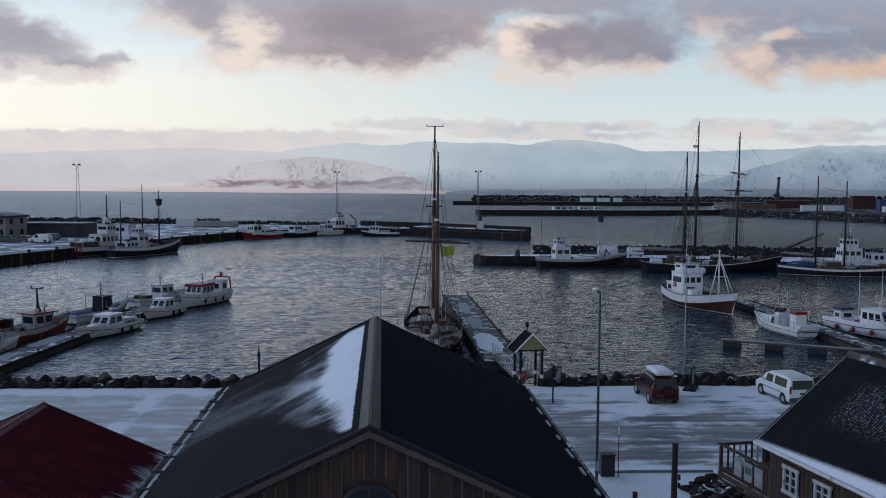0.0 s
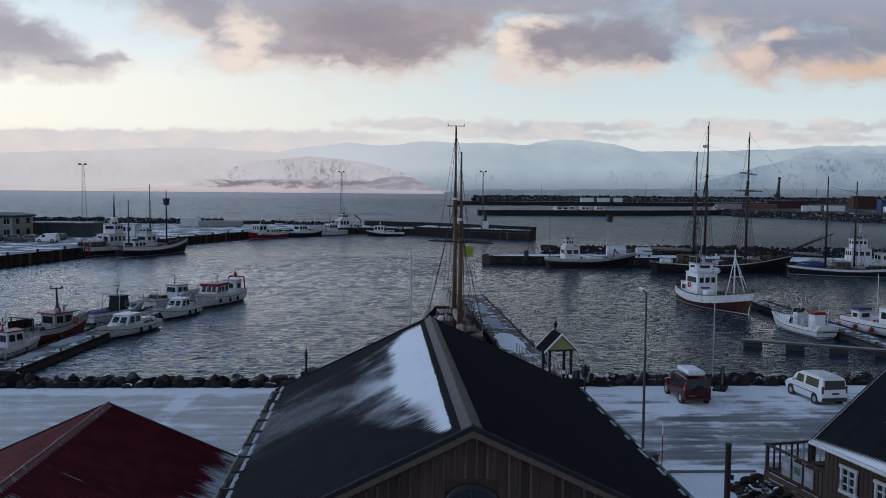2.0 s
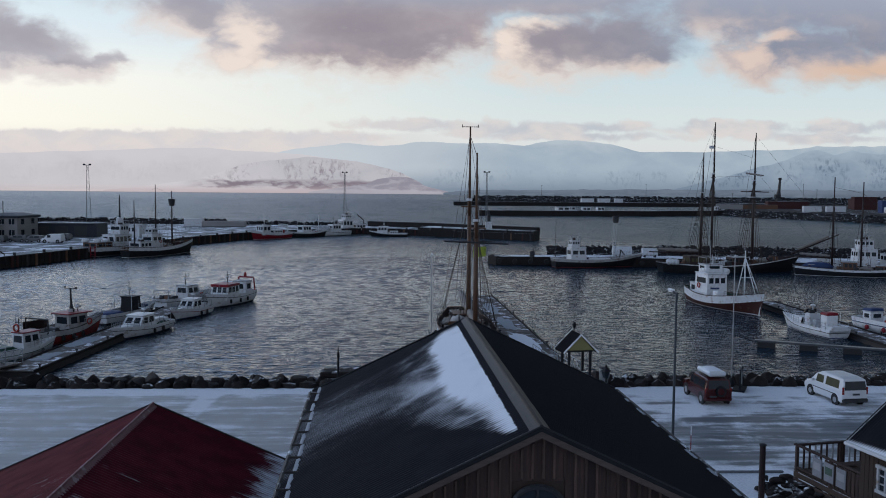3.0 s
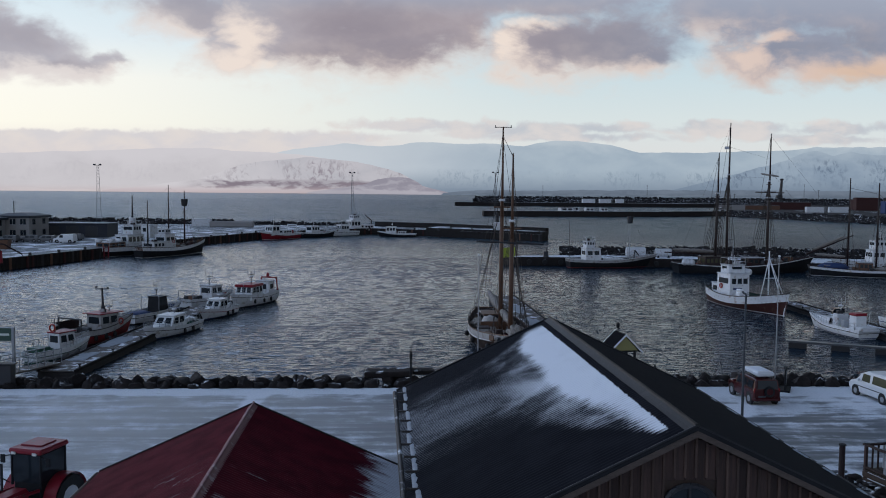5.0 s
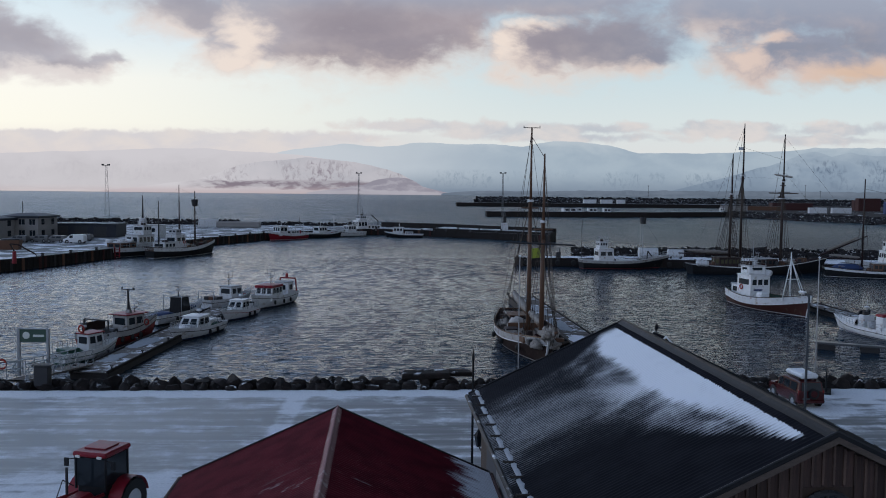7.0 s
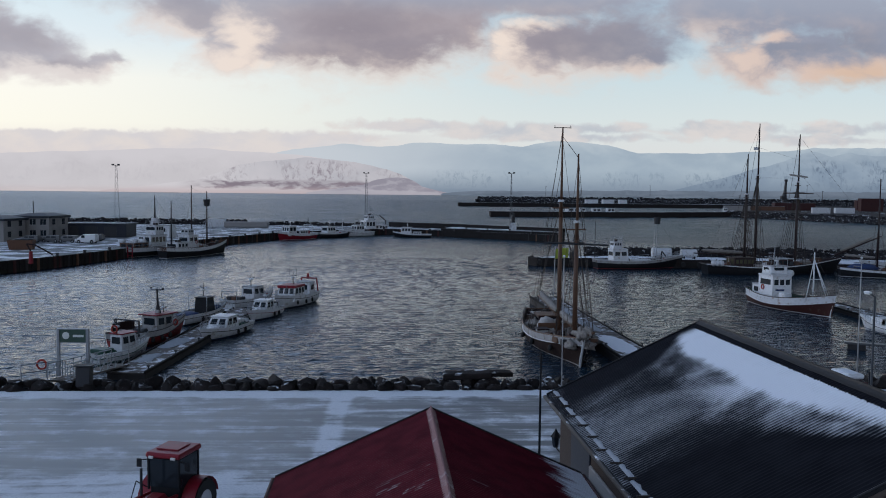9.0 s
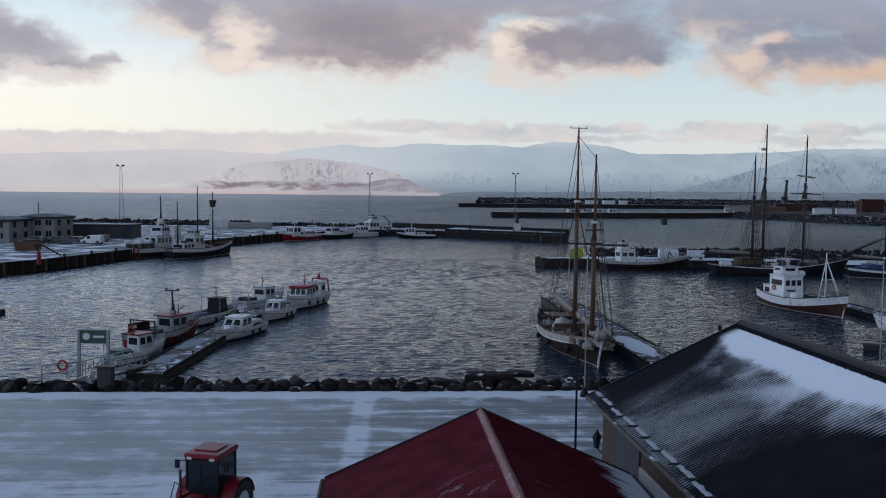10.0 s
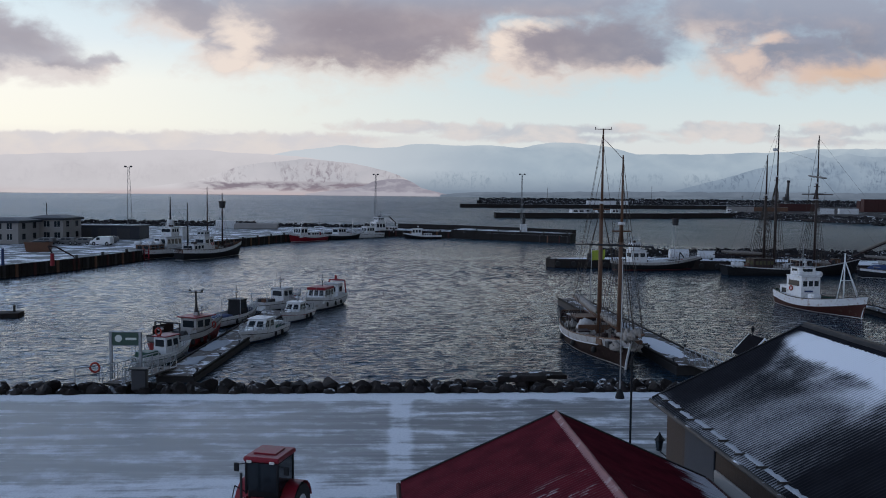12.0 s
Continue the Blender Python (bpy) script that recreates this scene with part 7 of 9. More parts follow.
block(b, (0, -1.4, 1.9), (3.0, 3.4, 1.3), SHIP_WHITE, name="deckhouse", bars=False), part("net_drum", Geo().rod((-1.1, -3.6, 2.0), (1.1, -3.6, 2.0), 0.6, 0.6, 10), RED, b)
spar(b, (0, -4.6, 3.9), (0, -4.6, 6.2), 0.1, 0.05, DARK)
hl = Hull(14, 4.2, (2.3, 1.4, 1.6), 0.6, 2.3, 0.9, 0.8)
b = hulled("fishing_trawler", -28.4, 259.0, -42, "dark-hulled fishing boat with a white wheelhouse", hl, BLACK, BLACK, SHIP_WHITE, 0.4, 0.6, DECK, category="boat")
cabin(b, -4.2, -0.8, 2.8, 1.0, 3.3, SHIP_WHITE, SHIP_WHITE, (0, 0.3), 3, 3, 1), radar_mast(b, -2.4, 3.4, 2.0, SHIP_WHITE, 1.3)
spar(b, (0, 3.0, 1.0), (0, 3.0, 6.4), 0.1, 0.06, SHIP_WHITE), bow_rail(b, hl, 0.6, 0.7)
hl = Hull(12, 3.8, (2.3, 1.4, 1.4), 0.6, 2.3, 0.9, 0.8)
b = hulled("fishing_trawler", -22.2, 265.6, 132, "white fishing boat with a dark sheer line", hl, BLACK, SHIP_WHITE, SHIP_WHITE, 0.4, 0.6, DECK, category="boat")
cabin(b, -2.0, 1.4, 2.7, 1.0, 3.4, SHIP_WHITE, SHIP_WHITE, (0, 0.3), 3, 3, 1), radar_mast(b, 0, 3.5, 2.4, DARK, 1.4), bow_rail(b, hl, 0.6, 0.7)
hl = Hull(15, 4.8, (2.8, 1.8, 2.0), 0.7, 2.3, 0.9, 0.9)
b = hulled("pilot_vessel", -17.5, 275.4, 125, "white and blue-hulled workboat with tall mast", hl, BLUE, BLUE, SHIP_WHITE, 0.5, 0.6, DECK, category="boat")
cabin(b, 0.0, 4.0, 3.4, 1.3, 4.6, SHIP_WHITE, SHIP_WHITE, (0, 0.4), 3, 4, 2)
block(b, (0, 1.5, 5.4), (2.4, 2.4, 1.5), SHIP_WHITE, name="upper_bridge", bars=True), radar_mast(b, 1.0, 6.0, 2.6, DARK, 1.6)
block(b, (0, -3.0, 2.3), (3.0, 3.6, 1.6), SHIP_WHITE, name="deckhouse", bars=False)
part("crane", Geo().path([(0.8, -5.4, 1.8), (0.8, -5.4, 4.4), (0.2, -2.6, 6.2)], 0.16), DARK, b)
hl = Hull(11, 4.2, (1.7, 1.0, 1.0), 0.8, 2.6, 0.6, 0.8)
b = hulled("tug_boat", -5.2, 262.9, 84, "small dark-hulled harbour tug with a white wheelhouse", hl, BLACK, BLACK, SHIP_WHITE, 0.3, 0.5, SHIP_WHITE, category="boat", rub=RUBBER)
cabin(b, 0.4, 3.6, 2.6, 0.8, 3.0, SHIP_WHITE, SHIP_WHITE, (0, 0.3), 3, 3, 2), radar_mast(b, 1.6, 3.1, 1.1, SHIP_WHITE, 1.2)
block(b, (0, -1.4, 1.2), (1.8, 2.4, 0.9), SHIP_WHITE, name="engine_casing", bars=False)

# ---- pier fittings ----
light = thing("pier_light", pose(24.4, 256.6, 1.6), "white pier-head light hut with a dark lantern", "beacon", kind="")
part("hut", Geo().box((0, 0, 1.1), (1.9, 1.9, 2.2), 0, 0.08), SHIP_WHITE, light)
part("tower", Geo().box((0, 0, 3.2), (1.0, 1.0, 2.0), 0, 0.08), DARK, light)
part("lantern", Geo().lathe((0, 0, 4.2), [(0.6, 0), (0.6, 0.1), (0.35, 0.15), (0.35, 0.9), (0, 1.1)], 10), DARK, light)
lattice("light_mast", 23.6, 255.6, 1.58, 16.8, "slim lattice floodlight mast on the pier", 0.45)
lattice("light_mast", -80.4, 222, 0.93, 17.5, "slim lattice floodlight mast on the quay", 0.9)
lattice("light_mast", -20.0, 286, 0.93, 17.6, "slim lattice floodlight mast behind the boats")

# ---- west quay buildings and vehicles ----
def office(name, m, label, w, d, h, wins, roof_over=0.5, rows=2, skip=()):
    """A two-storey rendered block with dark hipped roof and separate windows."""
    t = thing(name, m, label, "building")
    part("wall", Geo().box((0, 0, h / 2), (w, d, h), 0, 0.03), STUCCO, t)
    a, c = w / 2 + roof_over, d / 2 + roof_over
    g = Geo().box((0, 0, h + 0.12), (2 * a, 2 * c, 0.5), 0, 0.04)
    r = min(a, c) * 0.6
    g.sheet([[(-a, -c, h + 0.36), (a, -c, h + 0.36), (a, c, h + 0.36), (-a, c, h + 0.36)], [(-a + r, -c + r, h + 0.95), (a - r, -c + r, h + 0.95), (a - r, c - r, h + 0.95), (-a + r, c - r, h + 0.95)]], close=True)
    g.face([(-a + r, -c + r, h + 0.95), (a - r, -c + r, h + 0.95), (a - r, c - r, h + 0.95), (-a + r, c - r, h + 0.95)])
    part("roof", g, HALL, t)
    for k in range(rows):
        z = 1.5 + k * (h / rows)
        for x, ww in wins:
            wn = part("window", Geo().box((x, -d / 2 - 0.02, z), (ww, 0.06, 1.25), 0, 0.01), GLASS, t)
            part("window_frame", Geo().box((x, -d / 2 - 0.04, z - 0.68), (ww + 0.15, 0.1, 0.08), 0, 0.01).box((x, -d / 2 - 0.04, z), (0.07, 0.08, 1.25)), OLD_WHITE, wn)
        for y in (-d / 4, d / 4):
            part("window", Geo().box((w / 2 + 0.02, y, z), (0.06, 1.3, 1.25), 0, 0.01), GLASS, t)
    return t


office("harbour_office", pose(-92.0, 205.5, 0.93, 0, 0, -6), "grey two-storey harbour building with dark hipped roof", 7.6, 9.0, 5.0, [(-2.3, 1.3), (0.1, 1.3), (2.5, 1.3)])
office("harbour_office", pose(-100.6, 196.5, 0.93, 0, 0, -6), "long grey two-storey harbour building with dark roof", 13.0, 9.0, 4.6, [(-4.6, 3.0), (0.2, 1.1), (2.3, 1.1), (4.6, 1.1)])
office("harbour_office", pose(-113.5, 193.5, 0.93, 0, 0, -6), "grey harbour building with dark flat-hipped roof", 12.0, 9.0, 4.2, [(-3.5, 2.6), (1.5, 2.6)])
part_pole = thing("pole", pose(-95.0, 208.0, 5.9), "thin dark flue on the roof", "pole")
part("flue", Geo().rod((0, 0, -0.6), (0, 0, 3.6), 0.1), DARK, part_pole)
hall = thing("low_hall", pose(-83.0, 216.5, 0.93, 0, 0, -3), "low dark harbour hall with snow-edged flat roof", "building")
part("wall", Geo().box((0, 0, 1.6), (16, 7, 3.2), 0, 0.03), HALL, hall)
part("roof", Geo().box((0, 0, 3.28), (16.6, 7.6, 0.2), 0, 0.03), QUAY_TOP, hall)
for k in range(3):
    part("door", Geo().box((-5 + 4.6 * k, -3.52, 1.3), (3.0, 0.06, 2.5), 0, 0.02), DARK, hall)
hut = thing("white_shed", pose(-67.0, 214, 0.93, 0, 0, -10), "small white harbour shed with a row of windows", "building")
part("wall", Geo().box((0, 0, 1.5), (5.2, 4, 3.0), 0, 0.04), SHIP_WHITE, hut)
part("roof", Geo().box((0, 0, 3.06), (5.6, 4.4, 0.14), 0, 0.03), GREY, hut)
for k in range(3):
    part("window", Geo().box((-1.4 + 1.3 * k, -2.02, 1.9), (0.8, 0.06, 0.9), 0, 0.01), GLASS, hut)
single("container", Geo().box((0, 0, 1.25), (6.0, 2.4, 2.5), 0, 0.05), SHIP_WHITE, "pale steel container on the quay", "container", pose(-67.2, 279, 0.93, 0, 0, 4))
tank = thing("orange_skip", pose(-81.4, 168.6, 0.93, 0, 0, 4), "worn orange steel skip on the quay", "skip")
part("skip_body", Geo().sheet([[(-2.0, -0.9, 0), (2.0, -0.9, 0), (2.0, 0.9, 0), (-2.0, 0.9, 0)], [(-2.3, -1.1, 1.8), (2.3, -1.1, 1.8), (2.3, 1.1, 1.8), (-2.3, 1.1, 1.8)]], close=True), CONT_ORANGE, tank)
part("skip_load", Geo().blob((0, 0, 1.7), (1.9, 0.9, 0.4), 3, 0.15), DARK, tank, smooth=True)
crane = thing("quay_crane", pose(-67.0, 137.2, 0.93, 0, 0, 0), "small red quay crane with a folded arm", "crane")
part("pillar", Geo().rod((0, 0, 0), (0, 0, 1.9), 0.35, 0.28, 10), RED, crane)
part("arm", Geo().path([(0, 0, 1.9), (-0.6, 0, 3.0), (0.6, 0, 2.9), (3.2, 0.2, 1.4)], 0.13), MAST_DARK, crane)
part("hook_rod", Geo().rod((3.2, 0.2, 1.4), (3.3, 0.2, 0.9), 0.05), DARK, crane)
post = thing("blue_post", pose(-74.6, 137.7, 0.93), "dark blue mooring pillar on the quay", "bollard")
part("shaft", Geo().rod((0, 0, 0), (0, 0, 2.6), 0.25, 0.2, 8), BLUE, post)
ladder = thing("red_ladder", pose(-63.0, 174.8, SEA, 0, 0, -15), "red quay ladder frame", "ladder")
part("rails", Geo().rod((-0.5, -0.35, 0.1), (-0.5, -0.35, 2.3), 0.12).rod((0.5, -0.35, 0.1), (0.5, -0.35, 2.3), 0.12), RED, ladder)
part("rungs", Geo().rod((-0.5, -0.35, 0.6), (0.5, -0.35, 0.6), 0.06).rod((-0.5, -0.35, 1.2), (0.5, -0.35, 1.2), 0.06).rod((-0.5, -0.35, 1.8), (0.5, -0.35, 1.8), 0.06), RED, ladder)
single("storage_shed", Geo().box((0, 0, 0.95), (13.5, 3.0, 1.9), 0, 0.35), STUCCO, "long low grey shed on the quay", "shed", pose(-57, 275, 0.9, 0, 0, 4))


# ---- middle pier: ships, tanks ----
hl = Hull(16.6, 4.6, (2.5, 1.5, 1.7), 0.6, 2.3, 0.8, 0.9)
b = hulled("whaling_boat", 34.0, 158.4, -82, "white whale-watching boat with a dark crow's nest", hl, BLACK, BLACK, STRAKE, 0.55, 0.6, DECK, boot=REDHULL, category="boat", rail=SHIP_WHITE)
wh = cabin(b, -5.4, -2.4, 2.8, 1.0, 3.6, SHIP_WHITE, SHIP_WHITE, (0, 0.2), 2, 3, 1, win=(0.55, 0.82))
block(b, (0, -4.4, 4.3), (2.0, 1.6, 1.3), SHIP_WHITE, name="upper_bridge", bars=True)
m = spar(b, (0, 3.6, 1.1), (0, 3.6, 9.4), 0.08, 0.06, OLD_WHITE)
part("crows_nest", Geo().lathe((0, 3.6, 8.2), [(0, 0), (0.5, 0.0), (0.62, 1.3), (0.55, 1.3), (0.42, 0.1), (0, 0.1)], 12), DARK, m)
part("mast_ladder", Geo().rod((-0.5, 3.4, 1.2), (-0.35, 3.4, 8.2), 0.02).rod((-0.9, 3.4, 1.2), (-0.7, 3.4, 8.2), 0.02), SHIP_WHITE, m)
part("hoist", Geo().path([(0.2, 4.4, 1.3), (0.2, 4.6, 3.2), (0.2, 5.4, 2.2)], 0.12), DARK, b)
part("bench_house", Geo().box((0, 0.6, 1.3), (2.2, 3.6, 0.7), 0, 0.08), SHIP_WHITE, b)
bow_rail(b, hl, 0.55, 0.7), radar_mast(b, -3.4, 5.0, 1.0, SHIP_WHITE, 1.0)
lines(b, [((0, 3.6, 9.2), (0, 8.4, 2.5)), ((0, 3.6, 9.2), (0, -3.8, 5.0))], 0.01)
for x, y, r, L in ((40.6, 165.5, 0.95, 3.6), (46.2, 166.0, 0.8, 3.0)):
    tk = thing("steel_tank", pose(x, y, 0.18, 0, 0, -4), "white horizontal storage tank on the pier", "tank")
    part("shell", Geo().rod((-L / 2, 0, r + 0.2), (L / 2, 0, r + 0.2), r, r, 18), SHIP_WHITE, tk, smooth=False)
    for sx in (-L / 3, L / 3):
        part("cradle", Geo().box((sx, 0, 0.25), (0.3, r * 1.5, 0.5), 0, 0.03), DARK, tk)
single("black_box", Geo().box((0, 0, 0.6), (0.9, 0.7, 1.2), 0, 0.06).rod((0.2, 0, 1.2), (0.2, 0, 1.9), 0.1), DARK, "dark pump cabinet on the pier", "cabinet", pose(23.0, 165.2, 0.18))
pole = thing("pole", pose(27.8, 166.5, 0.18), "thin dark pole on the pier", "pole")
part("shaft", Geo().rod((0, 0, 0), (0, 0, 7.2), 0.07, 0.04), DARK, pole)

hl = Hull(24.5, 6.0, (2.8, 1.35, 1.9), 0.45, 2.4, 1.6, 1.3)
b = hulled("three_masted_ship", 55.2, 149.6, -84, "three-masted wooden tall ship with dark hull and furled yards", hl, BLACK, BLACK, SHIP_WHITE, 0.24, 0.35, DECK_RED, category="sailing ship", rail=MAST_DARK, inner=MAST_DARK, gear=60)
tall_rig(b, hl, [(-5.0, 0.9, 20.9), (-3.0, 0.9, 26.2), (4.7, 0.9, 24.5)], MAST_DARK, 0.25, rope=0.035, spread=(-1.7, -1.2, -0.7, -0.2, 0.4))
for z, wd in ((14.2, 3.4), (9.6, 4.0)):
    part("yard", Geo().rod((-wd * 0.3, 4.4, z), (wd * 0.3, 5.4, z), 0.12).rod((-wd, 4.1, z), (wd, 5.6, z - 0.1), 0.1, 0.08), MAST_DARK, b)
deck_cargo(b, hl, 0.35, [(0.07, 0.3), (0.11, -0.6), (0.15, 0.7), (0.2, -0.7), (0.36, 0.8), (0.40, 0.2), (0.43, -0.8), (0.47, 0.8), (0.5, 0.7), (0.52, -0.6), (0.62, 0.8), (0.66, -0.5), (0.7, 0.4), (0.74, 0.7), (0.78, -0.4), (0.82, 0.3), (0.86, 0.1)], 3)
furled(b, (-1.6, 4.0, 17.4), (1.7, 5.5, 16.9), 0.22, 5, "furled_topsail", 0.3, 4)
part("platform", Geo().box((0, 4.7, 13.2), (1.8, 1.4, 0.15), 0, 0.04), OLD_WHITE, b)
spar(b, (0, 12.4, 3.2), (0, 21.5, 6.6), 0.2, 0.1, MAST_DARK, "bowsprit")
spar(b, (0, -3.6, 3.2), (0, -14.5, 3.6), 0.16, 0.1, MAST_DARK, "boom")
furled(b, (0, -5.4, 3.5), (0, -13.0, 3.9), 0.42, 7, "furled_mainsail", 0.1, 7)
spar(b, (0, 4.2, 3.2), (0, -2.2, 3.4), 0.13, 0.1, MAST_DARK, "boom")
furled(b, (0, 13.5, 3.9), (0, 19.5, 6.2), 0.3, 4, "furled_jib", 0.4, 9)
lines(b, [((0, 21, 6.5), (0, 4.8, 24.0)), ((0, 17, 5.0), (0, 4.8, 18.0)), ((0, 4.8, 20.0), (0, -2.9, 22.0)), ((0, -3, 25.5), (0, -5, 20.4)), ((0, -5.0, 20.0), (0, -12, 2.6)), ((0, -2.9, 16.8), (0, 4.4, 16.8))], 0.014)
cabin(b, -7.6, -3.6, 3.0, 0.9, 2.8, MAST_DARK, MAST_DARK, (0, 0), 5, 2, 2, name="deckhouse", taper=0.98, glass=PALE_GLASS)
block(b, (0, 2.0, 1.75), (2.8, 3.0, 1.7), MAST_DARK, name="fore_house", bars=False)
part("deck_boat", Geo().blob((0.6, -0.6, 1.5), (0.8, 2.0, 0.55), 6, 0.05), SHIP_WHITE, b, smooth=True)
for k in range(3):
    part("fender", Geo().blob((2.6 - 0.2 * k, -10.6 - 0.6 * k, 2.0), (0.5, 0.5, 0.55), k, 0.06), SHIP_WHITE, b, smooth=True)
part("small_flag", Geo().sheet([[(0, -3.0 - 0.9 * i / 3, 21.6 + 0.5 * j) for i in range(4)] for j in range(2)]), SHIP_WHITE, b)

hl = Hull(22, 5.4, (2.4, 1.25, 1.7), 0.5, 2.4, 1.2, 1.1)
b = hulled("wooden_ketch", 75.8, 141.4, -108, "two-masted dark wooden ketch with a white strake", hl, BROWNHULL, BLACK, SHIP_WHITE, 0.45, 0.45, DECK_RED, boot=SHIP_WHITE, category="sailing ship", rail=MAST_DARK, inner=MAST_DARK, gear=46)
for yy, top, nm in ((-5.2, 15.6, 0), (-0.7, 14.8, 1)):
    spar(b, (0, yy, 0.7), (0, yy, top + 1.1), 0.18, 0.09, MAST_DARK)
    for sd in (-1, 1):
        lines(b, [((sd * 2.3, yy - 0.8, 1.7), (0, yy, top - 3)), ((sd * 2.3, yy + 0.8, 1.7), (0, yy, top - 3))], 0.03)
deck_cargo(b, hl, 0.45, [(0.12, 0.5), (0.2, -0.6), (0.3, 0.8), (0.42, 0.8), (0.46, -0.3), (0.5, 0.6), (0.54, -0.7), (0.58, 0.8), (0.66, 0.2), (0.74, -0.4), (0.78, 0.5), (0.84, 0.1)], 11)
spar(b, (0, -5.4, 3.0), (0, -11.0, 3.2), 0.13, 0.09, MAST_DARK, "boom"), furled(b, (0, -5.6, 3.2), (0, -10.4, 3.5), 0.34, 5, "furled_sail", 0.1, 2)
part("deck_cover", Geo().blob((0, -7.5, 1.6), (1.5, 2.6, 0.7), 11, 0.1), BLUE, b, "dark canvas cover", smooth=True)
cabin(b, -3.6, -1.4, 2.6, 0.75, 2.4, CONT_ORANGE, OLD_WHITE, (0, 0), 3, 2, 1, name="deckhouse")
block(b, (0.4, 3, 1.35), (2.0, 2.6, 1.2), CONT_ORANGE, name="skylight_house", bars=False)
lines(b, [((0, -5.2, 15), (0, -0.7, 14)), ((0, -0.7, 14), (0, 11, 2.7))], 0.03)
hl = Hull(16, 4.6, (2.4, 1.5, 1.7), 0.6, 2.4, 1.0, 0.9)
b = hulled("passenger_boat", 81.5, 151.0, 84, "white passenger boat with tall wheelhouse behind the ketch", hl, BLACK, SHIP_WHITE, SHIP_WHITE, 0.6, 0.6, DECK, category="boat")
wh = cabin(b, -1.2, 2.4, 3.2, 1.1, 4.0, SHIP_WHITE, SHIP_WHITE, (0, 0.2), 3, 3, 1, win=(0.6, 0.85))
block(b, (0, 0.6, 4.9), (2.4, 2.4, 1.6), SHIP_WHITE, name="upper_bridge", bars=True)
for k in range(3):
    part("window", Geo().box((1.22, -0.2 + 0.8 * k, 5.0), (0.05, 0.55, 0.7), 0, 0.01), GLASS, wh)
part("letter_bar", Geo().box((1.55, 0.6, 2.6), (0.04, 1.8, 0.4), 0, 0.01), BLUE, wh)
block(b, (0, -4.6, 2.2), (3.0, 3.4, 2.0), SHIP_WHITE, name="stern_house", bars=True)
radar_mast(b, 0.4, 5.8, 2.6, SHIP_WHITE, 1.2)
mooring_rail(b, [(2.1, 2.6, 1.4), (2.15, 0.6, 1.4), (2.2, -1.4, 1.4), (2.1, -3.4, 1.4), (2.0, -5.4, 1.4)], 1.1, GALV, 0.03)


# ---- rock banks and the far harbour ----
def rock_bank(name, a, b, wide, high, base, size, count, seed, label, mat=None):
    """A breakwater heaped from rough stones, far off and past counting."""
    rnd = random.Random(seed)
    a, b = Vector(a), Vector(b)
    d = (b - a)
    side = Vector((-d.y, d.x)).normalized()
    g = Geo()
    oct_f = [(0, 2, 4), (2, 1, 4), (1, 3, 4), (3, 0, 4), (2, 0, 5), (1, 2, 5), (3, 1, 5), (0, 3, 5)]
    ridge_pts = []
    n = 24
    rows = []
    for i in range(n + 1):
        p = a.lerp(b, i / n)
        rows.append([(p.x + side.x * s * wide, p.y + side.y * s * wide, base + high * hh) for s, hh in ((-0.62, -0.6), (-0.15, 0.82), (0.15, 0.82), (0.62, -0.6))])
    g.sheet(rows)
    for i in range(count):
        f, s = rnd.random(), rnd.uniform(-0.5, 0.5)
        p = a.lerp(b, f) + side * (s * wide)
        z = base + high * (1 - abs(s) * 1.7) - 0.1 * size
        r = size * rnd.uniform(0.5, 1.1)
        rot = Matrix.Rotation(rnd.random() * 6.28, 3, "Z") @ Matrix.Rotation(rnd.random() * 3, 3, "X")
        k = len(g.v)
        for q in ((1, 0.7, 0.2), (-0.9, -0.8, -0.1), (-0.7, 1, 0), (0.8, -0.9, 0.1), (0.1, 0, 0.62), (0, 0, -0.6)):
            v = rot @ (Vector(q) * r * rnd.uniform(0.85, 1.15))
            g.v.append((p.x + v.x, p.y + v.y, z + v.z))
        g.f += [tuple(k + j for j in f_) for f_ in oct_f]
    return single(name, g, mat or ROCK_FAR, label, "breakwater", kind="stuff")


rock_bank("breakwater", (28, 174.5), (49, 173), 6.5, 2.6, SEA, 0.7, 800, 3, "dark rubble breakwater behind the pier")
rock_bank("breakwater", (49, 173), (165, 158), 7.5, 2.9, SEA, 0.7, 2200, 4, "dark rubble breakwater with patches of snow")
rock_bank("breakwater", (-140, 300), (-60, 297), 10, 3.6, SEA, 0.8, 1500, 5, "dark rubble sea wall behind the quay")
rock_bank("breakwater", (-60, 297), (-20, 295), 6, 3.0, SEA, 0.7, 800, 6, "dark rubble sea wall behind the boats")
rock_bank("breakwater", (84, 955), (560, 985), 46, 9.5, SEA, 2.0, 4200, 7, "long outer rubble breakwater with snow")
rock_bank("breakwater", (560, 985), (1500, 900), 60, 12.5, SEA, 3.5, 1200, 8, "outer rubble breakwater in the distance")
rock_bank("breakwater", (205, 548), (236, 402), 14, 4.4, SEA - 1, 1.2, 1900, 9, "sloped stone revetment with snow")
rock_bank("breakwater", (236, 402), (520, 350), 14, 4.4, SEA - 1, 1.6, 1000, 10, "sloped stone shore along the far quay")
pier("pier_industrial", [(206, 542), (238, 404), (520, 352), (1500, 352), (1500, 930), (420, 930), (206, 560)], 2.0, "snow-streaked far harbour yard", YARD_SOIL)
rnd = random.Random(12)
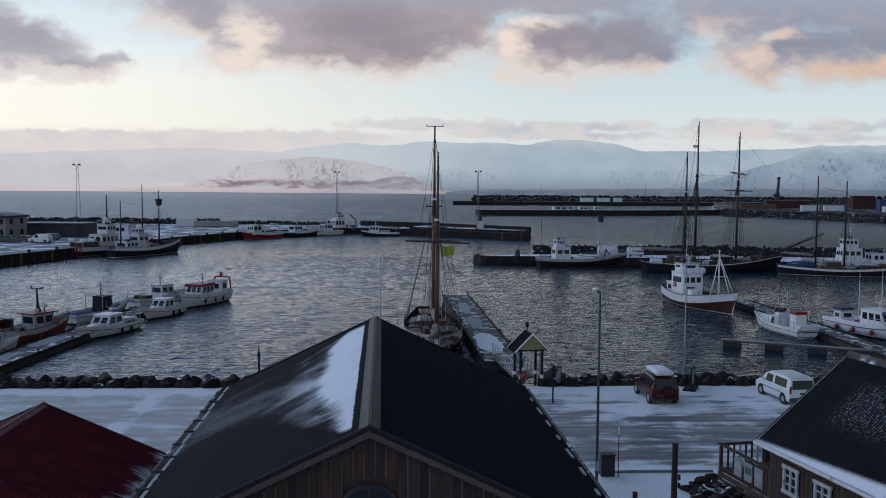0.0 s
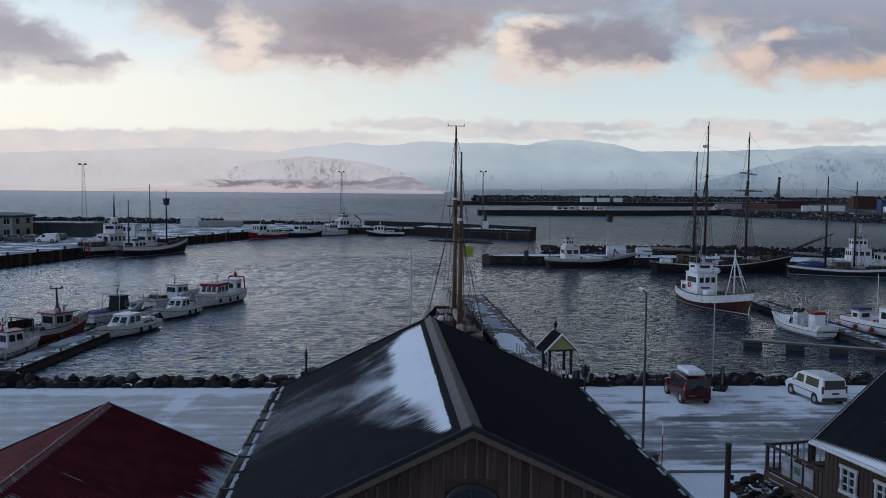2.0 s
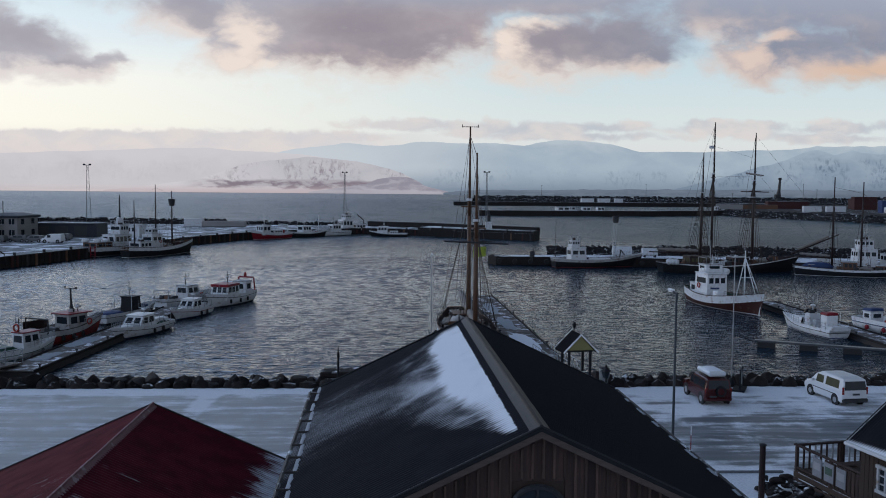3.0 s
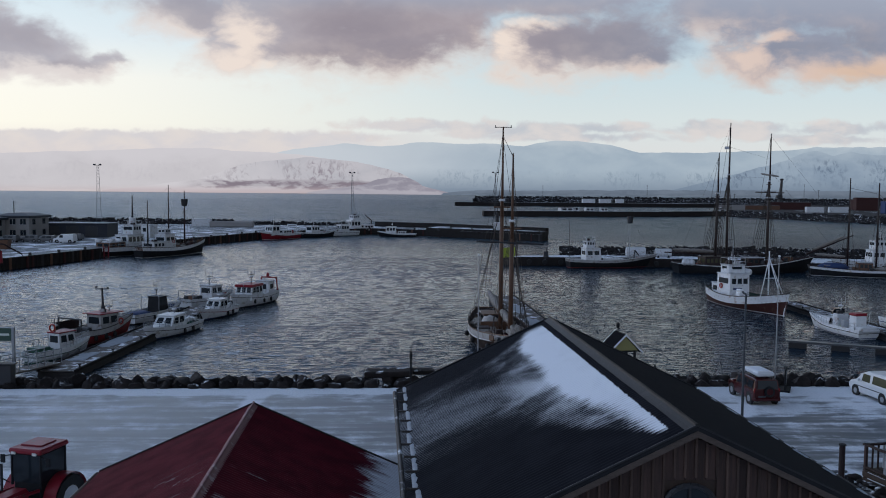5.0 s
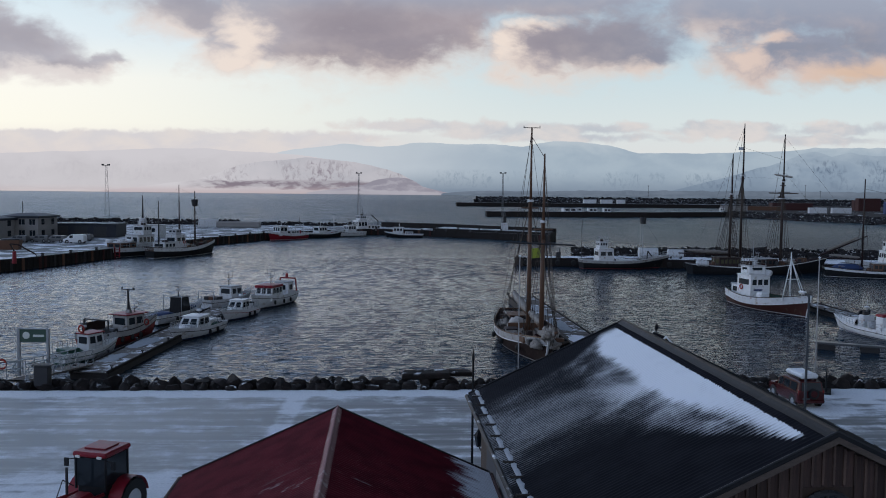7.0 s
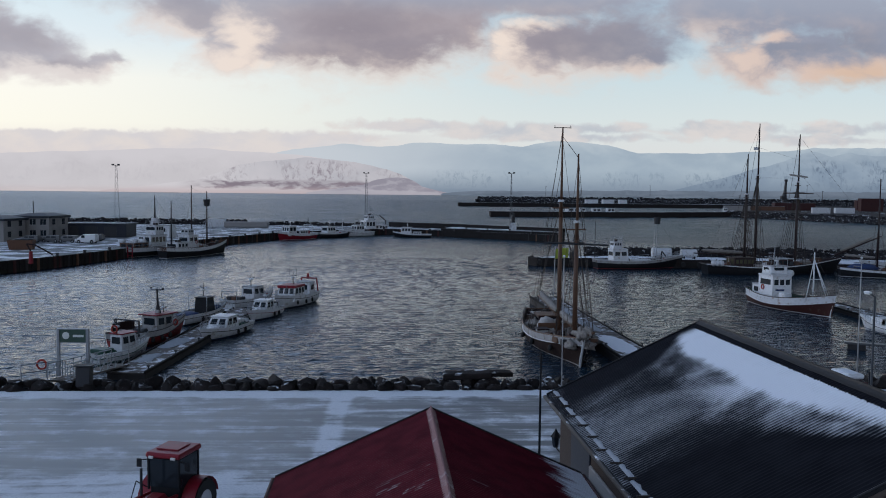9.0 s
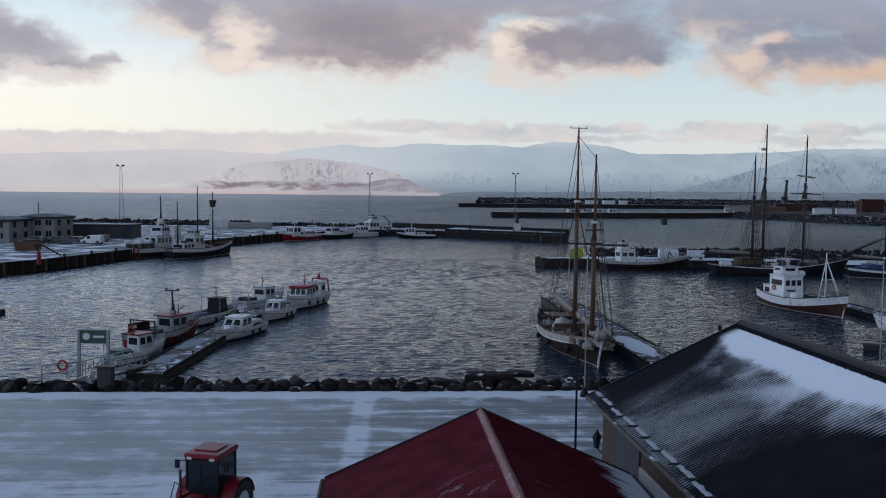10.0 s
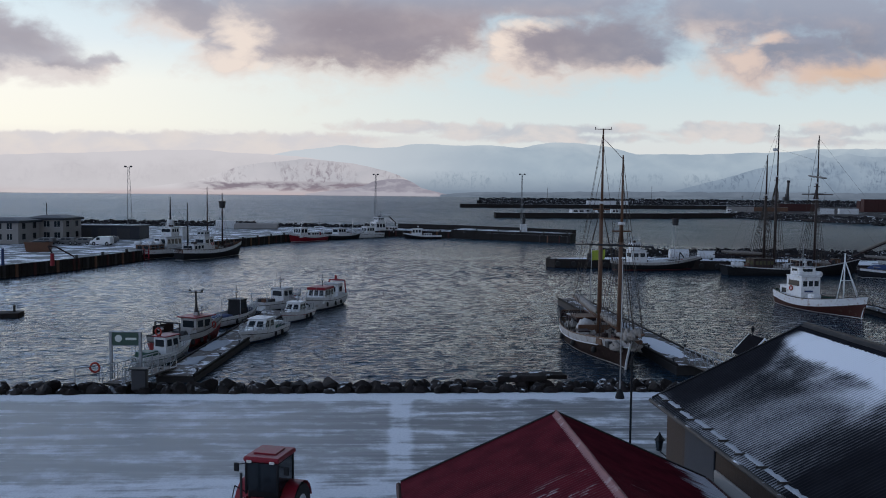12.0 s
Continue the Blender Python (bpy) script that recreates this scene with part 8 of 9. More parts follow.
YARD = [(342, 622, 16, 6, 9.5, CONT_RED, "oxide red steel shed in the far harbour"), (292, 640, 30, 8, 5.5, CONT_RED, "long low dark red shed in the far harbour"),
        (259, 533, 11, 3.0, 3.5, SHIP_WHITE, "white lorry trailer in the far yard"), (276, 536, 12, 3.0, 3.5, SHIP_WHITE, "white lorry trailer in the far yard"),
        (302, 518, 14, 6, 7.6, BLUE, "blue steel container stack in the far yard"), (300, 512, 10, 4, 3.4, SHIP_WHITE, "white container beside a blue stack"),
        (262, 620, 26, 4, 3.0, CONT_ORANGE, "row of pale brown crates in the far yard"), (232, 600, 18, 4, 3.4, STUCCO, "grey harbour store in the far yard"),
        (362, 660, 20, 6, 8.0, CONT_RED, "dark red stacked containers far off"), (395, 650, 22, 6, 9.0, CONT_RED, "dark red stacked containers far off")]
for x, y, ww, dd, hh, mm, lb in YARD:
    c = thing("far_store", pose(x, y, 2.03, 0, 0, -6), lb, "container" if "container" in lb else "building")
    part("body", Geo().box((0, 0, hh / 2), (ww, dd, hh), 0, 0.1), mm, c)
    for k in range(int(ww / 3)):
        part("rib", Geo().box((-ww / 2 + 1.5 + 3 * k, -dd / 2 - 0.05, hh / 2), (0.25, 0.16, hh - 0.5), 0, 0.03), mm, c)
    part("top", Geo().box((0, 0, hh + 0.08), (ww, dd, 0.14), 0, 0.05), QUAY_TOP, c)
tower = thing("harbour_crane", pose(308, 690, 2.0), "dark mobile harbour crane in the distance", "crane")
part("base", Geo().box((0, 0, 2.6), (7.5, 6, 5.2), 0, 0.4), DARK, tower)
part("tower", Geo().rod((0, 0, 5), (0, 0, 13), 2.2, 1.6, 8), DARK, tower)
part("cab", Geo().box((-1.2, -0.8, 9.5), (4.5, 3.4, 2.6), 0, 0.3), DARK, tower)
part("boom", Geo().rod((0.2, 0, 12.5), (0.9, 0, 23.0), 1.3, 0.9, 6), DARK, tower)
part("boom_head", Geo().box((0.9, 0, 23.4), (2.4, 1.6, 1.8), 0, 0.3), DARK, tower)
part("outrigger", Geo().box((0, 0, 0.7), (13.0, 1.4, 0.9), 0, 0.2), DARK, tower)
for x, y, hh in ((345, 700, 15), (250, 640, 11), (420, 880, 22), (260, 900, 20), (150, 905, 18)):
    t = thing("street_lamp", pose(x, y, 2.0), "tall far harbour lamp mast", "street lamp")
    part("pole", Geo().rod((0, 0, 0), (0, 0, hh), 0.22, 0.14, 6), DARK, t)
    part("head", Geo().box((0, 0, hh), (1.6, 0.4, 0.3), 0, 0.05), DARK, t)
for x, y, L, hd, low, top in ((98, 512, 24, -80, CONT_RED, CONT_RED), (112, 514, 16, -84, SHIP_WHITE, SHIP_WHITE), (121, 516, 14, -80, SHIP_WHITE, SHIP_WHITE), (211, 566, 9, -85, SHIP_WHITE, SHIP_WHITE), (105, 524, 15, -86, SHIP_WHITE, SHIP_WHITE)):
    hl = Hull(L, L * 0.27, (2.8, 1.8, 2.0), 0.7, 2.3, 0.9, 0.8)
    b = hulled("far_boat", x, y, hd, "small moored boat in the far harbour", hl, BLACK, low, top, 0.5, 0.4, DECK, z=1.2 if x > 200 else 1.0, group="far boats", gear=1)
    cabin(b, -L * 0.25, L * 0.1, L * 0.2, 1.2, 4.2, SHIP_WHITE, top, (0, 0.3), 2, 2, 0)
for x, y, ww in ((196, 893, 13), (214, 895, 12), (230, 897, 8)):
    c = thing("far_store", pose(x, y, 3.03), "small white hut on the outer pier", "building")
    part("body", Geo().box((0, 0, 2.0), (ww, 6, 4.0), 0, 0.1), SHIP_WHITE, c)
    part("roof", Geo().box((0, 0, 4.1), (ww + 0.6, 6.6, 0.3), 0, 0.1), GREY, c)

# ---- waterfront ----
# boulders along the shore: a few shapes, turned and set one by one
rnd = random.Random(5)
shapes = []
for k in range(9):
    bm = bmesh.new()
    bmesh.ops.create_icosphere(bm, subdivisions=2, radius=1.0)
    for v in bm.verts:
        d = v.co.copy()
        for j in range(5):
            nrm = Vector((math.sin(k * 3.1 + j * 2.4), math.cos(k * 1.7 + j * 4.1), math.sin(j * 1.3 + k))).normalized()
            over = v.co.dot(nrm) - 0.62
            if over > 0:
                v.co -= nrm * over
        v.co += d * 0.16 * noise.noise(d * 2.2 + Vector((k * 5.0, 0, 0)))
    me = bpy.data.meshes.new("boulder")
    bm.to_mesh(me)
    bm.free()
    me.materials.append(ROCK)
    shapes.append(me)
bank = thing("rock_revetment", pose(0, 57, 0), "shore revetment of dark basalt boulders dusted with snow", "rocks", kind="structure")
x = -64.0
while x < 62:
    for row, (y0, z0, s0) in enumerate(((55.75, -0.02, 0.54), (57.1, -0.02, 0.58), (59.0, -0.75, 0.72))):
        if row == 0 and -34.4 < x < -31.4:
            continue
        if 7.4 < x < 9.8 and row < 3:
            continue
        s = s0 * rnd.uniform(0.72, 1.2)
        ob = new("boulder", shapes[rnd.randrange(9)])
        ob.parent = bank
        ob.matrix_local = Matrix.Translation((x + rnd.uniform(-0.3, 0.3), y0 - 57 + rnd.uniform(-0.25, 0.25), z0 + rnd.uniform(-0.12, 0.1))) @ Matrix.Rotation(rnd.random() * 6.28, 4, "Z") @ Matrix.Diagonal((s * rnd.uniform(0.95, 1.3), s * 0.95, s * rnd.uniform(0.72, 0.95), 1))
    x += rnd.uniform(0.85, 1.15)
single("stone_slab", Geo().box((0, 0, 0), (3.2, 1.1, 0.4), 0, 0.08), ROCK, "flat dark stone slab on the shore rocks", "stone", pose(-6.6, 57.2, 0.52, 4, -2, -3))
single("stone_slab", Geo().box((0, 0, 0), (1.6, 0.9, 0.3), 0, 0.06), ROCK, "flat dark stone slab on the shore rocks", "stone", pose(-4.3, 58.0, 0.45, 3, 3, 12))


def flagpole(x, y, h, label):
    t = thing("flagpole", pose(x, y, 0), label, "flagpole")
    part("shaft", Geo().rod((0, 0, 0.2), (0, 0, h), 0.045, 0.026, 10), STRAKE, t, smooth=True)
    part("base", Geo().lathe((0, 0, 0), [(0, 0), (0.3, 0), (0.26, 0.2), (0.12, 0.55), (0, 0.57)], 10), BLACK, t)
    part("knob", Geo().lathe((0, 0, h), [(0, 0), (0.08, 0.04), (0.08, 0.12), (0, 0.16)], 8), WHITE, t)


flagpole(-1.05, 53.4, 8.6, "white flagpole on a dark base by the shore")
flagpole(18.75, 55.1, 8.5, "white flagpole beside the parked cars")
lamp = thing("street_lamp", pose(8.5, 35.7, 0), "tall galvanised street lamp with small head", "street lamp")
part("pole", Geo().rod((0, 0, 0), (0, 0, 8.4), 0.066, 0.042, 10), POLE, lamp, smooth=True)
part("arm", Geo().rod((0, 0, 8.35), (-0.1, 0.35, 8.5), 0.04), POLE, lamp)
part("head", Geo().box((-0.12, 0.35, 8.5), (0.17, 0.36, 0.09), 10, 0.03), WHITE, lamp)
part("lens", Geo().box((-0.12, 0.35, 8.43), (0.13, 0.28, 0.03), 10, 0.01), LENS, lamp)
part("hatch", Geo().box((0, -0.1, 1.0), (0.1, 0.04, 0.4), 0, 0.01), GREY, lamp)
lp = thing("lamp_post", pose(-5.6, 35.1, 0), "slim black post with a pointed finial", "post")
part("shaft", Geo().rod((0, 0, 0), (0, 0, 5.9), 0.055, 0.04, 8), BLACK, lp)
part("finial", Geo().lathe((0, 0, 5.75), [(0.03, 0), (0.065, 0.06), (0.06, 0.2), (0.025, 0.32), (0.012, 0.55), (0, 0.57)], 8), BLACK, lp)
up = thing("utility_post", pose(10.17, 30.6, 0), "stout dark wooden post with small fittings", "post")
part("shaft", Geo().rod((0, 0, 0), (0, 0, 3.42), 0.12, 0.105, 10), MAST_DARK, up)
part("cap", Geo().lathe((0, 0, 3.4), [(0.13, 0), (0.13, 0.05), (0, 0.08)], 10), DARK, up)
for z in (1.9, 2.2, 0.9):
    part("fitting", Geo().box((0.16, -0.05, z), (0.09, 0.1, 0.2), 0, 0.02), DARK, up)
bx = thing("power_cabinet", pose(9.35, 37.35, 0, 0, 0, 2), "dark green roadside power cabinet", "cabinet")
part("cabinet_body", Geo().box((0, 0, 0.475), (0.62, 0.4, 0.95), 0, 0.03), HALL, bx)
part("cabinet_lid", Geo().box((0, 0, 0.98), (0.68, 0.46, 0.06), 0, 0.02), DARK, bx)
mk = thing("snow_marker", pose(9.82, 37.2, 0), "thin red and white snow marker stick", "marker")
part("stick", Geo().rod((0, 0, 0), (0, 0, 1.9), 0.022), RED, mk)
part("band", Geo().rod((0, 0, 1.9), (0, 0, 2.3), 0.022), WHITE, mk)
sp = thing("bollard", pose(9.55, 33.5, 0), "short dark bollard in the snowy yard", "bollard")
part("shaft", Geo().rod((0, 0, 0), (0, 0, 0.55), 0.10, 0.10, 10), BLACK, sp)
part("cap", Geo().lathe((0, 0, 0.55), [(0.11, 0), (0.11, 0.06), (0, 0.1)], 10), RED, sp)
single("kerb_stones", Geo().box((0, 0, 0.05), (5.4, 0.14, 0.10), 0, 0.03), QUAY_TOP, "low kerb between the road and the yard", "kerb", pose(11.6, 37.75, 0, 0, 0, -1), kind="structure")
sh = thing("shrub", pose(11.1, 29.6, 0), "bare little shrub in the snow", "shrub")
rnd = random.Random(8)
g = Geo()
for i in range(70):
    a, e = rnd.random() * 6.28, rnd.uniform(0.35, 1.4)
    r = rnd.uniform(0.35, 0.62)
    tip = (r * math.cos(a) * math.cos(e), r * math.sin(a) * math.cos(e), r * math.sin(e))
    g.rod((0, 0, 0), tip, 0.012, 0.004, 4, False)
    for j in range(3):
        f = rnd.uniform(0.4, 0.9)
        q = [tip[k] * f for k in range(3)]
        g.rod(q, [q[k] + rnd.uniform(-0.14, 0.14) for k in range(3)], 0.006, 0.003, 3, False)
part("twigs", g, SHRUB, sh)
nb = thing("notice_board", pose(18.95, 54.0, 0, 0, 0, 62), "dark-framed notice board on a low stand", "sign")
part("panel", Geo().box((0, 0, 0.85), (1.0, 0.05, 0.95), 0, 0.01), GREY, nb, "pale grey panel")
part("frame", Geo().box((-0.54, 0, 0.75), (0.1, 0.1, 1.4), 0, 0.02).box((0.54, 0, 0.75), (0.1, 0.1, 1.4), 0, 0.02).box((0, 0, 1.38), (1.15, 0.1, 0.1), 0, 0.02).box((0, 0, 0.33), (1.15, 0.1, 0.1), 0, 0.02), BLACK, nb)
part("foot", Geo().box((0, 0.1, 0.06), (1.5, 0.8, 0.12), 0, 0.03), BLACK, nb)


# ---- vehicles ----
def wheel(t, x, y, r, wide, rim=GREY):
    tyre = part("wheel", Geo().rod((x - wide / 2, y, r), (x + wide / 2, y, r), r, r, 20), RUBBER, t)
    sg_ = 1 if x > 0 else -1
    part("rim", Geo().rod((x + sg_ * (wide / 2 - 0.02), y, r), (x + sg_ * (wide / 2 + 0.015), y, r), r * 0.62, r * 0.55, 14), rim, tyre)


def car(name, m, label, L, W, stations, paint, wheels, r, glass_side, glass_rear, plate=True, category="car"):
    """A car body skinned over cross-sections. stations: (y, bottom, belt, roof, share of width at belt, at roof)."""
    t = thing(name, m, label, category)
    rows = []
    for y, z0, zb, zr, wb, wr in stations:
        a, b_ = W / 2 * wb, W / 2 * wr
        half = [(a * 0.93, z0), (a, z0 + 0.12), (a, zb - 0.06), (a * 0.985, zb), (b_, zr - 0.07), (b_ - 0.07, zr - 0.015), (b_ * 0.45, zr)]
        rows.append([(x, y, z) for x, z in half] + [(-x, y, z) for x, z in half[::-1]])
    g = Geo().sheet([r_[::-1] for r_ in rows])
    g.face(rows[0][::-1]), g.face(rows[-1])
    part("body", g, paint, t, smooth=False)
    for y0, y1, z0, z1 in glass_side:
        for sd in (-1, 1):
            xa, xb = W / 2 * 0.985, W / 2 * stations[3][5]
            zb, zr = stations[3][2], stations[3][3] - 0.07
            at = lambda z: xa + (xb - xa) * (z - zb) / (zr - zb)
            q = [(sd * at(z0), y0, z0), (sd * at(z0), y1, z0), (sd * at(z1), y1 - 0.08 if y1 > 0.6 else y1, z1), (sd * at(z1), y0 + 0.04, z1)]
            part("side_window", Geo().slab(*(q if sd > 0 else q[::-1]), 0.012), glass_rear[1] if sd < 0 else GLASS, t)
    for wx in (-W / 2 + 0.1, W / 2 - 0.1):
        for wy in wheels:
            wheel(t, wx, wy, r, 0.2)
            part("wheel_arch", Geo().rod((wx * 1.0, wy, r + 0.02), (wx * 1.0 + (0.102 if wx > 0 else -0.102), wy, r + 0.02), r + 0.07, r + 0.07, 18), RUBBER, t)
    return t


suv = car("red_suv", pose(15.85, 51.75, 0, 0, 0, 1.5), "dark red off-road car with a white roof box", 4.2, 1.78, [
    (-2.05, 0.45, 1.0, 1.05, 0.92, 0.85), (-2.0, 0.32, 1.02, 1.35, 0.97, 0.84), (-1.9, 0.30, 1.02, 1.68, 1.0, 0.82), (-1.3, 0.30, 1.03, 1.74, 1.0, 0.82), (0.2, 0.30, 1.03, 1.74, 1.0, 0.82), (0.75, 0.30, 1.03, 1.45, 1.0, 0.86),
    (1.0, 0.30, 1.02, 1.10, 1.0, 0.93), (1.85, 0.34, 0.92, 1.0, 0.96, 0.88), (2.05, 0.45, 0.80, 0.86, 0.9, 0.84)], CAR_RED, (-1.33, 1.28), 0.36,
    [(-1.75, -0.95, 1.08, 1.56), (-0.85, -0.05, 1.08, 1.56), (0.02, 0.62, 1.08, 1.54)], (1, GLASS))
part("rear_window", Geo().slab((-0.66, -2.06, 1.12), (0.66, -2.06, 1.12), (0.6, -1.95, 1.62), (-0.6, -1.95, 1.62), 0.03), GLASS, suv)
part("spare_wheel", Geo().rod((0.1, -2.0, 0.95), (0.1, -2.22, 0.95), 0.33, 0.33, 20), BLACK, suv)
part("spare_ring", Geo().rod((0.1, -2.21, 0.95), (0.1, -2.24, 0.95), 0.22, 0.2, 20), CAR_RED, suv)
part("plate_bar", Geo().box((-0.35, -2.08, 0.62), (0.48, 0.03, 0.12), 0, 0.005), POLE, suv)
part("rear_bumper", Geo().box((0, -2.06, 0.45), (1.7, 0.2, 0.24), 0, 0.06), CAR_RED, suv)
for sd in (-1, 1):
    part("tail_lamp", Geo().box((sd * 0.78, -2.0, 1.0), (0.16, 0.08, 0.3), 0, 0.03), LAMP_RED, suv)
    part("mirror", Geo().box((sd * 1.0, 0.62, 1.12), (0.2, 0.1, 0.16), 0, 0.03), CAR_RED, suv)
    part("roof_rail", Geo().rod((sd * 0.6, -1.6, 1.79), (sd * 0.6, 0.1, 1.79), 0.025), DARK, suv)
roof_box = part("roof_box", Geo().box((0, -0.75, 1.98), (1.15, 2.1, 0.32), 0, 0.12), CAR_WHITE, suv, "white roof box with snow")
part("box_snow", Geo().blob((0, -0.75, 2.13), (0.5, 0.95, 0.035), 2, 0.05), DUSTED, roof_box, smooth=True)

suv.scale = (0.94, 0.94, 0.94)

van = car("white_van", pose(23.85, 51.45, 0, 0, 0, 5.5), "white passenger van parked on packed snow", 4.9, 1.85, [
    (-2.15, 0.42, 1.0, 1.06, 0.93, 0.88), (-2.1, 0.28, 1.05, 1.5, 0.98, 0.86), (-2.0, 0.26, 1.06, 1.80, 1.0, 0.84), (-1.4, 0.26, 1.06, 1.86, 1.0, 0.84), (0.4, 0.26, 1.05, 1.86, 1.0, 0.84), (1.0, 0.26, 1.03, 1.62, 1.0, 0.88),
    (1.55, 0.26, 1.0, 1.12, 0.99, 0.92), (2.15, 0.30, 0.86, 0.95, 0.95, 0.86), (2.35, 0.42, 0.72, 0.78, 0.88, 0.8)], CAR_WHITE, (-1.35, 1.45), 0.33,
    [(-1.7, -0.25, 1.12, 1.66), (0.0, 0.85, 1.12, 1.62)], (1, PALE_GLASS))
part("rear_window", Geo().slab((-0.74, -2.165, 1.1), (0.74, -2.165, 1.1), (0.68, -2.07, 1.66), (-0.68, -2.07, 1.66), 0.03), GLASS, van)
part("plate_bar", Geo().box((0.05, -2.17, 0.82), (0.5, 0.03, 0.12), 0, 0.005), POLE, van)
part("rear_bumper", Geo().box((0, -2.14, 0.42), (1.78, 0.2, 0.26), 0, 0.06), DARK, van)
part("side_strip", Geo().box((-0.935, 0.0, 0.72), (0.03, 2.6, 0.05), 0, 0.01), DARK, van)
for sd in (-1, 1):
    part("tail_lamp", Geo().box((sd * 0.83, -2.12, 1.05), (0.14, 0.08, 0.5), 0, 0.03), LAMP_RED, van)
    part("mirror", Geo().box((sd * 1.03, 0.98, 1.18), (0.2, 0.1, 0.2), 0, 0.03), CAR_WHITE, van)
van.scale = (0.92, 0.92, 0.92)

VAN_S = [(-2.2, 0.42, 1.0, 1.1, 0.93, 0.9), (-2.15, 0.28, 1.1, 1.6, 0.98, 0.88), (-2.0, 0.26, 1.1, 1.9, 1.0, 0.87), (-1.2, 0.26, 1.1, 1.92, 1.0, 0.87), (0.5, 0.26, 1.08, 1.9, 1.0, 0.87), (1.1, 0.26, 1.05, 1.6, 1.0, 0.88), (1.6, 0.26, 1.0, 1.12, 0.99, 0.9), (2.3, 0.4, 0.8, 0.9, 0.9, 0.82)]
car("white_van", pose(-76.4, 189.2, 0.93, 0, 0, 84), "white delivery van parked on the quay", 4.6, 1.9, VAN_S, CAR_WHITE, (-1.4, 1.4), 0.34, [(0.1, 0.9, 1.15, 1.7)], (1, GLASS))
for x, y, rz, pm, lb in ((-80.9, 191.0, 80, CAR_GREY, "dark parked car on the quay"), (-84.6, 191.5, 80, CAR_GREY, "dark parked car by the office"), (-78.0, 198.0, 85, CAR_GREY, "dark parked car behind a van"), (-88.6, 190.0, 82, CAR_GREY, "grey parked car by the office")):
    car("parked_car", pose(x, y, 0.93, 0, 0, rz), lb, 4.2, 1.75, [(yy, a, b_ * 0.85, c * 0.8 if c > 1.3 else c * 0.9, d, e) for yy, a, b_, c, d, e in VAN_S], pm, (-1.3, 1.35), 0.32, [(-1.4, -0.3, 0.98, 1.36), (-0.1, 0.8, 0.98, 1.34)], (1, GLASS))

tr = thing("tractor", pose(-19.83, 32.87, 0, 0, 0, 163), "red farm tractor with cab standing on the icy road", "tractor")
for sd in (-1, 1):
    for yy, rr, ww in ((-0.75, 0.82, 0.42), (1.65, 0.52, 0.32)):
        ty = part("wheel", Geo().rod((sd * 0.72, yy, rr), (sd * (0.72 + ww), yy, rr), rr, rr, 22), RUBBER, tr)
        part("rim", Geo().rod((sd * (0.72 + ww), yy, rr), (sd * (0.74 + ww), yy, rr), rr * 0.55, rr * 0.5, 14), SHIP_WHITE, ty)
        for k in range(14):
            a = 2 * math.pi * k / 14
            part("lug", Geo().box((sd * (0.72 + ww / 2), yy + (rr + 0.015) * math.cos(a), rr + (rr + 0.015) * math.sin(a)), (ww * 0.92, 0.07, 0.07), 0, 0.01), RUBBER, ty)
    part("fender", Geo().sheet([[(sd * 0.62, -0.75 + 0.95 * math.cos(a), 0.82 + 0.95 * math.sin(a)), (sd * 1.16, -0.75 + 0.95 * math.cos(a), 0.82 + 0.95 * math.sin(a))] for a in [math.pi * (0.05 + 0.9 * i / 10) for i in range(11)]]), RED, tr, smooth=True)
part("chassis", Geo().box((0, 0.6, 0.75), (0.6, 3.2, 0.5), 0, 0.06), DARK, tr)
part("bonnet", Geo().box((0, 1.35, 1.2), (0.72, 1.75, 0.62), 0, 0.12), RED, tr)
part("grille", Geo().box((0, 2.24, 1.15), (0.6, 0.04, 0.5), 0, 0.02), BLACK, tr)
cabp = part("cab", Geo().box((0, -0.45, 1.35), (1.2, 1.35, 0.7), 0, 0.06), BLACK, tr)
for px in (-0.62, 0.62):
    for py in (-1.1, 0.25):
        part("pillar", Geo().box((px, py, 2.1), (0.08, 0.09, 1.25), 0, 0.015), BLACK, cabp)
for py in (-1.1, 0.25):
    part("pane", Geo().box((0, py, 2.12), (1.16, 0.02, 1.05)), GLASS, cabp)
for px in (-0.62, 0.62):
    part("pane", Geo().box((px, -0.42, 2.12), (0.02, 1.26, 1.05)), GLASS, cabp)
roof = part("cab_roof", Geo().box((0, -0.45, 2.78), (1.42, 1.62, 0.2), 0, 0.07), RED, tr, "red cab roof with a raised hatch")
part("hatch", Geo().box((0.05, -0.5, 2.9), (0.9, 0.85, 0.06), 0, 0.02), RED, roof)
part("lamp", Geo().box((-0.45, 0.38, 2.72), (0.2, 0.06, 0.1), 0, 0.02), LENS, roof), part("lamp", Geo().box((0.45, 0.38, 2.72), (0.2, 0.06, 0.1), 0, 0.02), LENS, roof)
for sd in (-1, 1):
    part("mirror", Geo().box((sd * 0.98, 0.3, 2.45), (0.2, 0.06, 0.32), 0, 0.03), BLACK, tr)
    part("mirror_arm", Geo().rod((sd * 0.62, 0.25, 2.6), (sd * 0.98, 0.3, 2.55), 0.02), BLACK, tr)
    part("loader_arm", Geo().path([(sd * 0.55, 0.3, 1.35), (sd * 0.55, 1.9, 1.5), (sd * 0.55, 3.0, 0.6)], 0.07), RED, tr)
part("exhaust", Geo().rod((0.45, 1.0, 1.5), (0.45, 1.0, 2.5), 0.05), DARK, tr)
part("loader_bucket", Geo().sheet([[(-1.0, 3.0, 0.9), (-1.0, 2.9, 0.3), (-1.0, 3.7, 0.08)], [(1.0, 3.0, 0.9), (1.0, 2.9, 0.3), (1.0, 3.7, 0.08)]]), DARK, tr)
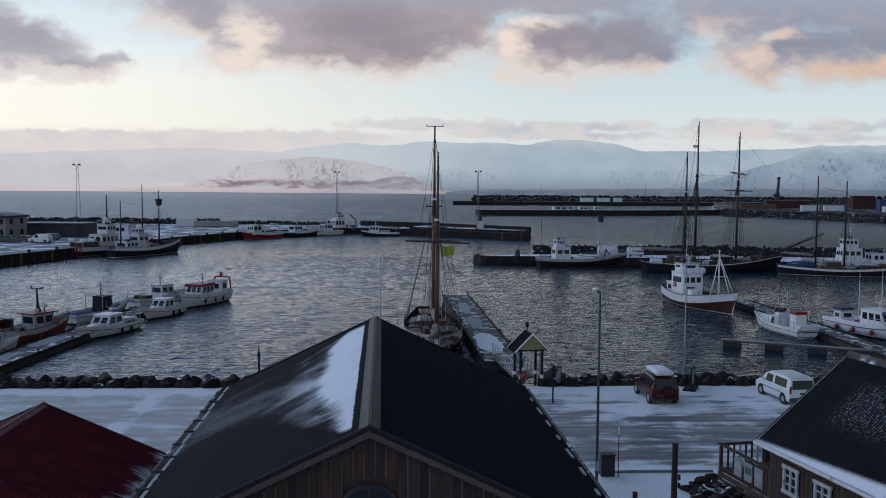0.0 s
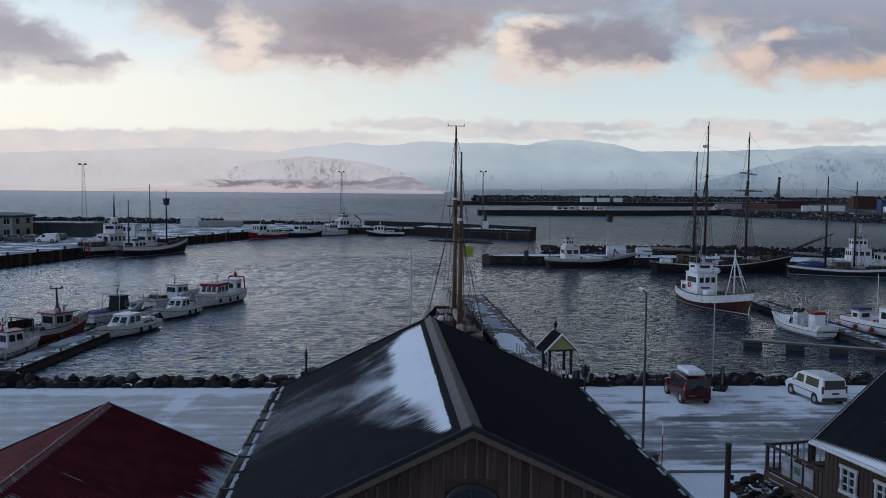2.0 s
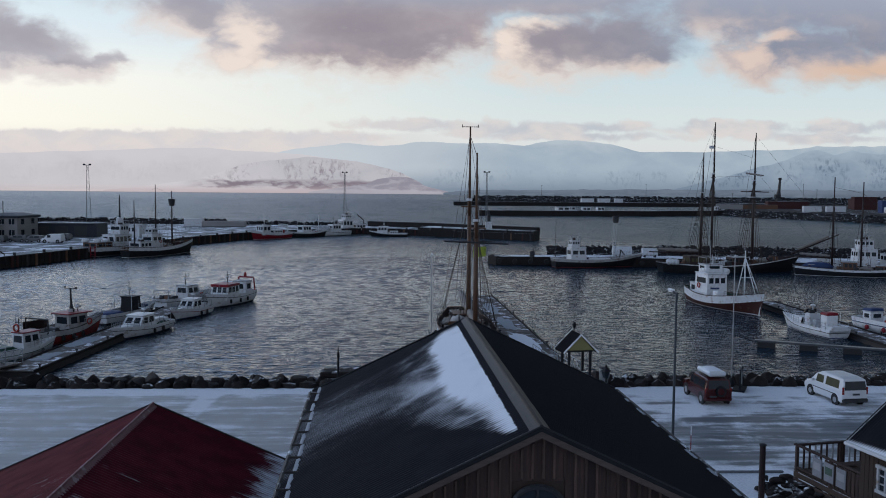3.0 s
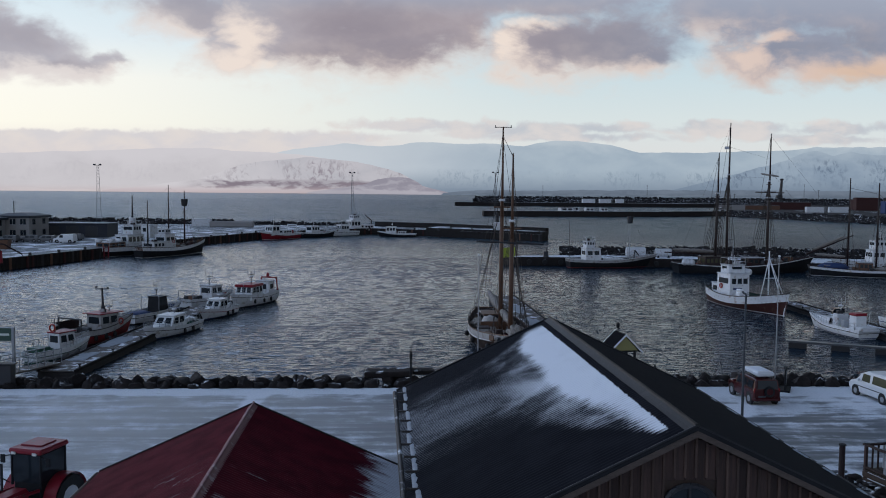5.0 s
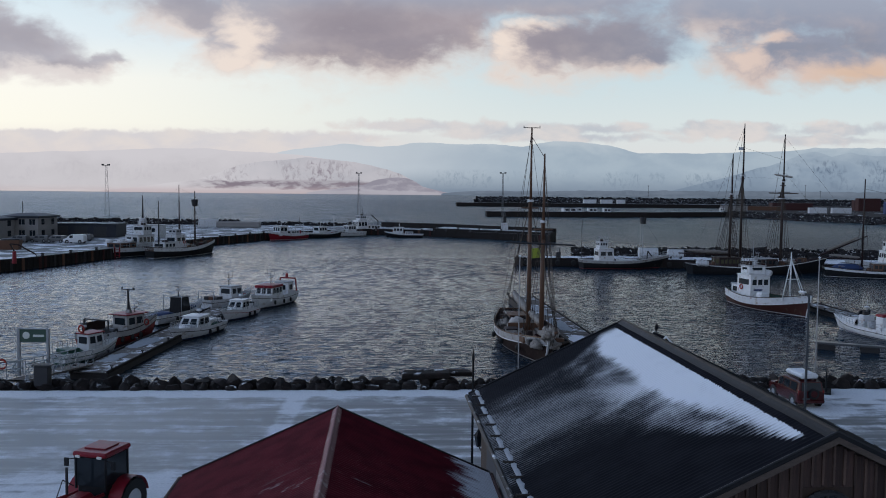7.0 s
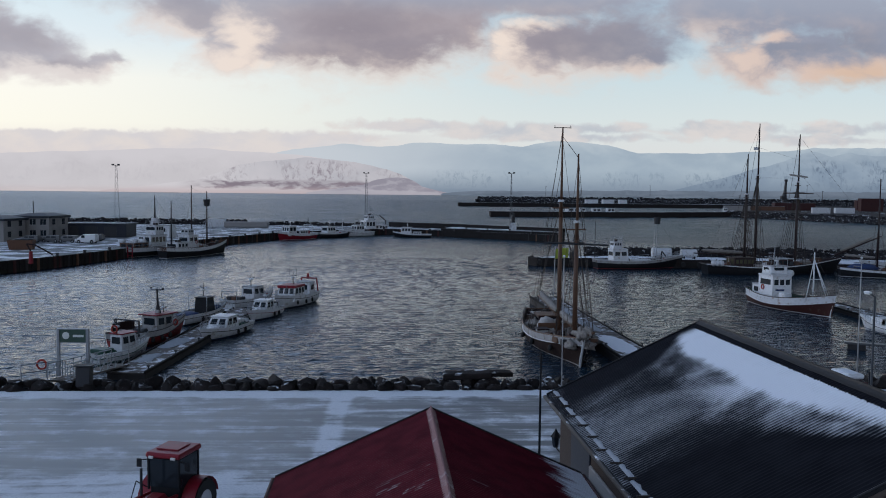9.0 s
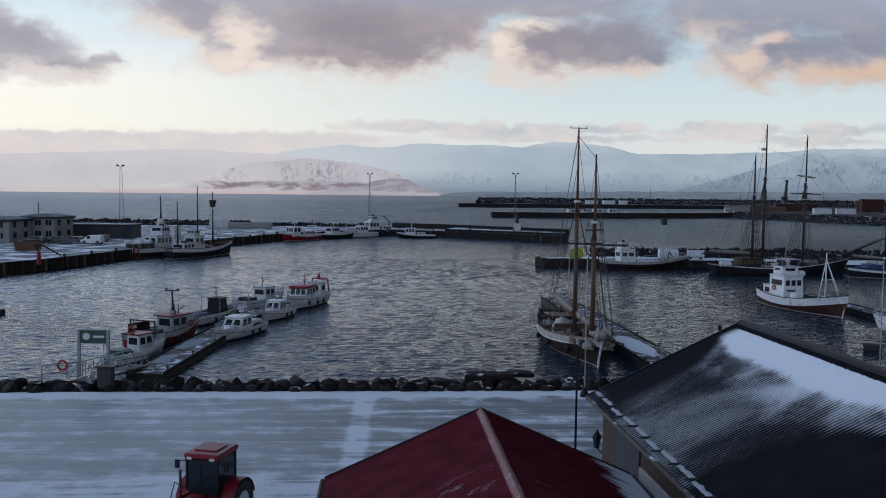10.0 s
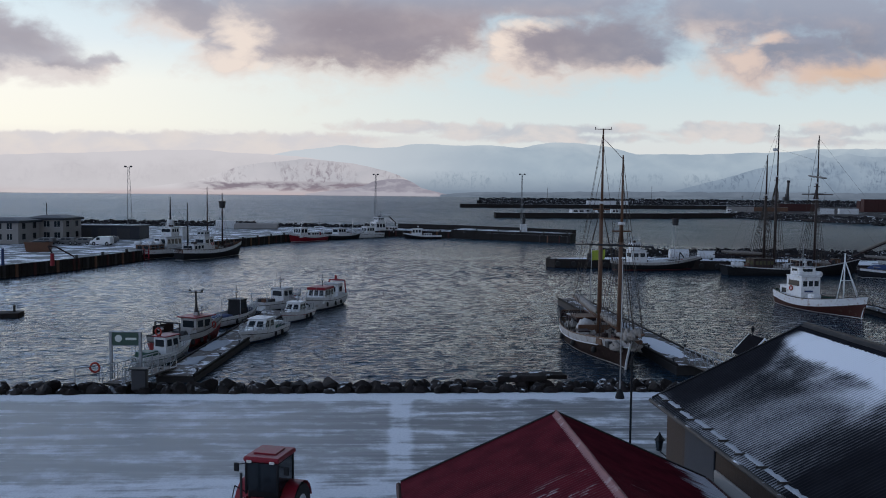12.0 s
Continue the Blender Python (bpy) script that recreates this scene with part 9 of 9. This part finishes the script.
part("hose", Geo().path([(0.6, 0.4, 1.6), (0.85, 0.7, 1.9), (0.8, 1.1, 1.4), (0.6, 1.3, 1.2)], 0.02), BLACK, tr)

# ---- deck and stones beside the brown house ----
dk = thing("timber_deck", pose(16.05, 33.5, -0.2, 0, 0, 10.8), "weathered brown timber deck with railings and posters", "deck")
for i in range(20):
    part("deck_board", Geo().box((-2.1 + 0.215 * i, 0.0, 1.22), (0.2, 4.0, 0.05), 0, 0.008), BROWN, dk)
for px in (-2.15, 0.0, 2.15):
    for py in (-1.9, 1.9):
        part("post", Geo().box((px, py, 1.1), (0.13, 0.13, 2.3), 0, 0.02), BOARDS, dk)
for py in (-0.2,):
    part("post", Geo().box((-2.15, py, 1.1), (0.13, 0.13, 2.3), 0, 0.02), BOARDS, dk)
part("hand_rail", Geo().box((-2.15, 0.0, 2.3), (0.18, 4.1, 0.07), 0, 0.02), BOARDS, dk)
part("hand_rail", Geo().box((0.0, 1.9, 2.3), (4.4, 0.18, 0.07), 0, 0.02), BOARDS, dk)
part("mid_rail", Geo().box((-2.15, 0.0, 1.35), (0.1, 4.0, 0.1), 0, 0.02), BOARDS, dk)
for i in range(16):
    part("baluster", Geo().box((-2.1 + 0.28 * i, 1.9, 1.75), (0.09, 0.04, 1.05), 0, 0.01), OLD_WHITE if i % 3 == 0 else BOARDS, dk)
for i in range(9):
    part("cladding", Geo().box((-2.2, -1.75 + 0.22 * i, 1.75), (0.04, 0.19, 0.95), 0, 0.008), BOARDS, dk)
for i in range(4):
    part("skirt_board", Geo().box((-2.2, 0, 0.25 + 0.27 * i), (0.05, 4.0, 0.22), 0, 0.01), BROWN, dk)
for i, py in enumerate((-0.9, -0.2, 0.5)):
    pb = part("poster", Geo().box((-2.24, py, 1.78), (0.03, 0.55, 0.75), 0, 0.004), POSTER, dk, "pale weathered poster board")
    part("print", Geo().box((-2.26, py, 1.84), (0.01, 0.4, 0.3), 0, 0.002), SIGN_GREEN if i % 2 else GREY, pb)
part("bench", Geo().box((0.6, 1.2, 1.55), (2.4, 0.5, 0.08), 0, 0.02), BOARDS, dk), part("table", Geo().box((0.4, 0.2, 1.75), (1.6, 0.8, 0.07), 0, 0.02), BROWN, dk)
for k in range(4):
    part("step", Geo().box((-1.2, -2.2 - 0.28 * k, 1.0 - 0.26 * k), (1.2, 0.3, 0.06), 0, 0.01), BOARDS, dk)
rnd = random.Random(15)
sw = thing("stone_wall", pose(13.1, 34.0, 0, 0, 0, 10.8), "low heap of dark flat stones with snow between", "wall")
for i in range(7):
    for j in range(4):
        ob = new("stone", shapes[rnd.randrange(9)])
        ob.parent = sw
        s = rnd.uniform(0.24, 0.36)
        ob.matrix_local = Matrix.Translation((-0.55 + 0.38 * j + rnd.uniform(-0.08, 0.08), -1.9 + 0.55 * i, 0.12 + 0.14 * j + rnd.uniform(-0.03, 0.03))) @ Matrix.Rotation(rnd.random() * 6, 4, "Z") @ Matrix.Diagonal((s * 1.2, s, s * 0.5, 1))
